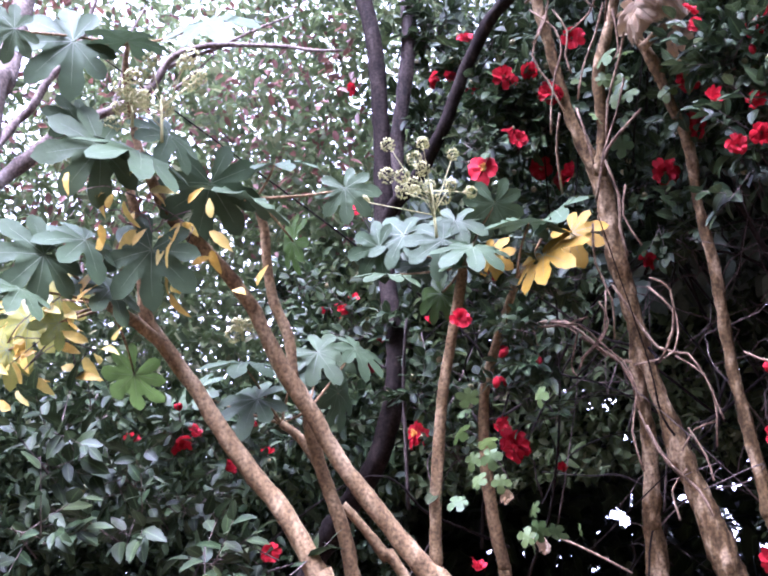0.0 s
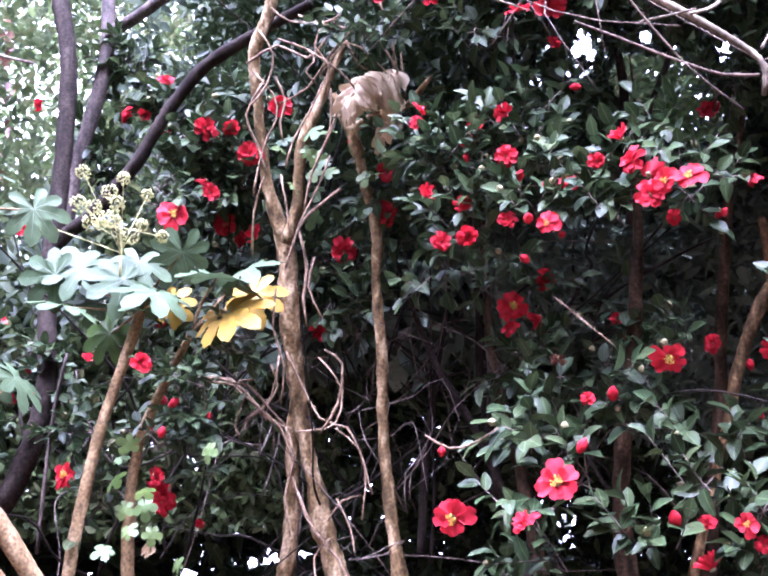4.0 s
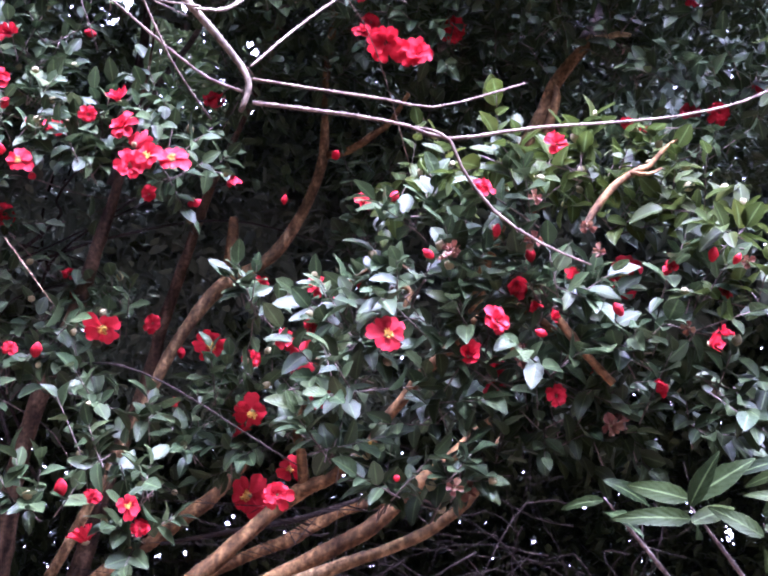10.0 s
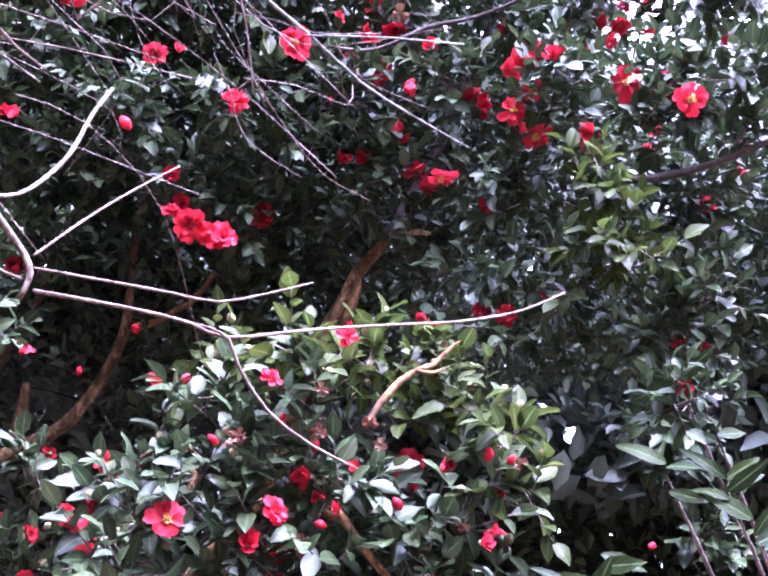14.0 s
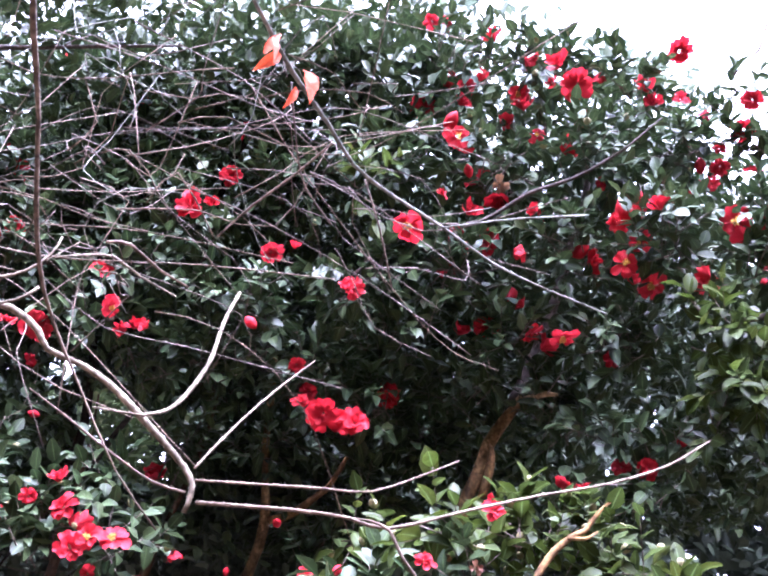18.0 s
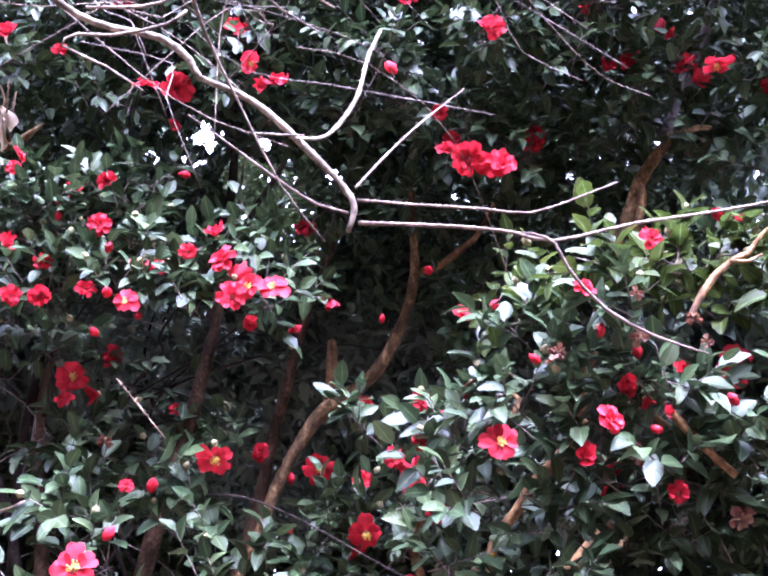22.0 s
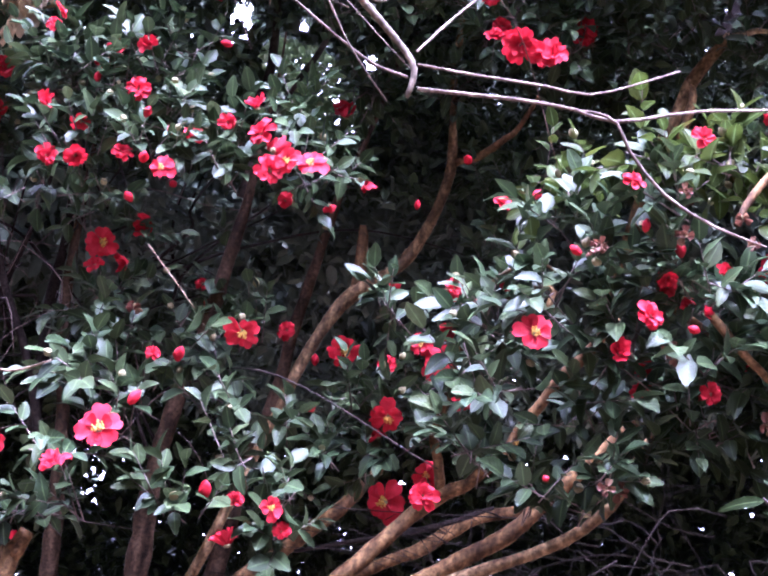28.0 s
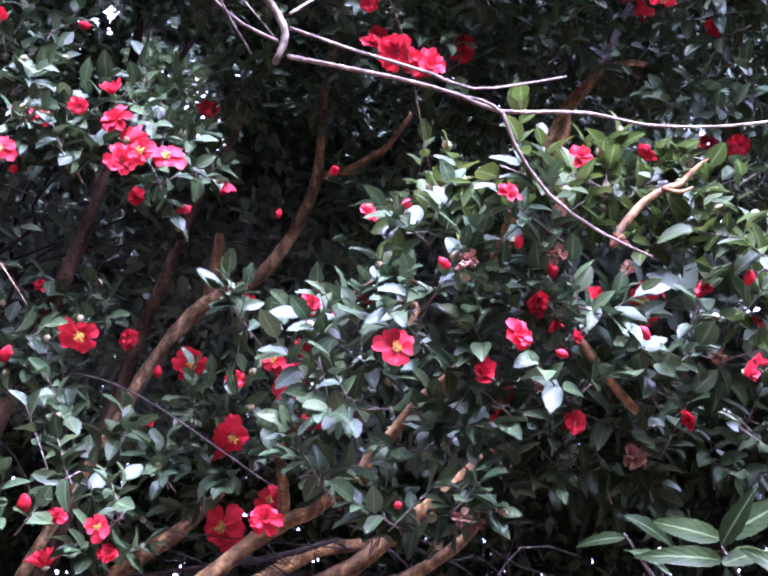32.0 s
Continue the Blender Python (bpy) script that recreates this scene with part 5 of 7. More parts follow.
foliage(near_bush, YOUNG, 0.056, [
    (0.66, 1.72, 2.34, 0.06, 0.04), (0.71, 1.76, 2.25, 0.07, 0.03), (0.65, 1.80, 2.42, 0.04, 0.03)])
foliage(near_bush, DEEP, 0.055, [
    (-0.79, 2.30, 2.29, 0.055, 0.035), (-0.59, 2.40, 2.29, 0.055, 0.035), (-0.77, 2.20, 2.17, 0.055, 0.035), (-0.42, 2.50, 2.06, 0.055, 0.035),
    (-0.49, 2.50, 2.05, 0.055, 0.035), (-0.12, 2.62, 2.31, 0.055, 0.035), (-0.32, 2.65, 2.18, 0.055, 0.035), (0.02, 2.30, 2.30, 0.055, 0.035),
    (0.07, 2.12, 2.18, 0.055, 0.035), (-0.00, 2.40, 2.10, 0.055, 0.035), (0.04, 2.30, 2.05, 0.055, 0.035), (0.12, 2.10, 1.94, 0.055, 0.035),
    (0.21, 2.08, 1.94, 0.055, 0.035), (0.26, 2.06, 1.99, 0.055, 0.035), (0.35, 2.06, 2.10, 0.055, 0.035), (0.40, 2.04, 2.08, 0.055, 0.035),
    (0.49, 2.00, 2.07, 0.055, 0.035), (0.25, 2.10, 2.11, 0.055, 0.035), (0.19, 2.14, 2.12, 0.055, 0.035), (0.10, 2.14, 2.33, 0.055, 0.035),
    (0.40, 2.04, 2.17, 0.055, 0.035), (0.54, 1.98, 2.06, 0.055, 0.035), (-0.27, 2.70, 2.30, 0.055, 0.035), (-0.23, 2.70, 2.12, 0.055, 0.035),
    (-0.11, 2.70, 2.21, 0.055, 0.035)])
foliage(near_bush, YOUNG, 0.05, [
    (0.48, 1.85, 2.50, 0.07, 0.05), (0.54, 1.85, 2.53, 0.07, 0.05), (0.57, 1.85, 2.46, 0.07, 0.05), (0.43, 1.90, 2.55, 0.07, 0.05), (0.50, 1.85, 2.41, 0.07, 0.05)])
foliage(upper_camellia, DEEP, 0.053, [
    (-0.87, 2.17, 2.82, 0.16, 0.10), (-0.72, 2.20, 2.86, 0.13, 0.09), (-0.65, 2.16, 2.76, 0.13, 0.06), (-0.84, 2.15, 2.66, 0.14, 0.05),
    (-0.69, 2.15, 2.64, 0.13, 0.05), (-0.52, 2.17, 2.70, 0.13, 0.07), (-0.37, 2.17, 2.70, 0.08, 0.06), (-0.51, 2.15, 2.61, 0.10, 0.04),
    (-0.39, 2.24, 2.81, 0.08, 0.05), (-0.31, 2.36, 2.72, 0.08, 0.06), (-0.66, 2.27, 2.97, 0.10, 0.06), (-0.94, 2.16, 2.88, 0.09, 0.07),
    (-0.38, 2.23, 2.63, 0.07, 0.04), (-0.79, 2.26, 2.59, 0.11, 0.03), (-0.97, 2.29, 2.62, 0.10, 0.05)])
foliage(upper_camellia, DEEP, 0.053, [
    (-1.12, 2.41, 3.11, 0.12, 0.08), (-1.21, 2.56, 2.90, 0.15, 0.08), (-1.44, 2.63, 2.76, 0.18, 0.07), (-1.48, 2.67, 2.89, 0.13, 0.08),
    (-1.67, 2.48, 3.15, 0.20, 0.16), (-1.75, 2.38, 3.22, 0.13, 0.13), (-1.49, 2.57, 3.18, 0.11, 0.16), (-1.76, 2.42, 2.49, 0.08, 0.08),
    (-0.95, 2.19, 2.82, 0.09, 0.07), (-1.23, 2.48, 3.01, 0.09, 0.09), (-0.94, 2.51, 2.65, 0.07, 0.05), (-1.33, 2.64, 2.73, 0.09, 0.05)])
foliage(upper_camellia, DEEP, 0.053, [
    (-1.72, 2.43, 3.20, 0.16, 0.16), (-1.86, 2.48, 3.47, 0.17, 0.17), (-1.64, 2.53, 3.44, 0.14, 0.14), (-1.80, 2.30, 3.08, 0.10, 0.08),
    (-1.69, 2.54, 2.70, 0.10, 0.06), (-1.82, 2.42, 2.57, 0.12, 0.08), (-1.86, 2.45, 2.43, 0.11, 0.10), (-1.99, 2.52, 2.80, 0.13, 0.09),
    (-1.79, 2.60, 2.97, 0.10, 0.09), (-2.16, 2.48, 3.37, 0.13, 0.15), (-2.02, 2.41, 3.61, 0.13, 0.15), (-1.56, 2.68, 2.88, 0.11, 0.11),
    (-1.44, 2.71, 2.73, 0.11, 0.07)])
foliage(left_camellia, DEEP, 0.05, [
    (-2.36, 2.23, 2.67, 0.16, 0.12), (-2.17, 2.32, 2.62, 0.12, 0.12), (-2.63, 2.26, 2.91, 0.16, 0.11), (-2.31, 1.80, 2.29, 0.14, 0.09),
    (-2.23, 1.56, 2.25, 0.12, 0.07), (-2.35, 2.06, 2.36, 0.11, 0.08), (-2.33, 2.22, 2.44, 0.10, 0.09), (-2.05, 2.24, 2.41, 0.10, 0.08),
    (-2.26, 1.44, 2.16, 0.13, 0.07), (-2.33, 1.65, 2.11, 0.15, 0.08), (-1.95, 2.25, 2.22, 0.08, 0.09), (-2.36, 2.11, 2.57, 0.10, 0.07),
    (-2.48, 1.46, 2.37, 0.14, 0.09)])
foliage(left_camellia, BROAD, 0.063, [
    (-2.02, 1.13, 2.11, 0.13, 0.08), (-1.98, 1.29, 1.98, 0.16, 0.06), (-1.97, 1.08, 1.96, 0.11, 0.09), (-1.90, 1.44, 1.91, 0.13, 0.05),
    (-1.96, 1.11, 2.17, 0.06, 0.04), (-1.91, 1.62, 1.90, 0.10, 0.04)])
foliage(canopy_camellia, DEEP, 0.05, [
    (-0.45, 2.24, 3.90, 0.17, 0.15), (-0.17, 2.26, 4.08, 0.20, 0.14), (0.15, 2.17, 4.03, 0.20, 0.14), (0.45, 2.13, 4.04, 0.18, 0.14),
    (0.67, 2.03, 3.95, 0.15, 0.12), (-0.30, 2.14, 3.45, 0.16, 0.12), (-0.04, 2.23, 3.68, 0.18, 0.13), (0.23, 2.11, 3.66, 0.17, 0.13),
    (0.50, 2.06, 3.60, 0.16, 0.13), (0.77, 2.02, 3.64, 0.15, 0.13), (-0.12, 2.18, 3.26, 0.19, 0.10), (0.15, 2.10, 3.29, 0.16, 0.09),
    (0.41, 2.11, 3.33, 0.17, 0.11)])
foliage(canopy_camellia, DEEP, 0.05, [
    (0.66, 2.05, 3.34, 0.15, 0.11), (0.87, 1.94, 3.30, 0.14, 0.12), (1.08, 1.85, 3.29, 0.15, 0.12), (1.20, 1.74, 3.26, 0.10, 0.11),
    (0.98, 1.93, 3.58, 0.14, 0.10), (1.18, 1.85, 3.55, 0.14, 0.10), (1.28, 1.75, 3.51, 0.09, 0.09), (0.88, 1.99, 3.85, 0.12, 0.09),
    (1.11, 1.92, 3.75, 0.11, 0.05), (0.26, 2.23, 3.19, 0.17, 0.07), (0.52, 2.20, 3.17, 0.17, 0.07), (0.76, 2.11, 3.13, 0.15, 0.09),
    (-0.22, 2.25, 3.14, 0.15, 0.08), (0.03, 2.30, 3.18, 0.12, 0.07)])
foliage(canopy_camellia, DEEP, 0.05, [
    (1.20, 1.97, 3.05, 0.13, 0.12), (1.18, 1.94, 2.81, 0.10, 0.11), (1.09, 1.98, 2.71, 0.12, 0.09), (0.86, 2.12, 2.86, 0.12, 0.08),
    (0.75, 2.18, 2.91, 0.10, 0.06), (1.08, 1.89, 2.53, 0.09, 0.07), (0.63, 2.18, 2.75, 0.09, 0.07),
    (0.76, 2.15, 2.74, 0.09, 0.07), (1.04, 1.89, 3.18, 0.11, 0.07), (1.23, 1.82, 3.14, 0.08, 0.07), (-0.06, 2.64, 3.10, 0.12, 0.08),
    (-0.27, 2.54, 3.04, 0.11, 0.09)])
foliage(canopy_camellia, YOUNG, 0.054, [
    (0.93, 1.88, 3.00, 0.10, 0.09), (0.98, 1.88, 2.87, 0.12, 0.10), (0.91, 2.00, 2.82, 0.06, 0.06), (0.16, 1.93, 3.42, 0.07, 0.06)])
foliage(canopy_camellia, DEEP, 0.05, [
    (-1.04, 2.11, 3.69, 0.16, 0.12), (-0.77, 2.15, 3.61, 0.17, 0.13), (-0.49, 2.22, 3.62, 0.16, 0.13), (-0.92, 2.12, 3.41, 0.15, 0.09),
    (-0.64, 2.16, 3.40, 0.15, 0.09), (-0.40, 2.15, 3.32, 0.13, 0.07), (-1.02, 2.10, 3.21, 0.14, 0.07), (-0.78, 2.21, 3.19, 0.15, 0.06),
    (-0.47, 2.13, 3.17, 0.13, 0.07), (-0.94, 2.25, 4.03, 0.16, 0.10), (-0.63, 2.32, 4.07, 0.19, 0.12), (-0.30, 2.31, 4.00, 0.16, 0.12),
    (-0.39, 2.32, 3.17, 0.11, 0.05), (0.02, 2.56, 3.23, 0.12, 0.08), (-0.09, 2.33, 3.22, 0.11, 0.07), (-1.19, 2.18, 3.98, 0.09, 0.09)])
foliage(canopy_camellia, DEEP, 0.05, [
    (0.31, 2.44, 3.08, 0.15, 0.10), (0.10, 2.39, 3.19, 0.15, 0.10), (-0.18, 2.66, 3.32, 0.15, 0.10), (0.42, 2.34, 3.11, 0.15, 0.10),
    (0.63, 2.29, 3.04, 0.12, 0.08), (0.06, 2.67, 2.69, 0.10, 0.07), (0.20, 2.54, 2.94, 0.11, 0.06), (0.08, 2.61, 2.82, 0.10, 0.06)])
foliage(canopy_camellia, DEEP, 0.05, [
    (1.22, 2.31, 2.59, 0.11, 0.10), (1.26, 2.14, 2.65, 0.09, 0.10),
    (1.24, 2.17, 2.32, 0.10, 0.10), (0.22, 2.33, 3.07, 0.13, 0.10), (0.36, 2.47, 3.02, 0.11, 0.09),
    (0.69, 2.30, 3.00, 0.11, 0.07)])
foliage(upper_camellia, DEEP, 0.044, [
    (-1.64, 2.19, 2.45, 0.09, 0.05), (-1.64, 2.23, 2.36, 0.07, 0.05), (-1.68, 2.16, 2.53, 0.06, 0.04), (-1.56, 2.25, 2.55, 0.08, 0.04),
    (-1.73, 2.21, 2.33, 0.05, 0.05), (-1.68, 2.33, 2.28, 0.05, 0.05)])

blooms(near_bush, [
    (-0.076, 2.040, 1.935, 0.053, "s"), (-0.745, 2.040, 1.957, 0.057, "s")])
blooms(near_bush, [
    (-0.704, 2.140, 2.047, 0.082, "o"), (-0.482, 2.315, 2.314, 0.072, "o"), (-0.436, 2.628, 2.428, 0.048, "s"),
    (-0.285, 2.562, 2.366, 0.078, "o"), (-0.108, 2.472, 2.357, 0.049, "o"), (-0.179, 2.483, 2.310, 0.046, "s"),
    (-0.063, 2.484, 2.322, 0.077, "o"), (-0.173, 2.514, 2.199, 0.073, "o"), (-0.195, 2.574, 2.163, 0.045, "s"),
    (0.104, 1.891, 2.196, 0.063, "o"), (0.274, 1.747, 2.184, 0.049, "s"), (0.244, 1.886, 2.165, 0.054, "h"),
    (0.395, 1.879, 2.100, 0.037, "s"), (0.554, 2.013, 2.380, 0.074, "o"), (0.480, 1.996, 2.179, 0.046, "h"),
    (0.315, 2.090, 2.155, 0.047, "s")])
blooms(near_bush, [
    (-0.176, 2.653, 2.033, 0.089, "o"), (-0.083, 2.595, 2.088, 0.058, "o"), (-0.373, 2.242, 1.932, 0.045, "o"),
    (-0.363, 2.350, 1.906, 0.037, "s"), (-0.486, 2.435, 1.882, 0.085, "h"), (-0.462, 2.324, 1.960, 0.037, "s"),
    (-0.499, 2.214, 1.954, 0.039, "b"), (-0.645, 2.143, 2.111, 0.033, "b"), (-0.339, 2.500, 2.196, 0.044, "h"),
    (-0.590, 2.231, 2.230, 0.035, "b"), (-0.668, 2.311, 2.256, 0.032, "s"), (-0.365, 2.658, 2.364, 0.029, "b"),
    (-0.008, 2.122, 2.138, 0.047, "s"), (0.041, 2.221, 2.151, 0.059, "h"), (-0.049, 2.369, 2.353, 0.038, "s"),
    (-0.039, 2.337, 2.443, 0.049, "s"), (-0.184, 2.617, 2.537, 0.043, "s")])
blooms(near_bush, [
    (0.016, 2.157, 2.354, 0.035, "h"), (0.057, 1.960, 2.305, 0.023, "b"), (0.165, 1.789, 2.309, 0.023, "b"),
    (0.201, 1.780, 2.319, 0.033, "w"), (0.084, 1.964, 2.017, 0.027, "y"), (0.227, 1.897, 1.937, 0.033, "w"),
    (0.130, 1.924, 1.953, 0.018, "b"), (0.393, 1.852, 2.565, 0.044, "s"), (0.245, 1.712, 2.405, 0.038, "s"),
    (0.049, 2.081, 2.531, 0.039, "s"), (0.329, 1.882, 2.289, 0.038, "s"), (0.239, 2.045, 2.323, 0.043, "h"),
    (0.329, 1.871, 2.170, 0.034, "w"), (0.359, 1.806, 2.186, 0.022, "b"), (-0.695, 2.223, 2.332, 0.042, "d"),
    (0.319, 2.076, 2.199, 0.041, "s"), (0.522, 1.961, 2.076, 0.039, "w")])
blooms(near_bush, [
    (-0.821, 2.603, 2.688, 0.078, "h"), (-0.882, 2.512, 2.588, 0.073, "o"), (-0.814, 2.518, 2.546, 0.066, "h"),
    (-0.882, 2.484, 2.518, 0.048, "s"), (-0.697, 2.853, 2.561, 0.042, "s"), (-0.728, 2.922, 2.649, 0.041, "s")])
blooms(near_bush, [
    (-0.941, 2.157, 2.015, 0.081, "o"), (-1.089, 2.290, 1.804, 0.069, "o"), (-0.931, 2.403, 1.863, 0.044, "h"),
    (-0.940, 2.126, 2.147, 0.024, "b")])
blooms(near_bush, [
    (0.568, 1.762, 2.298, 0.031, "s"), (0.626, 1.768, 2.171, 0.052, "h"), (0.681, 1.842, 2.292, 0.034, "s"),
    (0.626, 1.720, 2.307, 0.025, "b"), (0.668, 1.729, 2.306, 0.020, "b"), (0.943, 1.856, 2.102, 0.046, "h"),
    (1.030, 1.820, 2.079, 0.046, "s"), (0.978, 1.862, 2.222, 0.022, "b"), (0.323, 1.918, 2.298, 0.053, "h"),
    (0.338, 1.800, 2.322, 0.029, "b"), (0.402, 1.959, 2.127, 0.036, "s"), (0.585, 1.868, 2.125, 0.043, "h"),
    (0.489, 1.857, 2.051, 0.037, "w"), (0.189, 1.767, 2.306, 0.033, "w")])
blooms(upper_camellia, [
    (-0.335, 2.082, 2.598, 0.058, "o"), (-0.380, 2.055, 2.591, 0.051, "o"), (-0.417, 2.077, 2.580, 0.060, "s"),
    (-0.417, 2.086, 2.629, 0.059, "s"), (-0.444, 2.084, 2.667, 0.063, "s"), (-0.462, 2.101, 2.733, 0.060, "h"),
    (-0.522, 2.106, 2.702, 0.037, "s"), (-0.586, 2.107, 2.668, 0.046, "s"), (-0.634, 2.093, 2.669, 0.023, "b"),
    (-0.638, 2.082, 2.577, 0.049, "o"), (-0.674, 2.064, 2.590, 0.031, "b"), (-0.730, 2.091, 2.615, 0.046, "s"),
    (-0.817, 2.070, 2.594, 0.046, "s"), (-0.888, 2.096, 2.604, 0.047, "s"), (-0.915, 2.084, 2.720, 0.056, "h"),
    (-0.838, 2.126, 2.700, 0.043, "s"), (-0.725, 2.121, 2.781, 0.050, "s"), (-0.729, 2.161, 2.914, 0.047, "s")])
blooms(upper_camellia, [
    (-0.794, 2.150, 2.896, 0.052, "h"), (-0.830, 2.152, 2.872, 0.045, "s"), (-0.681, 2.066, 2.694, 0.025, "b"),
    (-0.806, 2.089, 2.787, 0.022, "b"), (-0.919, 2.088, 2.916, 0.036, "s"), (-0.239, 2.283, 2.669, 0.058, "h"),
    (-0.323, 2.521, 2.955, 0.069, "s"), (-0.563, 2.190, 2.944, 0.027, "b"), (-0.659, 2.408, 3.225, 0.038, "s"),
    (-0.320, 2.301, 2.613, 0.039, "h"), (-0.415, 2.287, 2.612, 0.039, "s"), (-0.713, 2.136, 2.534, 0.027, "b"),
    (-0.130, 2.403, 2.666, 0.022, "b"), (-0.019, 2.402, 2.787, 0.032, "b"), (-0.639, 2.187, 2.594, 0.025, "b")])
blooms(upper_camellia, [
    (-1.460, 2.380, 3.288, 0.070, "s"), (-1.504, 2.333, 3.121, 0.049, "s"), (-1.640, 2.530, 2.984, 0.071, "s"),
    (-1.433, 2.673, 2.939, 0.082, "s"), (-1.509, 2.623, 2.695, 0.069, "h"), (-1.204, 2.486, 2.922, 0.076, "s"),
    (-1.149, 2.406, 3.000, 0.059, "s"), (-1.265, 2.450, 3.147, 0.040, "s")])
blooms(upper_camellia, [
    (-1.741, 2.270, 2.978, 0.082, "o"), (-1.582, 2.407, 3.184, 0.073, "s"), (-1.682, 2.336, 3.269, 0.075, "s"),
    (-1.627, 2.380, 3.271, 0.052, "s"), (-1.695, 2.364, 3.116, 0.062, "h"), (-1.699, 2.383, 3.084, 0.057, "s"),
    (-1.743, 2.517, 3.046, 0.073, "s"), (-1.731, 2.549, 3.009, 0.064, "s"), (-1.618, 1.982, 2.446, 0.054, "s"),
    (-1.874, 2.407, 2.509, 0.041, "b"), (-1.871, 2.379, 2.412, 0.040, "b"), (-1.991, 2.530, 2.781, 0.053, "s")])
blooms(left_camellia, [
    (-1.935, 2.108, 2.255, 0.074, "o"), (-1.895, 2.428, 2.244, 0.098, "s"), (-2.199, 2.203, 3.448, 0.041, "s"),
    (-1.888, 2.423, 3.539, 0.057, "s"), (-2.022, 2.378, 3.451, 0.069, "h"), (-1.971, 2.425, 3.450, 0.044, "s"),
    (-1.959, 2.481, 3.391, 0.069, "s"), (-2.333, 2.321, 3.113, 0.050, "s"), (-2.297, 2.311, 2.661, 0.059, "s"),
    (-2.453, 2.355, 2.850, 0.057, "h"), (-2.483, 2.336, 2.823, 0.057, "s"), (-2.340, 2.301, 2.587, 0.059, "s"),
    (-2.103, 2.361, 2.655, 0.052, "h"), (-2.272, 2.370, 2.592, 0.059, "s")])
blooms(left_camellia, [
    (-2.188, 1.553, 2.247, 0.060, "s"), (-2.248, 1.460, 2.240, 0.053, "h"), (-2.162, 1.585, 2.262, 0.044, "s"),
    (-2.262, 1.738, 2.200, 0.046, "s"), (-2.352, 1.933, 2.277, 0.041, "s"), (-2.073, 1.729, 1.959, 0.052, "s"),
    (-1.793, 2.127, 1.887, 0.060, "h"), (-2.359, 1.885, 2.370, 0.049, "s"), (-2.211, 1.569, 2.335, 0.032, "b"),
    (-1.938, 2.668, 2.206, 0.040, "s"), (-2.528, 2.290, 2.813, 0.053, "s"), (-1.843, 2.328, 2.275, 0.053, "h")])
blooms(canopy_camellia, [
    (0.078, 2.099, 2.908, 0.076, "s"), (0.147, 2.107, 2.889, 0.072, "s"), (0.116, 2.124, 2.903, 0.058, "s"),
    (0.029, 2.216, 3.007, 0.047, "s"), (0.244, 2.326, 3.091, 0.057, "s")])
blooms(canopy_camellia, [
    (0.227, 1.596, 3.032, 0.063, "o"), (-0.241, 1.992, 3.399, 0.084, "s"), (-0.194, 2.016, 3.425, 0.047, "h"),
    (-0.044, 1.872, 3.174, 0.051, "s"), (0.007, 1.868, 3.181, 0.040, "h"), (0.413, 2.034, 3.646, 0.073, "h"),
    (0.437, 2.068, 3.605, 0.035, "b"), (0.499, 2.006, 3.510, 0.056, "w"), (-0.174, 2.210, 3.694, 0.060, "s"),
    (0.560, 2.111, 3.827, 0.061, "h"), (0.602, 2.080, 3.848, 0.069, "s"), (0.681, 1.948, 3.882, 0.084, "h"),
    (0.725, 1.975, 3.844, 0.087, "s"), (0.743, 2.041, 3.776, 0.055, "s"), (0.545, 2.090, 4.127, 0.068, "s"),
    (0.442, 2.161, 3.943, 0.058, "s"), (0.503, 2.142, 4.020, 0.059, "s"), (0.915, 1.987, 3.839, 0.083, "h")])
blooms(canopy_camellia, [
    (0.997, 1.982, 3.810, 0.051, "s"), (1.030, 1.920, 3.710, 0.060, "h"), (1.100, 1.898, 3.622, 0.066, "s"),
    (1.148, 1.906, 3.739, 0.055, "s"), (1.215, 1.800, 3.654, 0.066, "h"), (1.280, 1.806, 3.611, 0.048, "s"),
    (0.821, 1.828, 3.293, 0.070, "h"), (0.771, 1.978, 3.379, 0.057, "s"), (1.007, 1.877, 3.304, 0.077, "o"),
    (1.131, 1.916, 3.349, 0.070, "o"), (1.053, 1.667, 3.107, 0.068, "o"), (0.718, 2.092, 3.341, 0.063, "s"),
    (0.570, 1.962, 3.388, 0.047, "h"), (0.533, 2.030, 3.316, 0.037, "b"), (0.867, 2.093, 3.275, 0.070, "o"),
    (0.928, 1.893, 3.159, 0.058, "h"), (0.631, 2.088, 3.121, 0.066, "o")])
blooms(canopy_camellia, [
    (0.575, 2.178, 3.189, 0.062, "s"), (0.611, 2.236, 3.181, 0.063, "s"), (0.412, 2.245, 3.225, 0.063, "h"),
    (0.476, 2.224, 3.240, 0.063, "s"), (0.559, 2.143, 3.243, 0.045, "h"), (0.139, 2.039, 3.204, 0.058, "s"),
    (-0.422, 2.216, 3.938, 0.059, "s"), (-0.144, 2.417, 4.062, 0.077, "s"), (0.237, 2.340, 3.106, 0.060, "s"),
    (0.046, 2.300, 3.086, 0.048, "s"), (-0.358, 2.154, 3.159, 0.061, "h"), (-0.411, 2.112, 3.206, 0.049, "s"),
    (-0.460, 2.177, 3.358, 0.064, "s"), (0.752, 2.134, 3.093, 0.044, "s"), (0.993, 1.954, 3.543, 0.040, "b"),
    (1.112, 1.926, 3.510, 0.048, "s"), (1.168, 1.893, 3.434, 0.052, "s")])
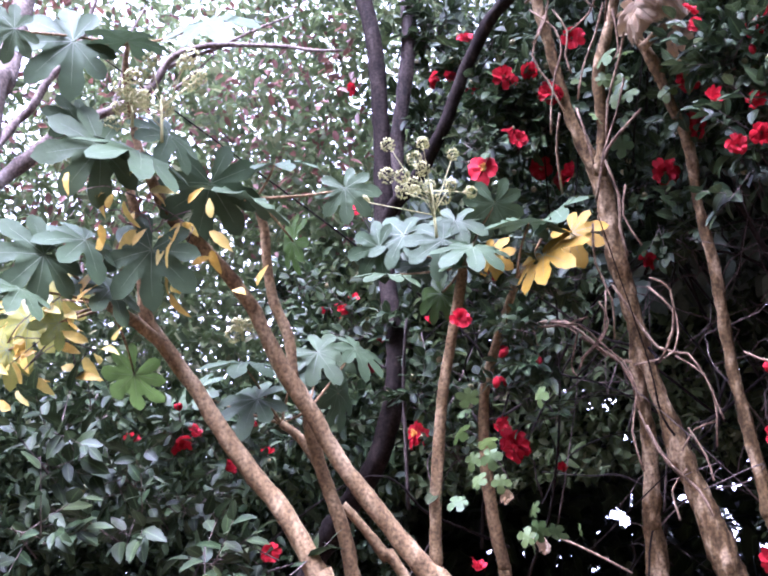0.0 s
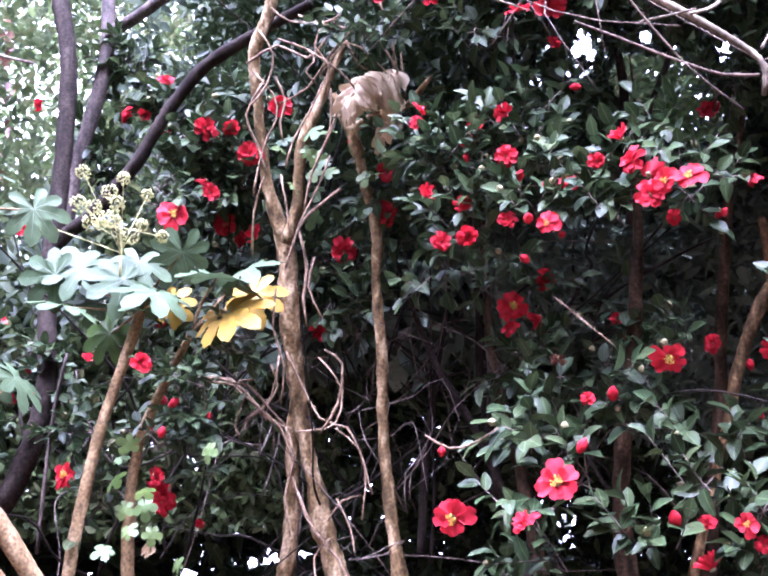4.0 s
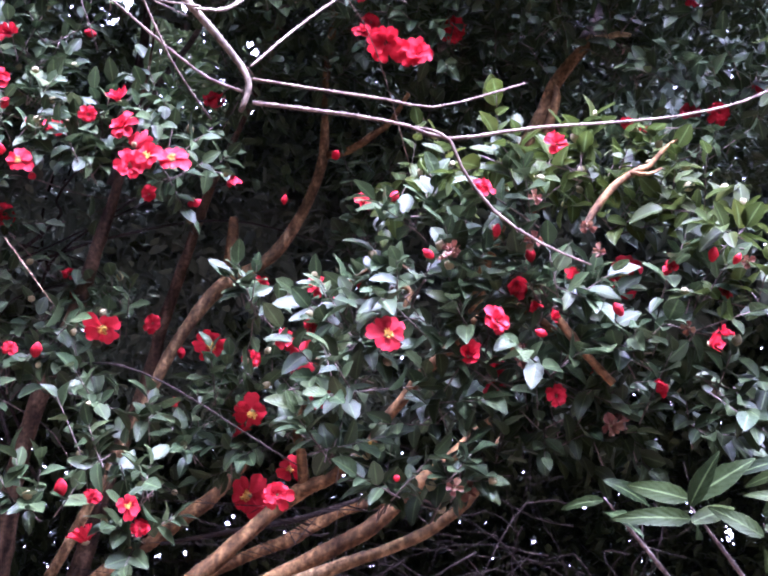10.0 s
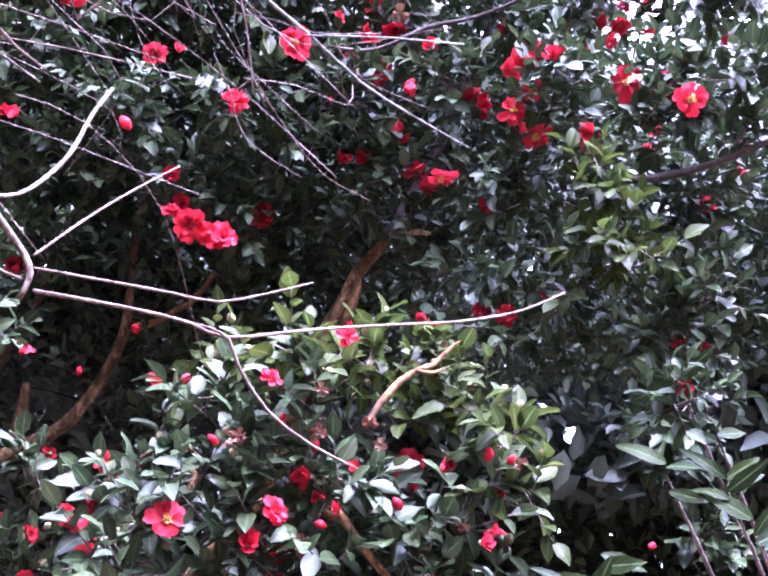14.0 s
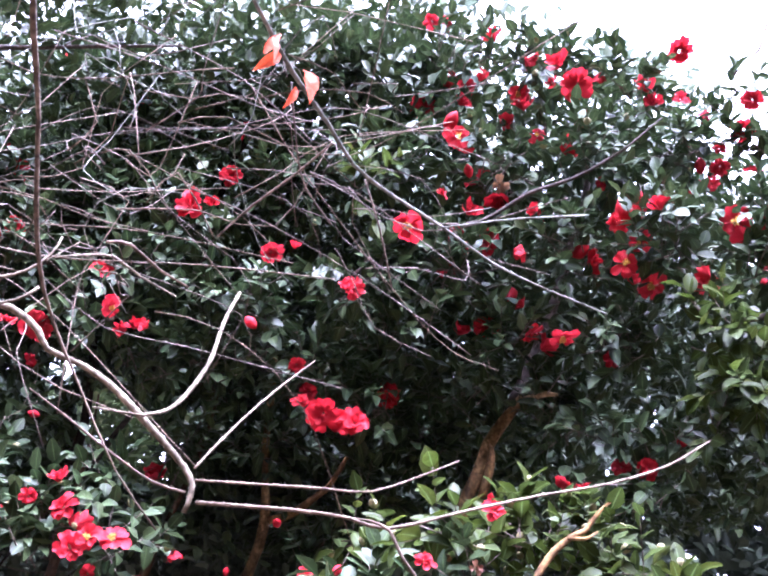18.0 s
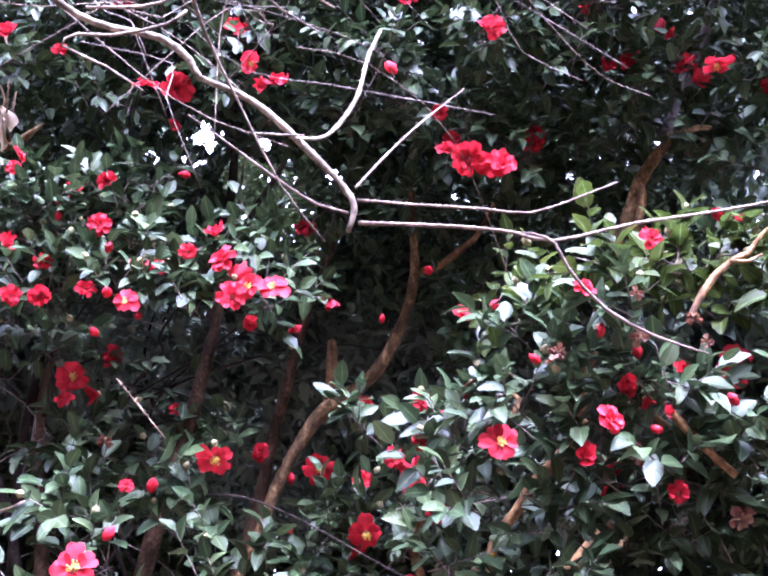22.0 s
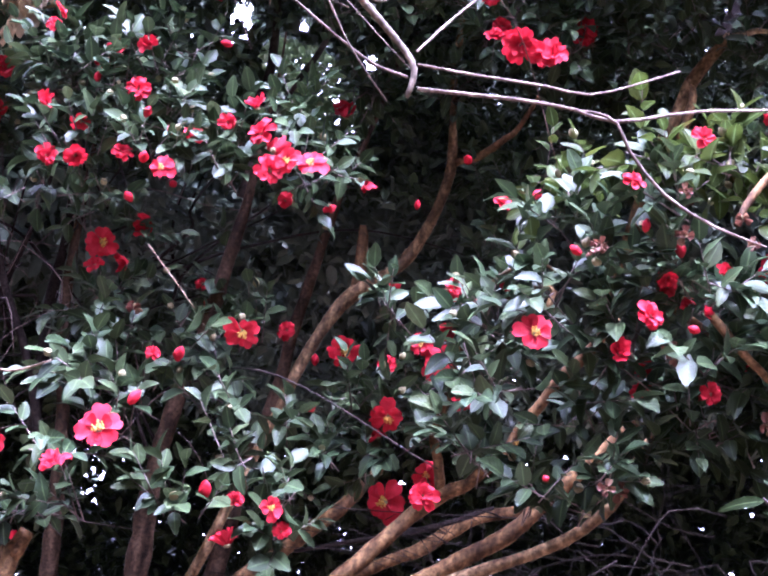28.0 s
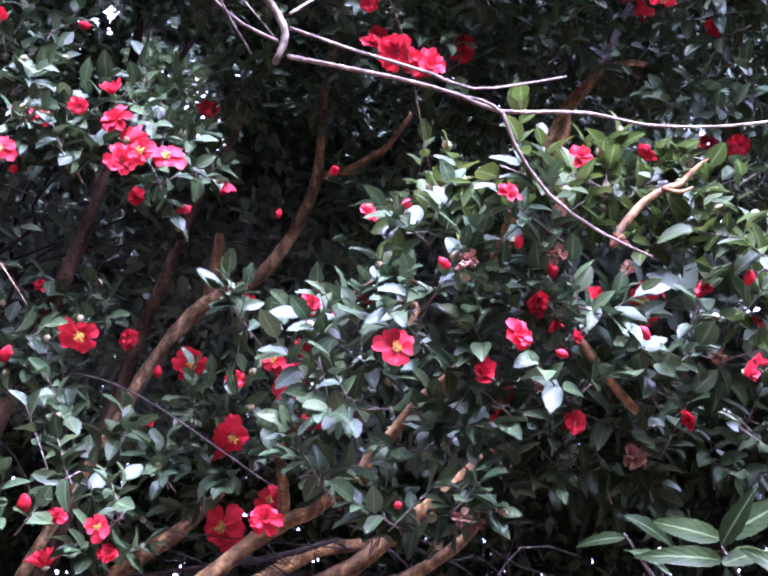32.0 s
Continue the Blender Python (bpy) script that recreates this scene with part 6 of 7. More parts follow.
blooms(canopy_camellia, [
    (1.240, 1.833, 3.453, 0.047, "h"), (1.004, 1.939, 3.475, 0.039, "s"), (1.252, 2.039, 3.105, 0.056, "s"),
    (1.289, 1.930, 3.132, 0.045, "s"), (0.884, 2.151, 2.890, 0.044, "h"), (0.614, 2.170, 2.789, 0.046, "s"),
    (0.657, 2.170, 2.767, 0.042, "h"), (0.451, 2.127, 2.716, 0.051, "h"), (0.804, 2.158, 2.820, 0.052, "s"),
    (1.137, 2.008, 2.726, 0.051, "s"), (1.187, 1.995, 2.700, 0.046, "h"), (1.123, 1.959, 2.592, 0.040, "s"),
    (0.759, 2.214, 2.851, 0.044, "s"), (0.371, 2.098, 4.213, 0.049, "s"), (0.427, 2.095, 4.209, 0.049, "s"),
    (1.049, 1.945, 3.600, 0.038, "s")])
blooms(canopy_camellia, [
    (-0.703, 2.371, 4.277, 0.072, "h"), (-0.889, 2.161, 3.698, 0.052, "s"), (-0.824, 2.168, 3.718, 0.052, "s"),
    (-0.767, 2.179, 3.727, 0.049, "s"), (-0.694, 2.164, 3.462, 0.059, "s"), (-0.749, 2.164, 3.440, 0.053, "s"),
    (-0.976, 2.075, 3.270, 0.057, "h"), (-0.964, 2.254, 4.018, 0.056, "s"), (-0.902, 2.284, 4.155, 0.058, "s"),
    (-0.470, 2.353, 4.068, 0.062, "s"), (-0.466, 2.146, 3.315, 0.056, "s"), (-0.403, 2.040, 3.136, 0.052, "o"),
    (-0.365, 2.074, 3.098, 0.047, "s"), (-0.320, 2.076, 3.106, 0.043, "h"), (-0.585, 2.122, 3.136, 0.082, "s"),
    (-0.675, 2.184, 3.190, 0.063, "s"), (-0.731, 2.221, 3.695, 0.060, "s"), (-0.159, 2.349, 4.114, 0.048, "s")])
blooms(canopy_camellia, [
    (-0.875, 1.997, 2.889, 0.038, "s"), (-0.054, 2.395, 4.213, 0.058, "s"), (-0.871, 2.127, 3.261, 0.039, "s"),
    (-0.085, 1.956, 3.048, 0.036, "b"), (0.129, 1.994, 3.165, 0.057, "h"), (0.538, 1.973, 3.274, 0.044, "h"),
    (0.015, 2.219, 3.110, 0.040, "s"), (0.239, 2.336, 3.097, 0.056, "s"), (0.362, 2.063, 3.524, 0.037, "s")])
blooms(near_bush, [
    (0.202, 1.783, 2.318, 0.036, "w"), (0.339, 1.757, 2.331, 0.038, "w"), (0.330, 1.872, 2.177, 0.037, "w"),
    (0.434, 1.854, 2.169, 0.042, "w"), (0.510, 1.919, 2.068, 0.050, "w"), (0.342, 1.876, 2.159, 0.034, "w"),
    (0.249, 1.926, 1.938, 0.039, "w"), (0.412, 1.684, 2.334, 0.032, "w"), (0.331, 1.728, 2.397, 0.030, "w"),
    (0.445, 1.742, 2.312, 0.030, "w"), (0.275, 1.761, 2.346, 0.023, "b"), (0.321, 1.834, 2.287, 0.042, "h"),
    (0.105, 1.893, 2.459, 0.025, "b"), (0.383, 1.845, 2.227, 0.031, "h")])
blooms(near_bush, [
    (0.482, 1.859, 2.049, 0.049, "w"), (0.860, 1.838, 2.096, 0.045, "w"), (0.601, 1.786, 2.204, 0.029, "w"),
    (0.291, 1.874, 2.420, 0.032, "w"), (0.360, 1.860, 2.433, 0.036, "w"), (0.684, 1.725, 2.302, 0.029, "w"),
    (0.489, 1.805, 2.233, 0.025, "b"), (0.353, 1.871, 2.267, 0.040, "h"), (0.418, 1.848, 2.303, 0.040, "h"),
    (0.654, 1.776, 2.189, 0.034, "h")])
blooms(upper_camellia, [
    (-1.661, 2.167, 2.400, 0.032, "b"), (-1.599, 2.226, 2.373, 0.030, "b"), (-1.694, 2.166, 2.331, 0.030, "b"),
    (-1.753, 2.214, 2.245, 0.050, "h"), (-1.834, 2.357, 2.211, 0.066, "s"), (-2.009, 2.180, 2.281, 0.066, "s")])

more = np.random.default_rng(44)
high_flowers = []
while len(high_flowers) < 40:
    hx, hz = more.uniform(0.3, 1.35), more.uniform(3.25, 4.15)
    if hz < 4.25 - max(0.0, hx - 0.5) * 0.6:
        high_flowers.append((hx, 2.02 - 0.12 * max(0.0, hx - 0.4) + more.uniform(-0.05, 0.25), hz, more.uniform(0.045, 0.078), "sshob"[more.integers(5)]))
blooms(canopy_camellia, high_flowers)

yellow_shrub = thing("yellow_leaved_shrub", -2.6, 1.0, "thin shrub with bright yellow autumn leaves", "shrub")
strap_shrub = thing("long_leaved_shrub", 1.0, 2.0, "evergreen shrub with long pointed green leaves", "shrub")
vine = thing("dry_vine", -1.25, 2.35, "pale dry vine tangled round the dead trunks", "vine")
limb(vine, "tendril", [(-1.367, 2.304, 2.849, 0.0038), (-1.366, 2.339, 2.752, 0.0043), (-1.385, 2.347, 2.677, 0.0038), (-1.387, 2.364, 2.602, 0.0028)], VINE_BARK)
limb(vine, "tendril", [(-1.497, 2.282, 2.800, 0.0034), (-1.454, 2.230, 2.894, 0.0033), (-1.401, 2.194, 2.963, 0.0028)], VINE_BARK)
limb(vine, "tendril", [(-1.245, 2.319, 2.938, 0.0038), (-1.319, 2.295, 2.883, 0.0043), (-1.355, 2.283, 2.837, 0.0042), (-1.402, 2.290, 2.741, 0.0033)], VINE_BARK)
limb(vine, "tendril", [(-1.397, 2.118, 3.261, 0.0039), (-1.310, 2.131, 3.294, 0.0034), (-1.250, 2.178, 3.259, 0.0034), (-1.188, 2.170, 3.294, 0.0029), (-1.116, 2.142, 3.357, 0.0024)], VINE_BARK)
limb(vine, "tendril", [(-1.008, 2.130, 3.313, 0.0024), (-1.005, 2.174, 3.223, 0.0028), (-1.009, 2.205, 3.142, 0.0023)], VINE_BARK)
limb(vine, "tendril", [(-1.213, 2.173, 3.186, 0.0033), (-1.124, 2.154, 3.249, 0.0028), (-1.066, 2.200, 3.200, 0.0024), (-1.035, 2.239, 3.140, 0.0023)], VINE_BARK)
limb(vine, "tendril", [(-1.477, 2.404, 2.565, 0.0034), (-1.428, 2.484, 2.392, 0.0038), (-1.366, 2.514, 2.363, 0.0033), (-1.338, 2.550, 2.251, 0.0029), (-1.359, 2.557, 2.129, 0.0024)], VINE_BARK)
limb(vine, "tendril", [(-1.586, 2.427, 2.516, 0.0034), (-1.631, 2.391, 2.501, 0.0034), (-1.586, 2.429, 2.443, 0.0034), (-1.536, 2.469, 2.379, 0.0039), (-1.517, 2.499, 2.278, 0.0029)], VINE_BARK)
limb(vine, "tendril", [(-1.753, 2.378, 2.538, 0.0030), (-1.658, 2.421, 2.527, 0.0035), (-1.588, 2.481, 2.416, 0.0029)], VINE_BARK)
limb(vine, "tendril", [(-1.412, 2.454, 2.343, 0.0033), (-1.352, 2.448, 2.410, 0.0038), (-1.319, 2.417, 2.500, 0.0028), (-1.345, 2.375, 2.532, 0.0023)], VINE_BARK)
limb(vine, "tendril", [(-1.500, 2.482, 2.209, 0.0038), (-1.472, 2.506, 2.110, 0.0043), (-1.418, 2.535, 2.034, 0.0038), (-1.396, 2.543, 1.966, 0.0028)], VINE_BARK)
limb(vine, "tendril", [(-1.356, 2.137, 3.208, 0.0034), (-1.417, 2.141, 3.126, 0.0029), (-1.409, 2.177, 3.056, 0.0034), (-1.403, 2.216, 2.974, 0.0029)], VINE_BARK)
limb(vine, "tendril", [(-1.221, 2.089, 3.328, 0.0029), (-1.171, 2.113, 3.297, 0.0029), (-1.103, 2.114, 3.305, 0.0024)], VINE_BARK)
limb(vine, "tendril", [(-1.331, 2.168, 3.145, 0.0029), (-1.250, 2.177, 3.170, 0.0029), (-1.167, 2.155, 3.234, 0.0024), (-1.105, 2.144, 3.266, 0.0019)], VINE_BARK)
limb(vine, "tendril", [(-1.167, 2.233, 3.177, 0.0029), (-1.238, 2.256, 3.064, 0.0033), (-1.301, 2.265, 2.970, 0.0033), (-1.343, 2.287, 2.864, 0.0028)], VINE_BARK)
limb(vine, "tendril", [(-1.379, 2.601, 2.202, 0.0029), (-1.417, 2.563, 2.187, 0.0029), (-1.446, 2.536, 2.136, 0.0024)], VINE_BARK)
limb(vine, "tendril", [(-0.810, 2.130, 2.177, 0.0023), (-0.857, 2.106, 2.148, 0.0030), (-0.900, 2.077, 2.138, 0.0030), (-0.936, 2.039, 2.165, 0.0019)], VINE_BARK)
limb(vine, "tendril", [(-1.463, 2.344, 2.719, 0.0029), (-1.486, 2.359, 2.620, 0.0033), (-1.475, 2.390, 2.520, 0.0029), (-1.495, 2.400, 2.421, 0.0024)], VINE_BARK)
limb(vine, "tendril", [(-0.656, 2.132, 2.430, 0.0011), (-0.608, 2.144, 2.374, 0.0011), (-0.552, 2.160, 2.308, 0.0010)], VINE_BARK)
limb(vine, "tendril", [(-1.711, 2.328, 1.966, 0.0028), (-1.628, 2.370, 1.909, 0.0032), (-1.552, 2.402, 1.852, 0.0027)], VINE_BARK)
limb(vine, "tendril", [(-1.754, 2.350, 2.525, 0.0029), (-1.649, 2.408, 2.517, 0.0039), (-1.572, 2.480, 2.411, 0.0034), (-1.525, 2.500, 2.386, 0.0024)], VINE_BARK)
limb(vine, "tendril", [(-1.729, 2.377, 2.527, 0.0030), (-1.642, 2.435, 2.507, 0.0035), (-1.591, 2.485, 2.427, 0.0039), (-1.538, 2.517, 2.392, 0.0029)], VINE_BARK)
limb(vine, "tendril", [(-1.260, 2.024, 3.323, 0.0029), (-1.228, 2.059, 3.293, 0.0028), (-1.132, 2.117, 3.280, 0.0028), (-1.053, 2.180, 3.243, 0.0028), (-1.026, 2.225, 3.188, 0.0028), (-1.049, 2.230, 3.151, 0.0028)], VINE_BARK)
limb(vine, "tendril", [(-1.006, 2.231, 3.249, 0.0029), (-1.017, 2.254, 3.176, 0.0028), (-1.021, 2.275, 3.106, 0.0028)], VINE_BARK)
limb(vine, "tendril", [(-1.273, 2.068, 3.262, 0.0029), (-1.213, 2.113, 3.236, 0.0028), (-1.203, 2.129, 3.206, 0.0028), (-1.224, 2.123, 3.179, 0.0028), (-1.207, 2.144, 3.148, 0.0028)], VINE_BARK)
limb(vine, "tendril", [(-1.217, 2.120, 3.242, 0.0029), (-1.155, 2.174, 3.185, 0.0028), (-1.124, 2.204, 3.131, 0.0028)], VINE_BARK)
limb(vine, "tendril", [(-1.350, 2.071, 3.195, 0.0029), (-1.320, 2.122, 3.141, 0.0028), (-1.328, 2.145, 3.088, 0.0028), (-1.356, 2.146, 3.044, 0.0028), (-1.392, 2.157, 2.975, 0.0028), (-1.420, 2.173, 2.905, 0.0028)], VINE_BARK)
limb(vine, "tendril", [(-1.307, 2.108, 3.185, 0.0029), (-1.297, 2.139, 3.128, 0.0028), (-1.318, 2.146, 3.074, 0.0028), (-1.320, 2.160, 3.026, 0.0028)], VINE_BARK)
limb(vine, "tendril", [(-1.205, 2.179, 3.176, 0.0029), (-1.249, 2.184, 3.108, 0.0028), (-1.300, 2.183, 3.039, 0.0028), (-1.334, 2.190, 2.968, 0.0028)], VINE_BARK)
limb(vine, "tendril", [(-1.245, 2.270, 3.012, 0.0029), (-1.291, 2.276, 2.932, 0.0028), (-1.343, 2.274, 2.852, 0.0028), (-1.356, 2.271, 2.813, 0.0028)], VINE_BARK)
limb(vine, "tendril", [(-1.367, 2.221, 2.971, 0.0029), (-1.366, 2.244, 2.892, 0.0028), (-1.368, 2.257, 2.822, 0.0028)], VINE_BARK)
limb(vine, "tendril", [(-1.196, 2.198, 3.159, 0.0029), (-1.215, 2.224, 3.068, 0.0028), (-1.228, 2.212, 3.035, 0.0028)], VINE_BARK)
limb(vine, "tendril", [(-1.125, 2.157, 3.264, 0.0029), (-1.112, 2.196, 3.200, 0.0028), (-1.054, 2.240, 3.158, 0.0028), (-1.057, 2.269, 3.090, 0.0028)], VINE_BARK)
limb(vine, "tendril", [(-1.304, 2.032, 3.279, 0.0029), (-1.288, 2.070, 3.224, 0.0028), (-1.316, 2.086, 3.155, 0.0028), (-1.360, 2.077, 3.103, 0.0028)], VINE_BARK)
limb(vine, "tendril", [(-1.159, 2.109, 3.299, 0.0029), (-1.193, 2.118, 3.240, 0.0028), (-1.172, 2.149, 3.192, 0.0028), (-1.204, 2.170, 3.115, 0.0028)], VINE_BARK)
limb(vine, "tendril", [(-1.642, 2.283, 2.487, 0.0029), (-1.617, 2.292, 2.476, 0.0028), (-1.550, 2.331, 2.469, 0.0028), (-1.514, 2.364, 2.415, 0.0028), (-1.478, 2.396, 2.360, 0.0028)], VINE_BARK)
limb(vine, "tendril", [(-1.563, 2.350, 2.463, 0.0029), (-1.592, 2.337, 2.373, 0.0028), (-1.577, 2.335, 2.340, 0.0028)], VINE_BARK)
limb(vine, "tendril", [(-1.479, 2.374, 2.544, 0.0029), (-1.507, 2.379, 2.443, 0.0028), (-1.552, 2.350, 2.393, 0.0028), (-1.568, 2.335, 2.354, 0.0028)], VINE_BARK)
limb(vine, "tendril", [(-1.393, 2.432, 2.537, 0.0029), (-1.353, 2.476, 2.456, 0.0028), (-1.379, 2.479, 2.369, 0.0028), (-1.421, 2.447, 2.351, 0.0028), (-1.459, 2.412, 2.346, 0.0028)], VINE_BARK)
limb(vine, "tendril", [(-1.391, 2.498, 2.362, 0.0029), (-1.341, 2.529, 2.304, 0.0028), (-1.328, 2.543, 2.226, 0.0028), (-1.318, 2.544, 2.186, 0.0028)], VINE_BARK)
limb(vine, "tendril", [(-1.503, 2.464, 2.246, 0.0029), (-1.479, 2.483, 2.141, 0.0028), (-1.428, 2.509, 2.061, 0.0028)], VINE_BARK)
limb(vine, "tendril", [(-1.416, 2.534, 2.189, 0.0029), (-1.387, 2.546, 2.109, 0.0028), (-1.376, 2.542, 2.047, 0.0028)], VINE_BARK)
limb(vine, "tendril", [(-1.650, 2.273, 2.493, 0.0029), (-1.643, 2.280, 2.426, 0.0028), (-1.644, 2.269, 2.384, 0.0028)], VINE_BARK)
limb(vine, "tendril", [(-1.501, 2.369, 2.521, 0.0029), (-1.490, 2.381, 2.467, 0.0028), (-1.516, 2.367, 2.416, 0.0028), (-1.558, 2.334, 2.378, 0.0028)], VINE_BARK)
limb(vine, "tendril", [(-1.499, 2.428, 2.371, 0.0029), (-1.486, 2.445, 2.292, 0.0028), (-1.514, 2.439, 2.192, 0.0028), (-1.508, 2.452, 2.092, 0.0028)], VINE_BARK)
limb(vine, "tendril", [(-1.347, 2.347, 2.779, 0.0029), (-1.369, 2.347, 2.701, 0.0028), (-1.348, 2.374, 2.619, 0.0028)], VINE_BARK)
limb(vine, "tendril", [(-1.444, 2.540, 2.092, 0.0029), (-1.474, 2.508, 2.043, 0.0028), (-1.464, 2.505, 1.967, 0.0028)], VINE_BARK)
fatsia_leaves([
    (-1.878, 1.177, 2.793, 0.235, 0.07, "g"), (-1.826, 1.244, 2.776, 0.256, 0.07, "g"), (-1.830, 1.322, 2.844, 0.183, 0.12, "g"),
    (-1.955, 1.161, 2.887, 0.139, 0.15, "g"), (-1.863, 1.451, 2.769, 0.244, 0.68, "p"), (-1.833, 1.616, 2.853, 0.205, 0.60, "p"),
    (-1.833, 1.526, 2.737, 0.244, 0.68, "p"), (-1.821, 1.826, 2.836, 0.162, 0.55, "p"), (-1.980, 1.100, 2.556, 0.220, 0.10, "g"),
    (-1.972, 1.192, 2.608, 0.213, 0.12, "g"), (-1.983, 1.050, 2.468, 0.162, 0.10, "g"), (-1.872, 1.300, 2.570, 0.231, 0.72, "p"),
    (-1.985, 1.260, 2.509, 0.179, 0.12, "g"), (-2.183, 1.430, 2.390, 0.181, 0.20, "d"), (-2.042, 1.645, 2.411, 0.205, 0.70, "g"),
    (-2.045, 1.687, 2.324, 0.205, 0.70, "g"), (-2.003, 1.851, 2.456, 0.187, 0.70, "g"), (-1.942, 1.923, 2.459, 0.175, 0.70, "g"),
    (-2.047, 1.805, 2.433, 0.150, 0.70, "g"), (-2.202, 1.612, 2.376, 0.187, 0.70, "g"), (-2.022, 1.807, 2.763, 0.168, 0.20, "d"),
    (-2.074, 1.965, 2.386, 0.193, 0.70, "g")])
fatsia_leaves([
    (-2.168, 1.155, 2.475, 0.198, -0.05, "o"), (-2.168, 1.224, 2.542, 0.178, -0.05, "o"), (-2.207, 1.123, 2.412, 0.163, -0.05, "o"),
    (-1.856, 2.048, 2.771, 0.199, 0.45, "g"), (-1.879, 2.013, 2.659, 0.185, 0.45, "g"), (-1.759, 2.095, 2.729, 0.196, 0.45, "g"),
    (-1.681, 2.120, 2.684, 0.203, 0.45, "g"), (-1.540, 2.185, 2.712, 0.233, 0.45, "g"), (-1.662, 2.203, 2.822, 0.177, 0.45, "g"),
    (-1.876, 2.183, 2.636, 0.159, 0.40, "d"), (-1.518, 2.198, 2.619, 0.209, -0.05, "y"), (-1.543, 2.357, 2.726, 0.176, -0.05, "y"),
    (-1.690, 2.191, 2.676, 0.128, -0.05, "y"), (-1.877, 1.107, 3.040, 0.244, 0.15, "g"), (-1.819, 1.210, 3.046, 0.198, 0.15, "g"),
    (-1.775, 1.392, 3.143, 0.241, 0.75, "p"), (-1.844, 0.957, 2.997, 0.134, 0.15, "g"), (-2.015, 1.154, 2.420, 0.110, -0.05, "o"),
    (-1.909, 2.006, 2.746, 0.166, 0.14, "g"), (-1.750, 2.140, 2.793, 0.166, 0.45, "g"), (-1.497, 2.245, 2.743, 0.203, 0.45, "g"),
    (-1.712, 2.117, 2.640, 0.139, 0.12, "g"), (-1.855, 2.099, 2.689, 0.133, 0.12, "g")])
flower_head(-1.763, 1.264, 2.894, 0.146)
flower_head(-1.745, 2.058, 2.878, 0.194)
flower_head(-2.016, 1.631, 2.495, 0.048)
flower_head(-1.805, 1.215, 2.874, 0.067)
yellow_leaves([
    (-1.894, 1.204, 2.651),
    (-1.859, 1.281, 2.638),
    (-1.866, 1.297, 2.609),
    (-1.804, 1.360, 2.653),
    (-1.895, 1.158, 2.693),
    (-1.863, 1.223, 2.690),
    (-1.816, 1.373, 2.618),
    (-1.868, 1.365, 2.524),
    (-1.838, 1.403, 2.538),
    (-1.991, 1.175, 2.483),
    (-2.021, 1.134, 2.458),
    (-2.045, 1.100, 2.437),
    (-2.080, 1.069, 2.381),
    (-2.063, 1.099, 2.392),
    (-2.007, 1.237, 2.369),
    (-2.036, 1.206, 2.331),
    (-2.024, 1.182, 2.393),
    (-2.082, 1.110, 2.327),
    (-2.011, 1.186, 2.424),
    (-2.091, 1.081, 2.337),
    (-1.864, 1.332, 2.574),
    (-2.108, 1.085, 2.282),
    (-1.784, 1.509, 2.505)])
strap_shoot(0.455, 1.800, 1.925, 3)
strap_shoot(0.569, 1.720, 1.903, 7)
strap_shoot(0.730, 1.720, 1.991, 6)
strap_shoot(0.790, 1.720, 2.062, 5)
strap_shoot(0.819, 1.720, 2.140, 4)
strap_shoot(0.665, 1.680, 1.876, 4)
strap_shoot(0.757, 1.660, 1.901, 5)
strap_shoot(1.079, 1.750, 2.307, 6)
strap_shoot(0.988, 1.800, 2.342, 3)
strap_shoot(1.122, 1.850, 2.456, 4)
strap_shoot(1.104, 1.720, 2.224, 4)
strap_shoot(1.079, 1.900, 2.586, 4)
red_leaf(0.000, 0.577, 2.371, 0.038)
red_leaf(0.041, 0.600, 2.352, 0.038)
dry_leaf(-1.108, 2.225, 3.175, 0.133, 0.0)
dry_leaf(-1.065, 2.238, 3.184, 0.129, 1.0)
dry_leaf(-1.048, 2.271, 3.147, 0.098, 2.0)
dry_leaf(-1.132, 2.231, 3.149, 0.092, 3.0)
dry_leaf(-1.070, 2.304, 3.084, 0.087, 4.0)
dry_leaf(-1.101, 2.303, 3.063, 0.072, 5.0)
dry_leaf(-1.095, 2.242, 3.159, 0.123, 6.0)
dead_leaf(-1.749, 2.300, 1.982, 0.060, 8.0)
dead_leaf(-1.740, 2.310, 1.962, 0.045, 9.0)
dead_leaf(-1.826, 2.300, 2.101, 0.040, 10.0)
ivy(vine, -1.738, 2.118, 2.184, 0.06, 7)
ivy(vine, -1.716, 2.270, 1.944, 0.05, 6)
ivy(vine, -1.478, 2.410, 3.125, 0.06, 6)
ivy(vine, -1.354, 2.438, 3.093, 0.05, 5)
ivy(vine, -1.771, 2.112, 2.100, 0.03, 3)
ivy(vine, -1.338, 2.334, 3.042, 0.05, 6)
ivy(vine, -1.172, 2.373, 2.973, 0.03, 3)
knit = np.random.default_rng(21)
twig_tangle(bare_tree, "twig", (-0.36, 1.18, 2.83), (0.36, 0.2, 0.2), 46, 0.32, (0.9, 0.15, 0.1), 0.0012, TWIG_PALE, knit, 0.4, 0.5)
twig_tangle(bare_tree, "twig", (-0.30, 1.25, 2.92), (0.45, 0.2, 0.2), 40, 0.3, (0.8, 0.2, 0.15), 0.001, TWIG_DARK, knit, 0.4, 0.5)
twig_tangle(bare_tree, "twig", (-0.36, 1.22, 2.9), (0.32, 0.2, 0.15), 16, 0.26, (-0.3, 0.1, 0.5), 0.0009, TWIG_GREEN, knit)
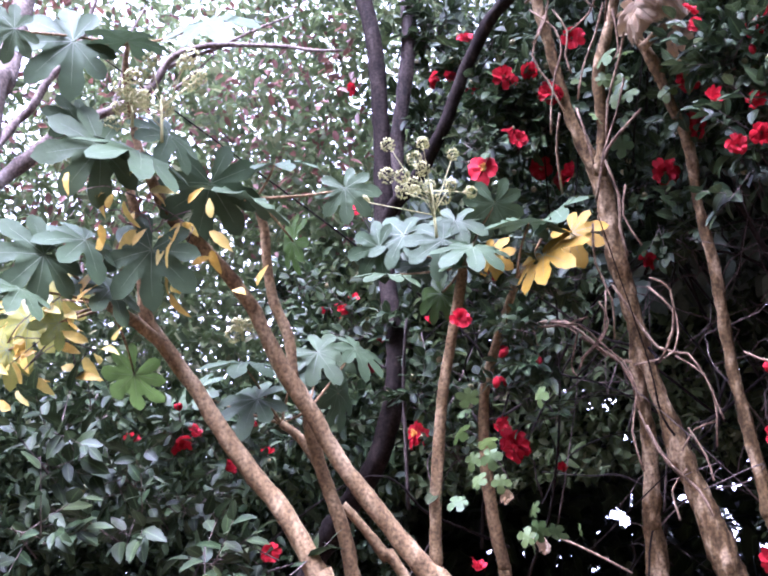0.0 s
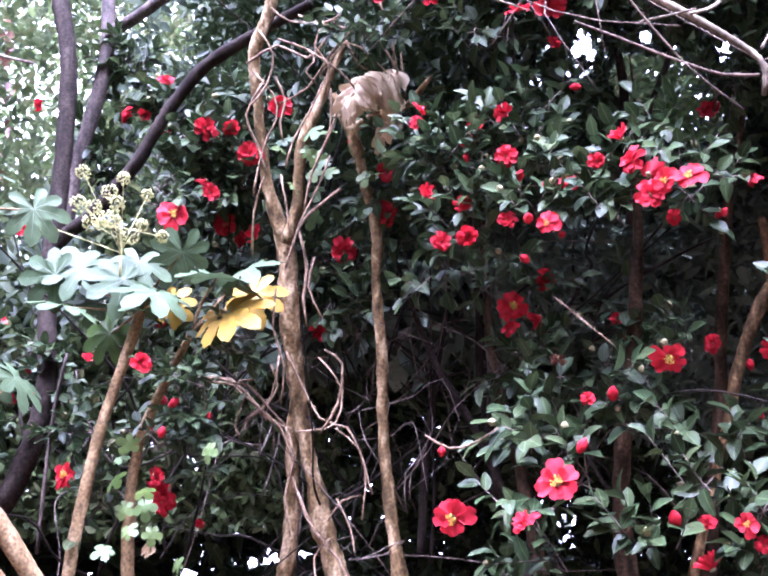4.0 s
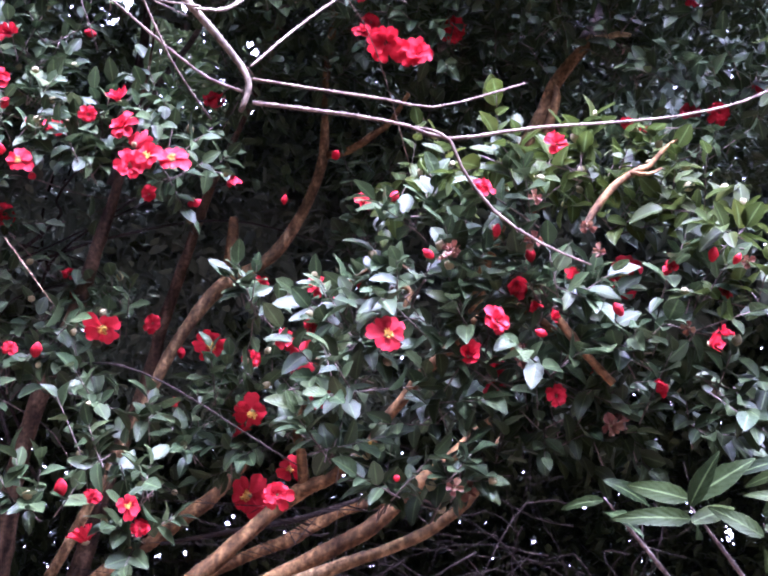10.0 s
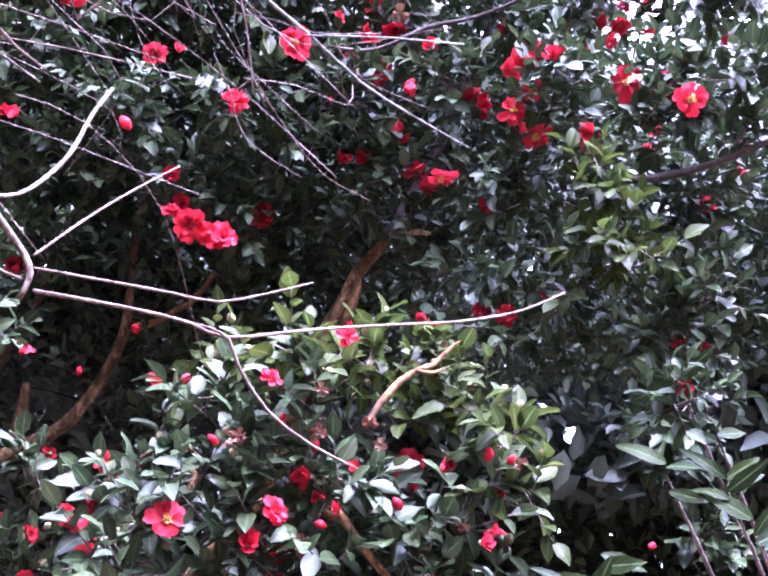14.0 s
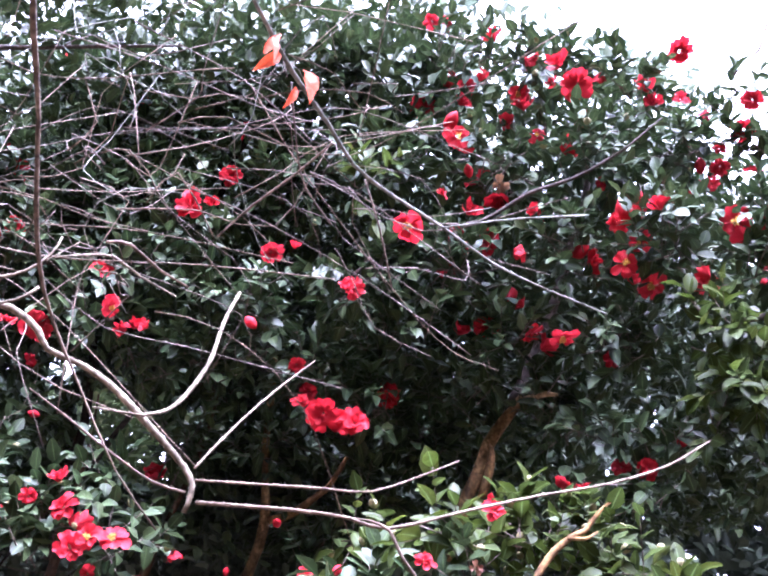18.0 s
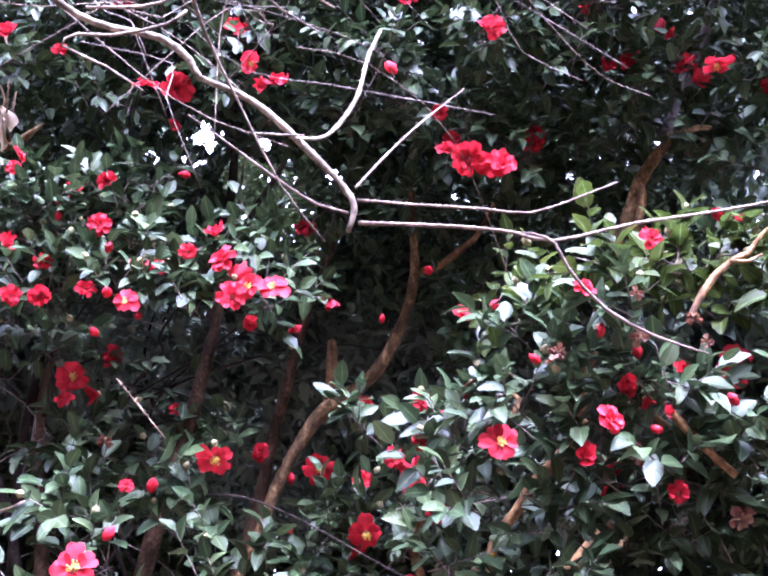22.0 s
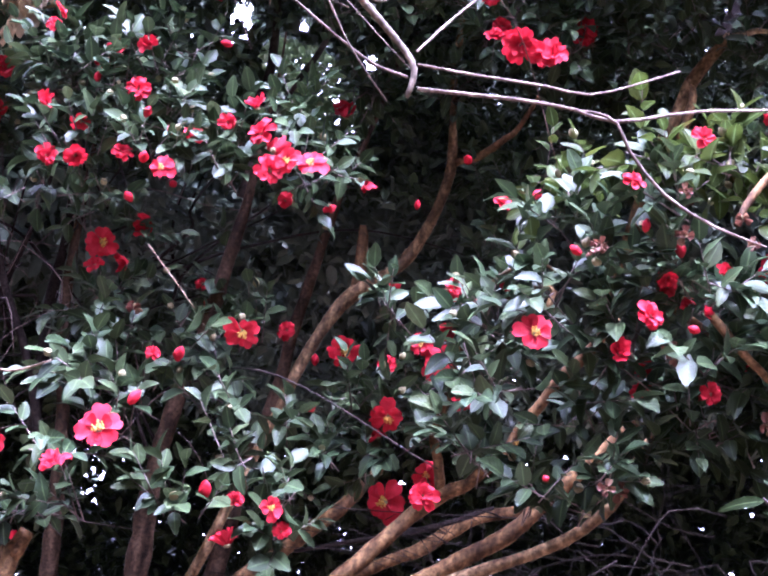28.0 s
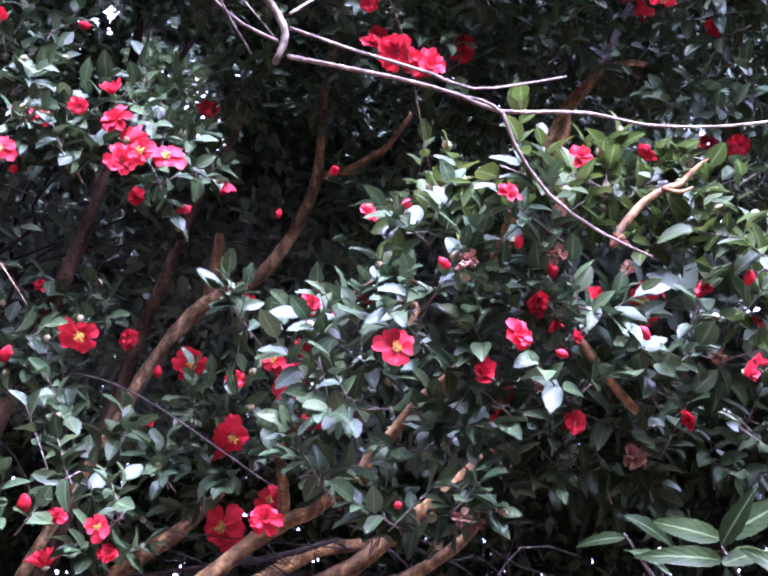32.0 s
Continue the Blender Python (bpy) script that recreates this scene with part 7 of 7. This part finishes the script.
twig_tangle(bare_tree, "twig", (-0.39, 1.10, 2.60), (0.25, 0.2, 0.12), 8, 0.16, (0.4, 0.1, -0.2), 0.0009, TWIG_DARK, knit)
# brown twigs in BARK_DARK below: the hollow's shade taken as colour
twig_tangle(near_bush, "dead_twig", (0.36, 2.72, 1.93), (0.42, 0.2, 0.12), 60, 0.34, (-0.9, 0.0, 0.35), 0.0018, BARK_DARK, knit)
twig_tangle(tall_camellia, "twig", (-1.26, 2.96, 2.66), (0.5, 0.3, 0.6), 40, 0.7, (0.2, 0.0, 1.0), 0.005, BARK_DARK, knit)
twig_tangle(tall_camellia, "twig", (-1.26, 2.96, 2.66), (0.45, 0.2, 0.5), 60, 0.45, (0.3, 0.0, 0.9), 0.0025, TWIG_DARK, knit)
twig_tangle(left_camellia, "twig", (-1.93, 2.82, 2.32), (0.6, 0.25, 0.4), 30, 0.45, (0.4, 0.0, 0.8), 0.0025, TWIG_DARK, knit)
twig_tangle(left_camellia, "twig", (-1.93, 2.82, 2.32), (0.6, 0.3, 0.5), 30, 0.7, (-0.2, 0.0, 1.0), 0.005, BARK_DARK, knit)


# ---- the thicket behind ----
HOLES = [(-13.4, 33.0, 0.32), (-13.1, 32.5, 0.15), (-14.0, 32.7, 0.15), (-12.6, 33.1, 0.12), (-13.6, 33.6, 0.14), (-13.2, 31.9, 0.08), (-12.3, 32.3, 0.08), (-10.0, 32.8, 0.3), (-6.0, 31.3, 0.4), (20.7, 23.0, 0.35), (22.0, 21.6, 0.35)]
# small gaps that let the sky glint through, in loose clusters
glint = np.random.default_rng(31)
for ga, ge, sa, se, many in ((17, 28, 5, 2.5, 16), (20, 23.5, 2.4, 2.6, 22), (8, 30, 6, 3, 10), (-5, 31, 5, 2, 6), (-35.5, 8.5, 2.2, 2.2, 15), (-33, 8, 4, 3.5, 9), (-38, 14, 2, 2.5, 6), (-12, 18, 10, 8, 10), (12, 43, 18, 5, 70), (26, 41, 7, 5, 30), (-20, 40, 12, 6, 16), (-30, 18, 6, 6, 6)):
    for _ in range(many):
        ca, ce = glint.normal(ga, sa), glint.normal(ge, se)
        for _ in range(glint.integers(2, 8)):
            HOLES.append((ca + glint.normal() * 0.85, ce + glint.normal() * 0.75, glint.uniform(0.0, 0.09) if ce > 26.5 else glint.uniform(-0.06, 0.03)))


def thicket(name, label, category, az, el, far, count, length, material, top, clear, fade=16, seed=3, lean=0.0, veer=0.0, holes=()):
    """A bank of leaves seen from the path: az, el in degrees and far in metres from the path's middle. top(az): where it ends; clear: share of gaps; lean: how far the foot of the bank draws back for each degree below its overhang; veer: the same for each degree past the dead trunks."""
    r = np.random.default_rng(seed)
    a, e, d = r.uniform(*az, count), r.uniform(*el, count), r.uniform(*far, count)
    d = d + lean * np.clip(21 - e, 0, 30) + veer * np.clip(-24 - a, 0, 16)
    ra, re = np.radians(a), np.radians(e)
    pos = np.stack([d * np.sin(ra) * np.cos(re), d * np.cos(ra) * np.cos(re), 1.55 + d * np.sin(re)], 1)
    gaps = np.array([noise.noise(Vector(p) * 1.7) + 0.5 * noise.noise(Vector(p) * 4.1) for p in pos])
    limit = np.array([top(x) for x in a])
    keep = (e < limit + 5 * gaps) & (gaps > clear + np.clip((e - limit + fade) / 26, 0, 1)) & (pos[:, 2] > 0.05)
    pos = pos[keep]
    k = len(pos)
    nrm = np.array((0, -0.35, 0.8)) + r.normal(size=(k, 3)) * 0.5
    dirs = r.normal(size=(k, 3)) + np.array((0, -0.3, -0.3))
    dirs /= np.linalg.norm(dirs, axis=1)[:, None]
    lens = length * r.uniform(0.7, 1.3, k)
    free = np.ones(k, bool)
    for share in (0.1, 0.5, 0.9):
        q = pos + dirs * (lens * share)[:, None] - np.array((0, 0, 1.58))
        qd = np.linalg.norm(q, axis=1)
        qa, qe = np.degrees(np.arctan2(q[:, 0], q[:, 1])), np.degrees(np.arcsin(q[:, 2] / qd))
        room = np.degrees(0.1 * lens / qd) * (1 + 0.4 * (lens > 0.09))
        ca = np.cos(np.radians(qe))
        for ha, he, hr in (*HOLES, *holes):
            free &= ((qa - ha) * ca) ** 2 + (qe - he) ** 2 > np.maximum(hr + room, 0) ** 2
    me = many_leaves(name, FAR_SHAPES, pos[free], dirs[free], nrm[free], lens[free], material)
    return tagged(new(name, me), label, category, kind="stuff")


def right_top(a):
    return 51.5 - max(0, a - 9) * 0.42 - max(0, -a - 28) * 1.6


CLEARING = [(-9.6, 30.0, 1.8), (-8.0, 28.9, 1.5), (-11.0, 31.0, 1.1), (-6.4, 28.3, 0.8)]
thicket("clearing_leaves", "light green leaves that catch the sky in a small clearing", "foliage", (-14, -4), (25.5, 34), (5.6, 7.5), 4600, 0.075, LEAF_WOOD, right_top, -0.45, seed=17)
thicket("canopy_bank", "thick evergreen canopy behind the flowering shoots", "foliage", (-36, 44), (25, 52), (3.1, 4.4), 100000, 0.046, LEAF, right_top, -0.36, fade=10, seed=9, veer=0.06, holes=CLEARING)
# camellia leaves in the paler LEAF_FAR, which brightens this dim depth
thicket("inner_camellias", "camellia leaves deep among the trunks, in a paler leaf colour that lifts them", "foliage", (-21, 13), (14, 34), (3.15, 4.8), 30000, 0.05, LEAF_FAR, right_top, 0.04, fade=8, seed=14, holes=CLEARING)
# opaque bank of big leaves, added to cut the light into the hollow
thicket("overhang", "dense leaf bank added to shade the hollow below it", "foliage", (-33, 52), (19, 30), (4.7, 6.8), 26000, 0.14, LEAF_FAR, right_top, -0.9, fade=0, seed=19, holes=CLEARING)
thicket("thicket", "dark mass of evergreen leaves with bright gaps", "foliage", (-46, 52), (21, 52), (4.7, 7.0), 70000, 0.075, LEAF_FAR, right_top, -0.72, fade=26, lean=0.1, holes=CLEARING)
# lower half of the thicket: darker LEAF colour stands in for the hollow's shade
thicket("hollow_shade_leaves", "low evergreen leaves, coloured darker for the shade of the hollow", "foliage", (-29, 52), (-24, 22), (4.7, 7.0), 90000, 0.075, LEAF, right_top, -0.72, fade=26, seed=23, lean=0.1)
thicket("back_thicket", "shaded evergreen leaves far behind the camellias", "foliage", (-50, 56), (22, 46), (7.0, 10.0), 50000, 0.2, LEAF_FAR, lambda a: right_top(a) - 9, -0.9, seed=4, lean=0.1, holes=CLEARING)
# the same shade by colour, at the back of the hollow
thicket("back_shade_leaves", "far evergreen leaves in a shade-dark green that close the hollow", "foliage", (-50, 56), (-14, 23), (7.0, 10.0), 82000, 0.2, LEAF, lambda a: 40, -0.95, seed=24, lean=0.1)
thicket("far_trees", "light green trees with bright sky showing between leaves", "foliage", (-85, -29), (11, 50), (6.0, 11.0), 225000, 0.07, LEAF_WOOD, lambda a: 38 + max(0, a + 62) * 0.42, -0.5, fade=22, seed=5)
# shade under the trees is put into these banks by the darker LEAF
thicket("low_thicket", "low bushes behind the fatsia, their shade put into the leaf colour", "foliage", (-90, -46), (-22, 17), (5.2, 8.4), 140000, 0.07, LEAF, lambda a: 20, -0.9, fade=6, seed=8, lean=0.05)
thicket("far_hedge", "hedge in shade-dark leaf colour that closes the view below the light trees", "foliage", (-92, -33), (-14, 13), (8.8, 11.0), 40000, 0.2, LEAF, lambda a: 13, -0.95, fade=3, seed=18)
thicket("rust_trees", "rust-brown autumn leaves high among the trees", "foliage", (-72, -46), (23, 44), (5.4, 8.4), 9500, 0.055, LEAF_RUST, lambda a: 46, 0.08, fade=10, seed=6)
# unseen leaves added overhead to keep sky light off the thicket
r = np.random.default_rng(15)
a, d = np.radians(r.uniform(-75, 14, 9000)), np.sqrt(r.uniform(3.9 ** 2, 8.0 ** 2, 9000))
x, y, z = d * np.sin(a), d * np.cos(a), 1.7 + 1.36 * d + r.uniform(0, 0.7, 9000)
pos = np.stack([x, y, z], 1)[((d < 5.4) | (a > -0.45)) & ((d < 5.0) | (np.abs(np.degrees(a) + 10) > 6))]
k = len(pos)
me = many_leaves("overhead_shade_leaves", FAR_SHAPES, pos, r.normal(size=(k, 3)), np.array((0, 0, 1.0)) + r.normal(size=(k, 3)) * 0.4, 0.17 * r.uniform(0.7, 1.3, k), LEAF_FAR)
tagged(new("overhead_shade_leaves", me), "unseen leaf layer added overhead to shade the thicket", "foliage", kind="stuff")
# unseen ring of leaves behind the camera, added to block the low sky
a, e, d = np.radians(r.uniform(62, 286, 56000)), np.radians(r.uniform(-9, 45, 56000)), r.uniform(8.5, 11.0, 56000)
pos = np.stack([d * np.sin(a) * np.cos(e), d * np.cos(a) * np.cos(e), np.maximum(0.1, 1.55 + d * np.sin(e))], 1)
me = many_leaves("unseen_leaf_ring", FAR_SHAPES, pos, r.normal(size=(56000, 3)), r.normal(size=(56000, 3)) - pos * 0.06, 0.55 * r.uniform(0.7, 1.3, 56000), LEAF_FAR)
tagged(new("unseen_leaf_ring", me), "unseen leaf bank added behind the camera to block low sky light", "foliage", kind="stuff")
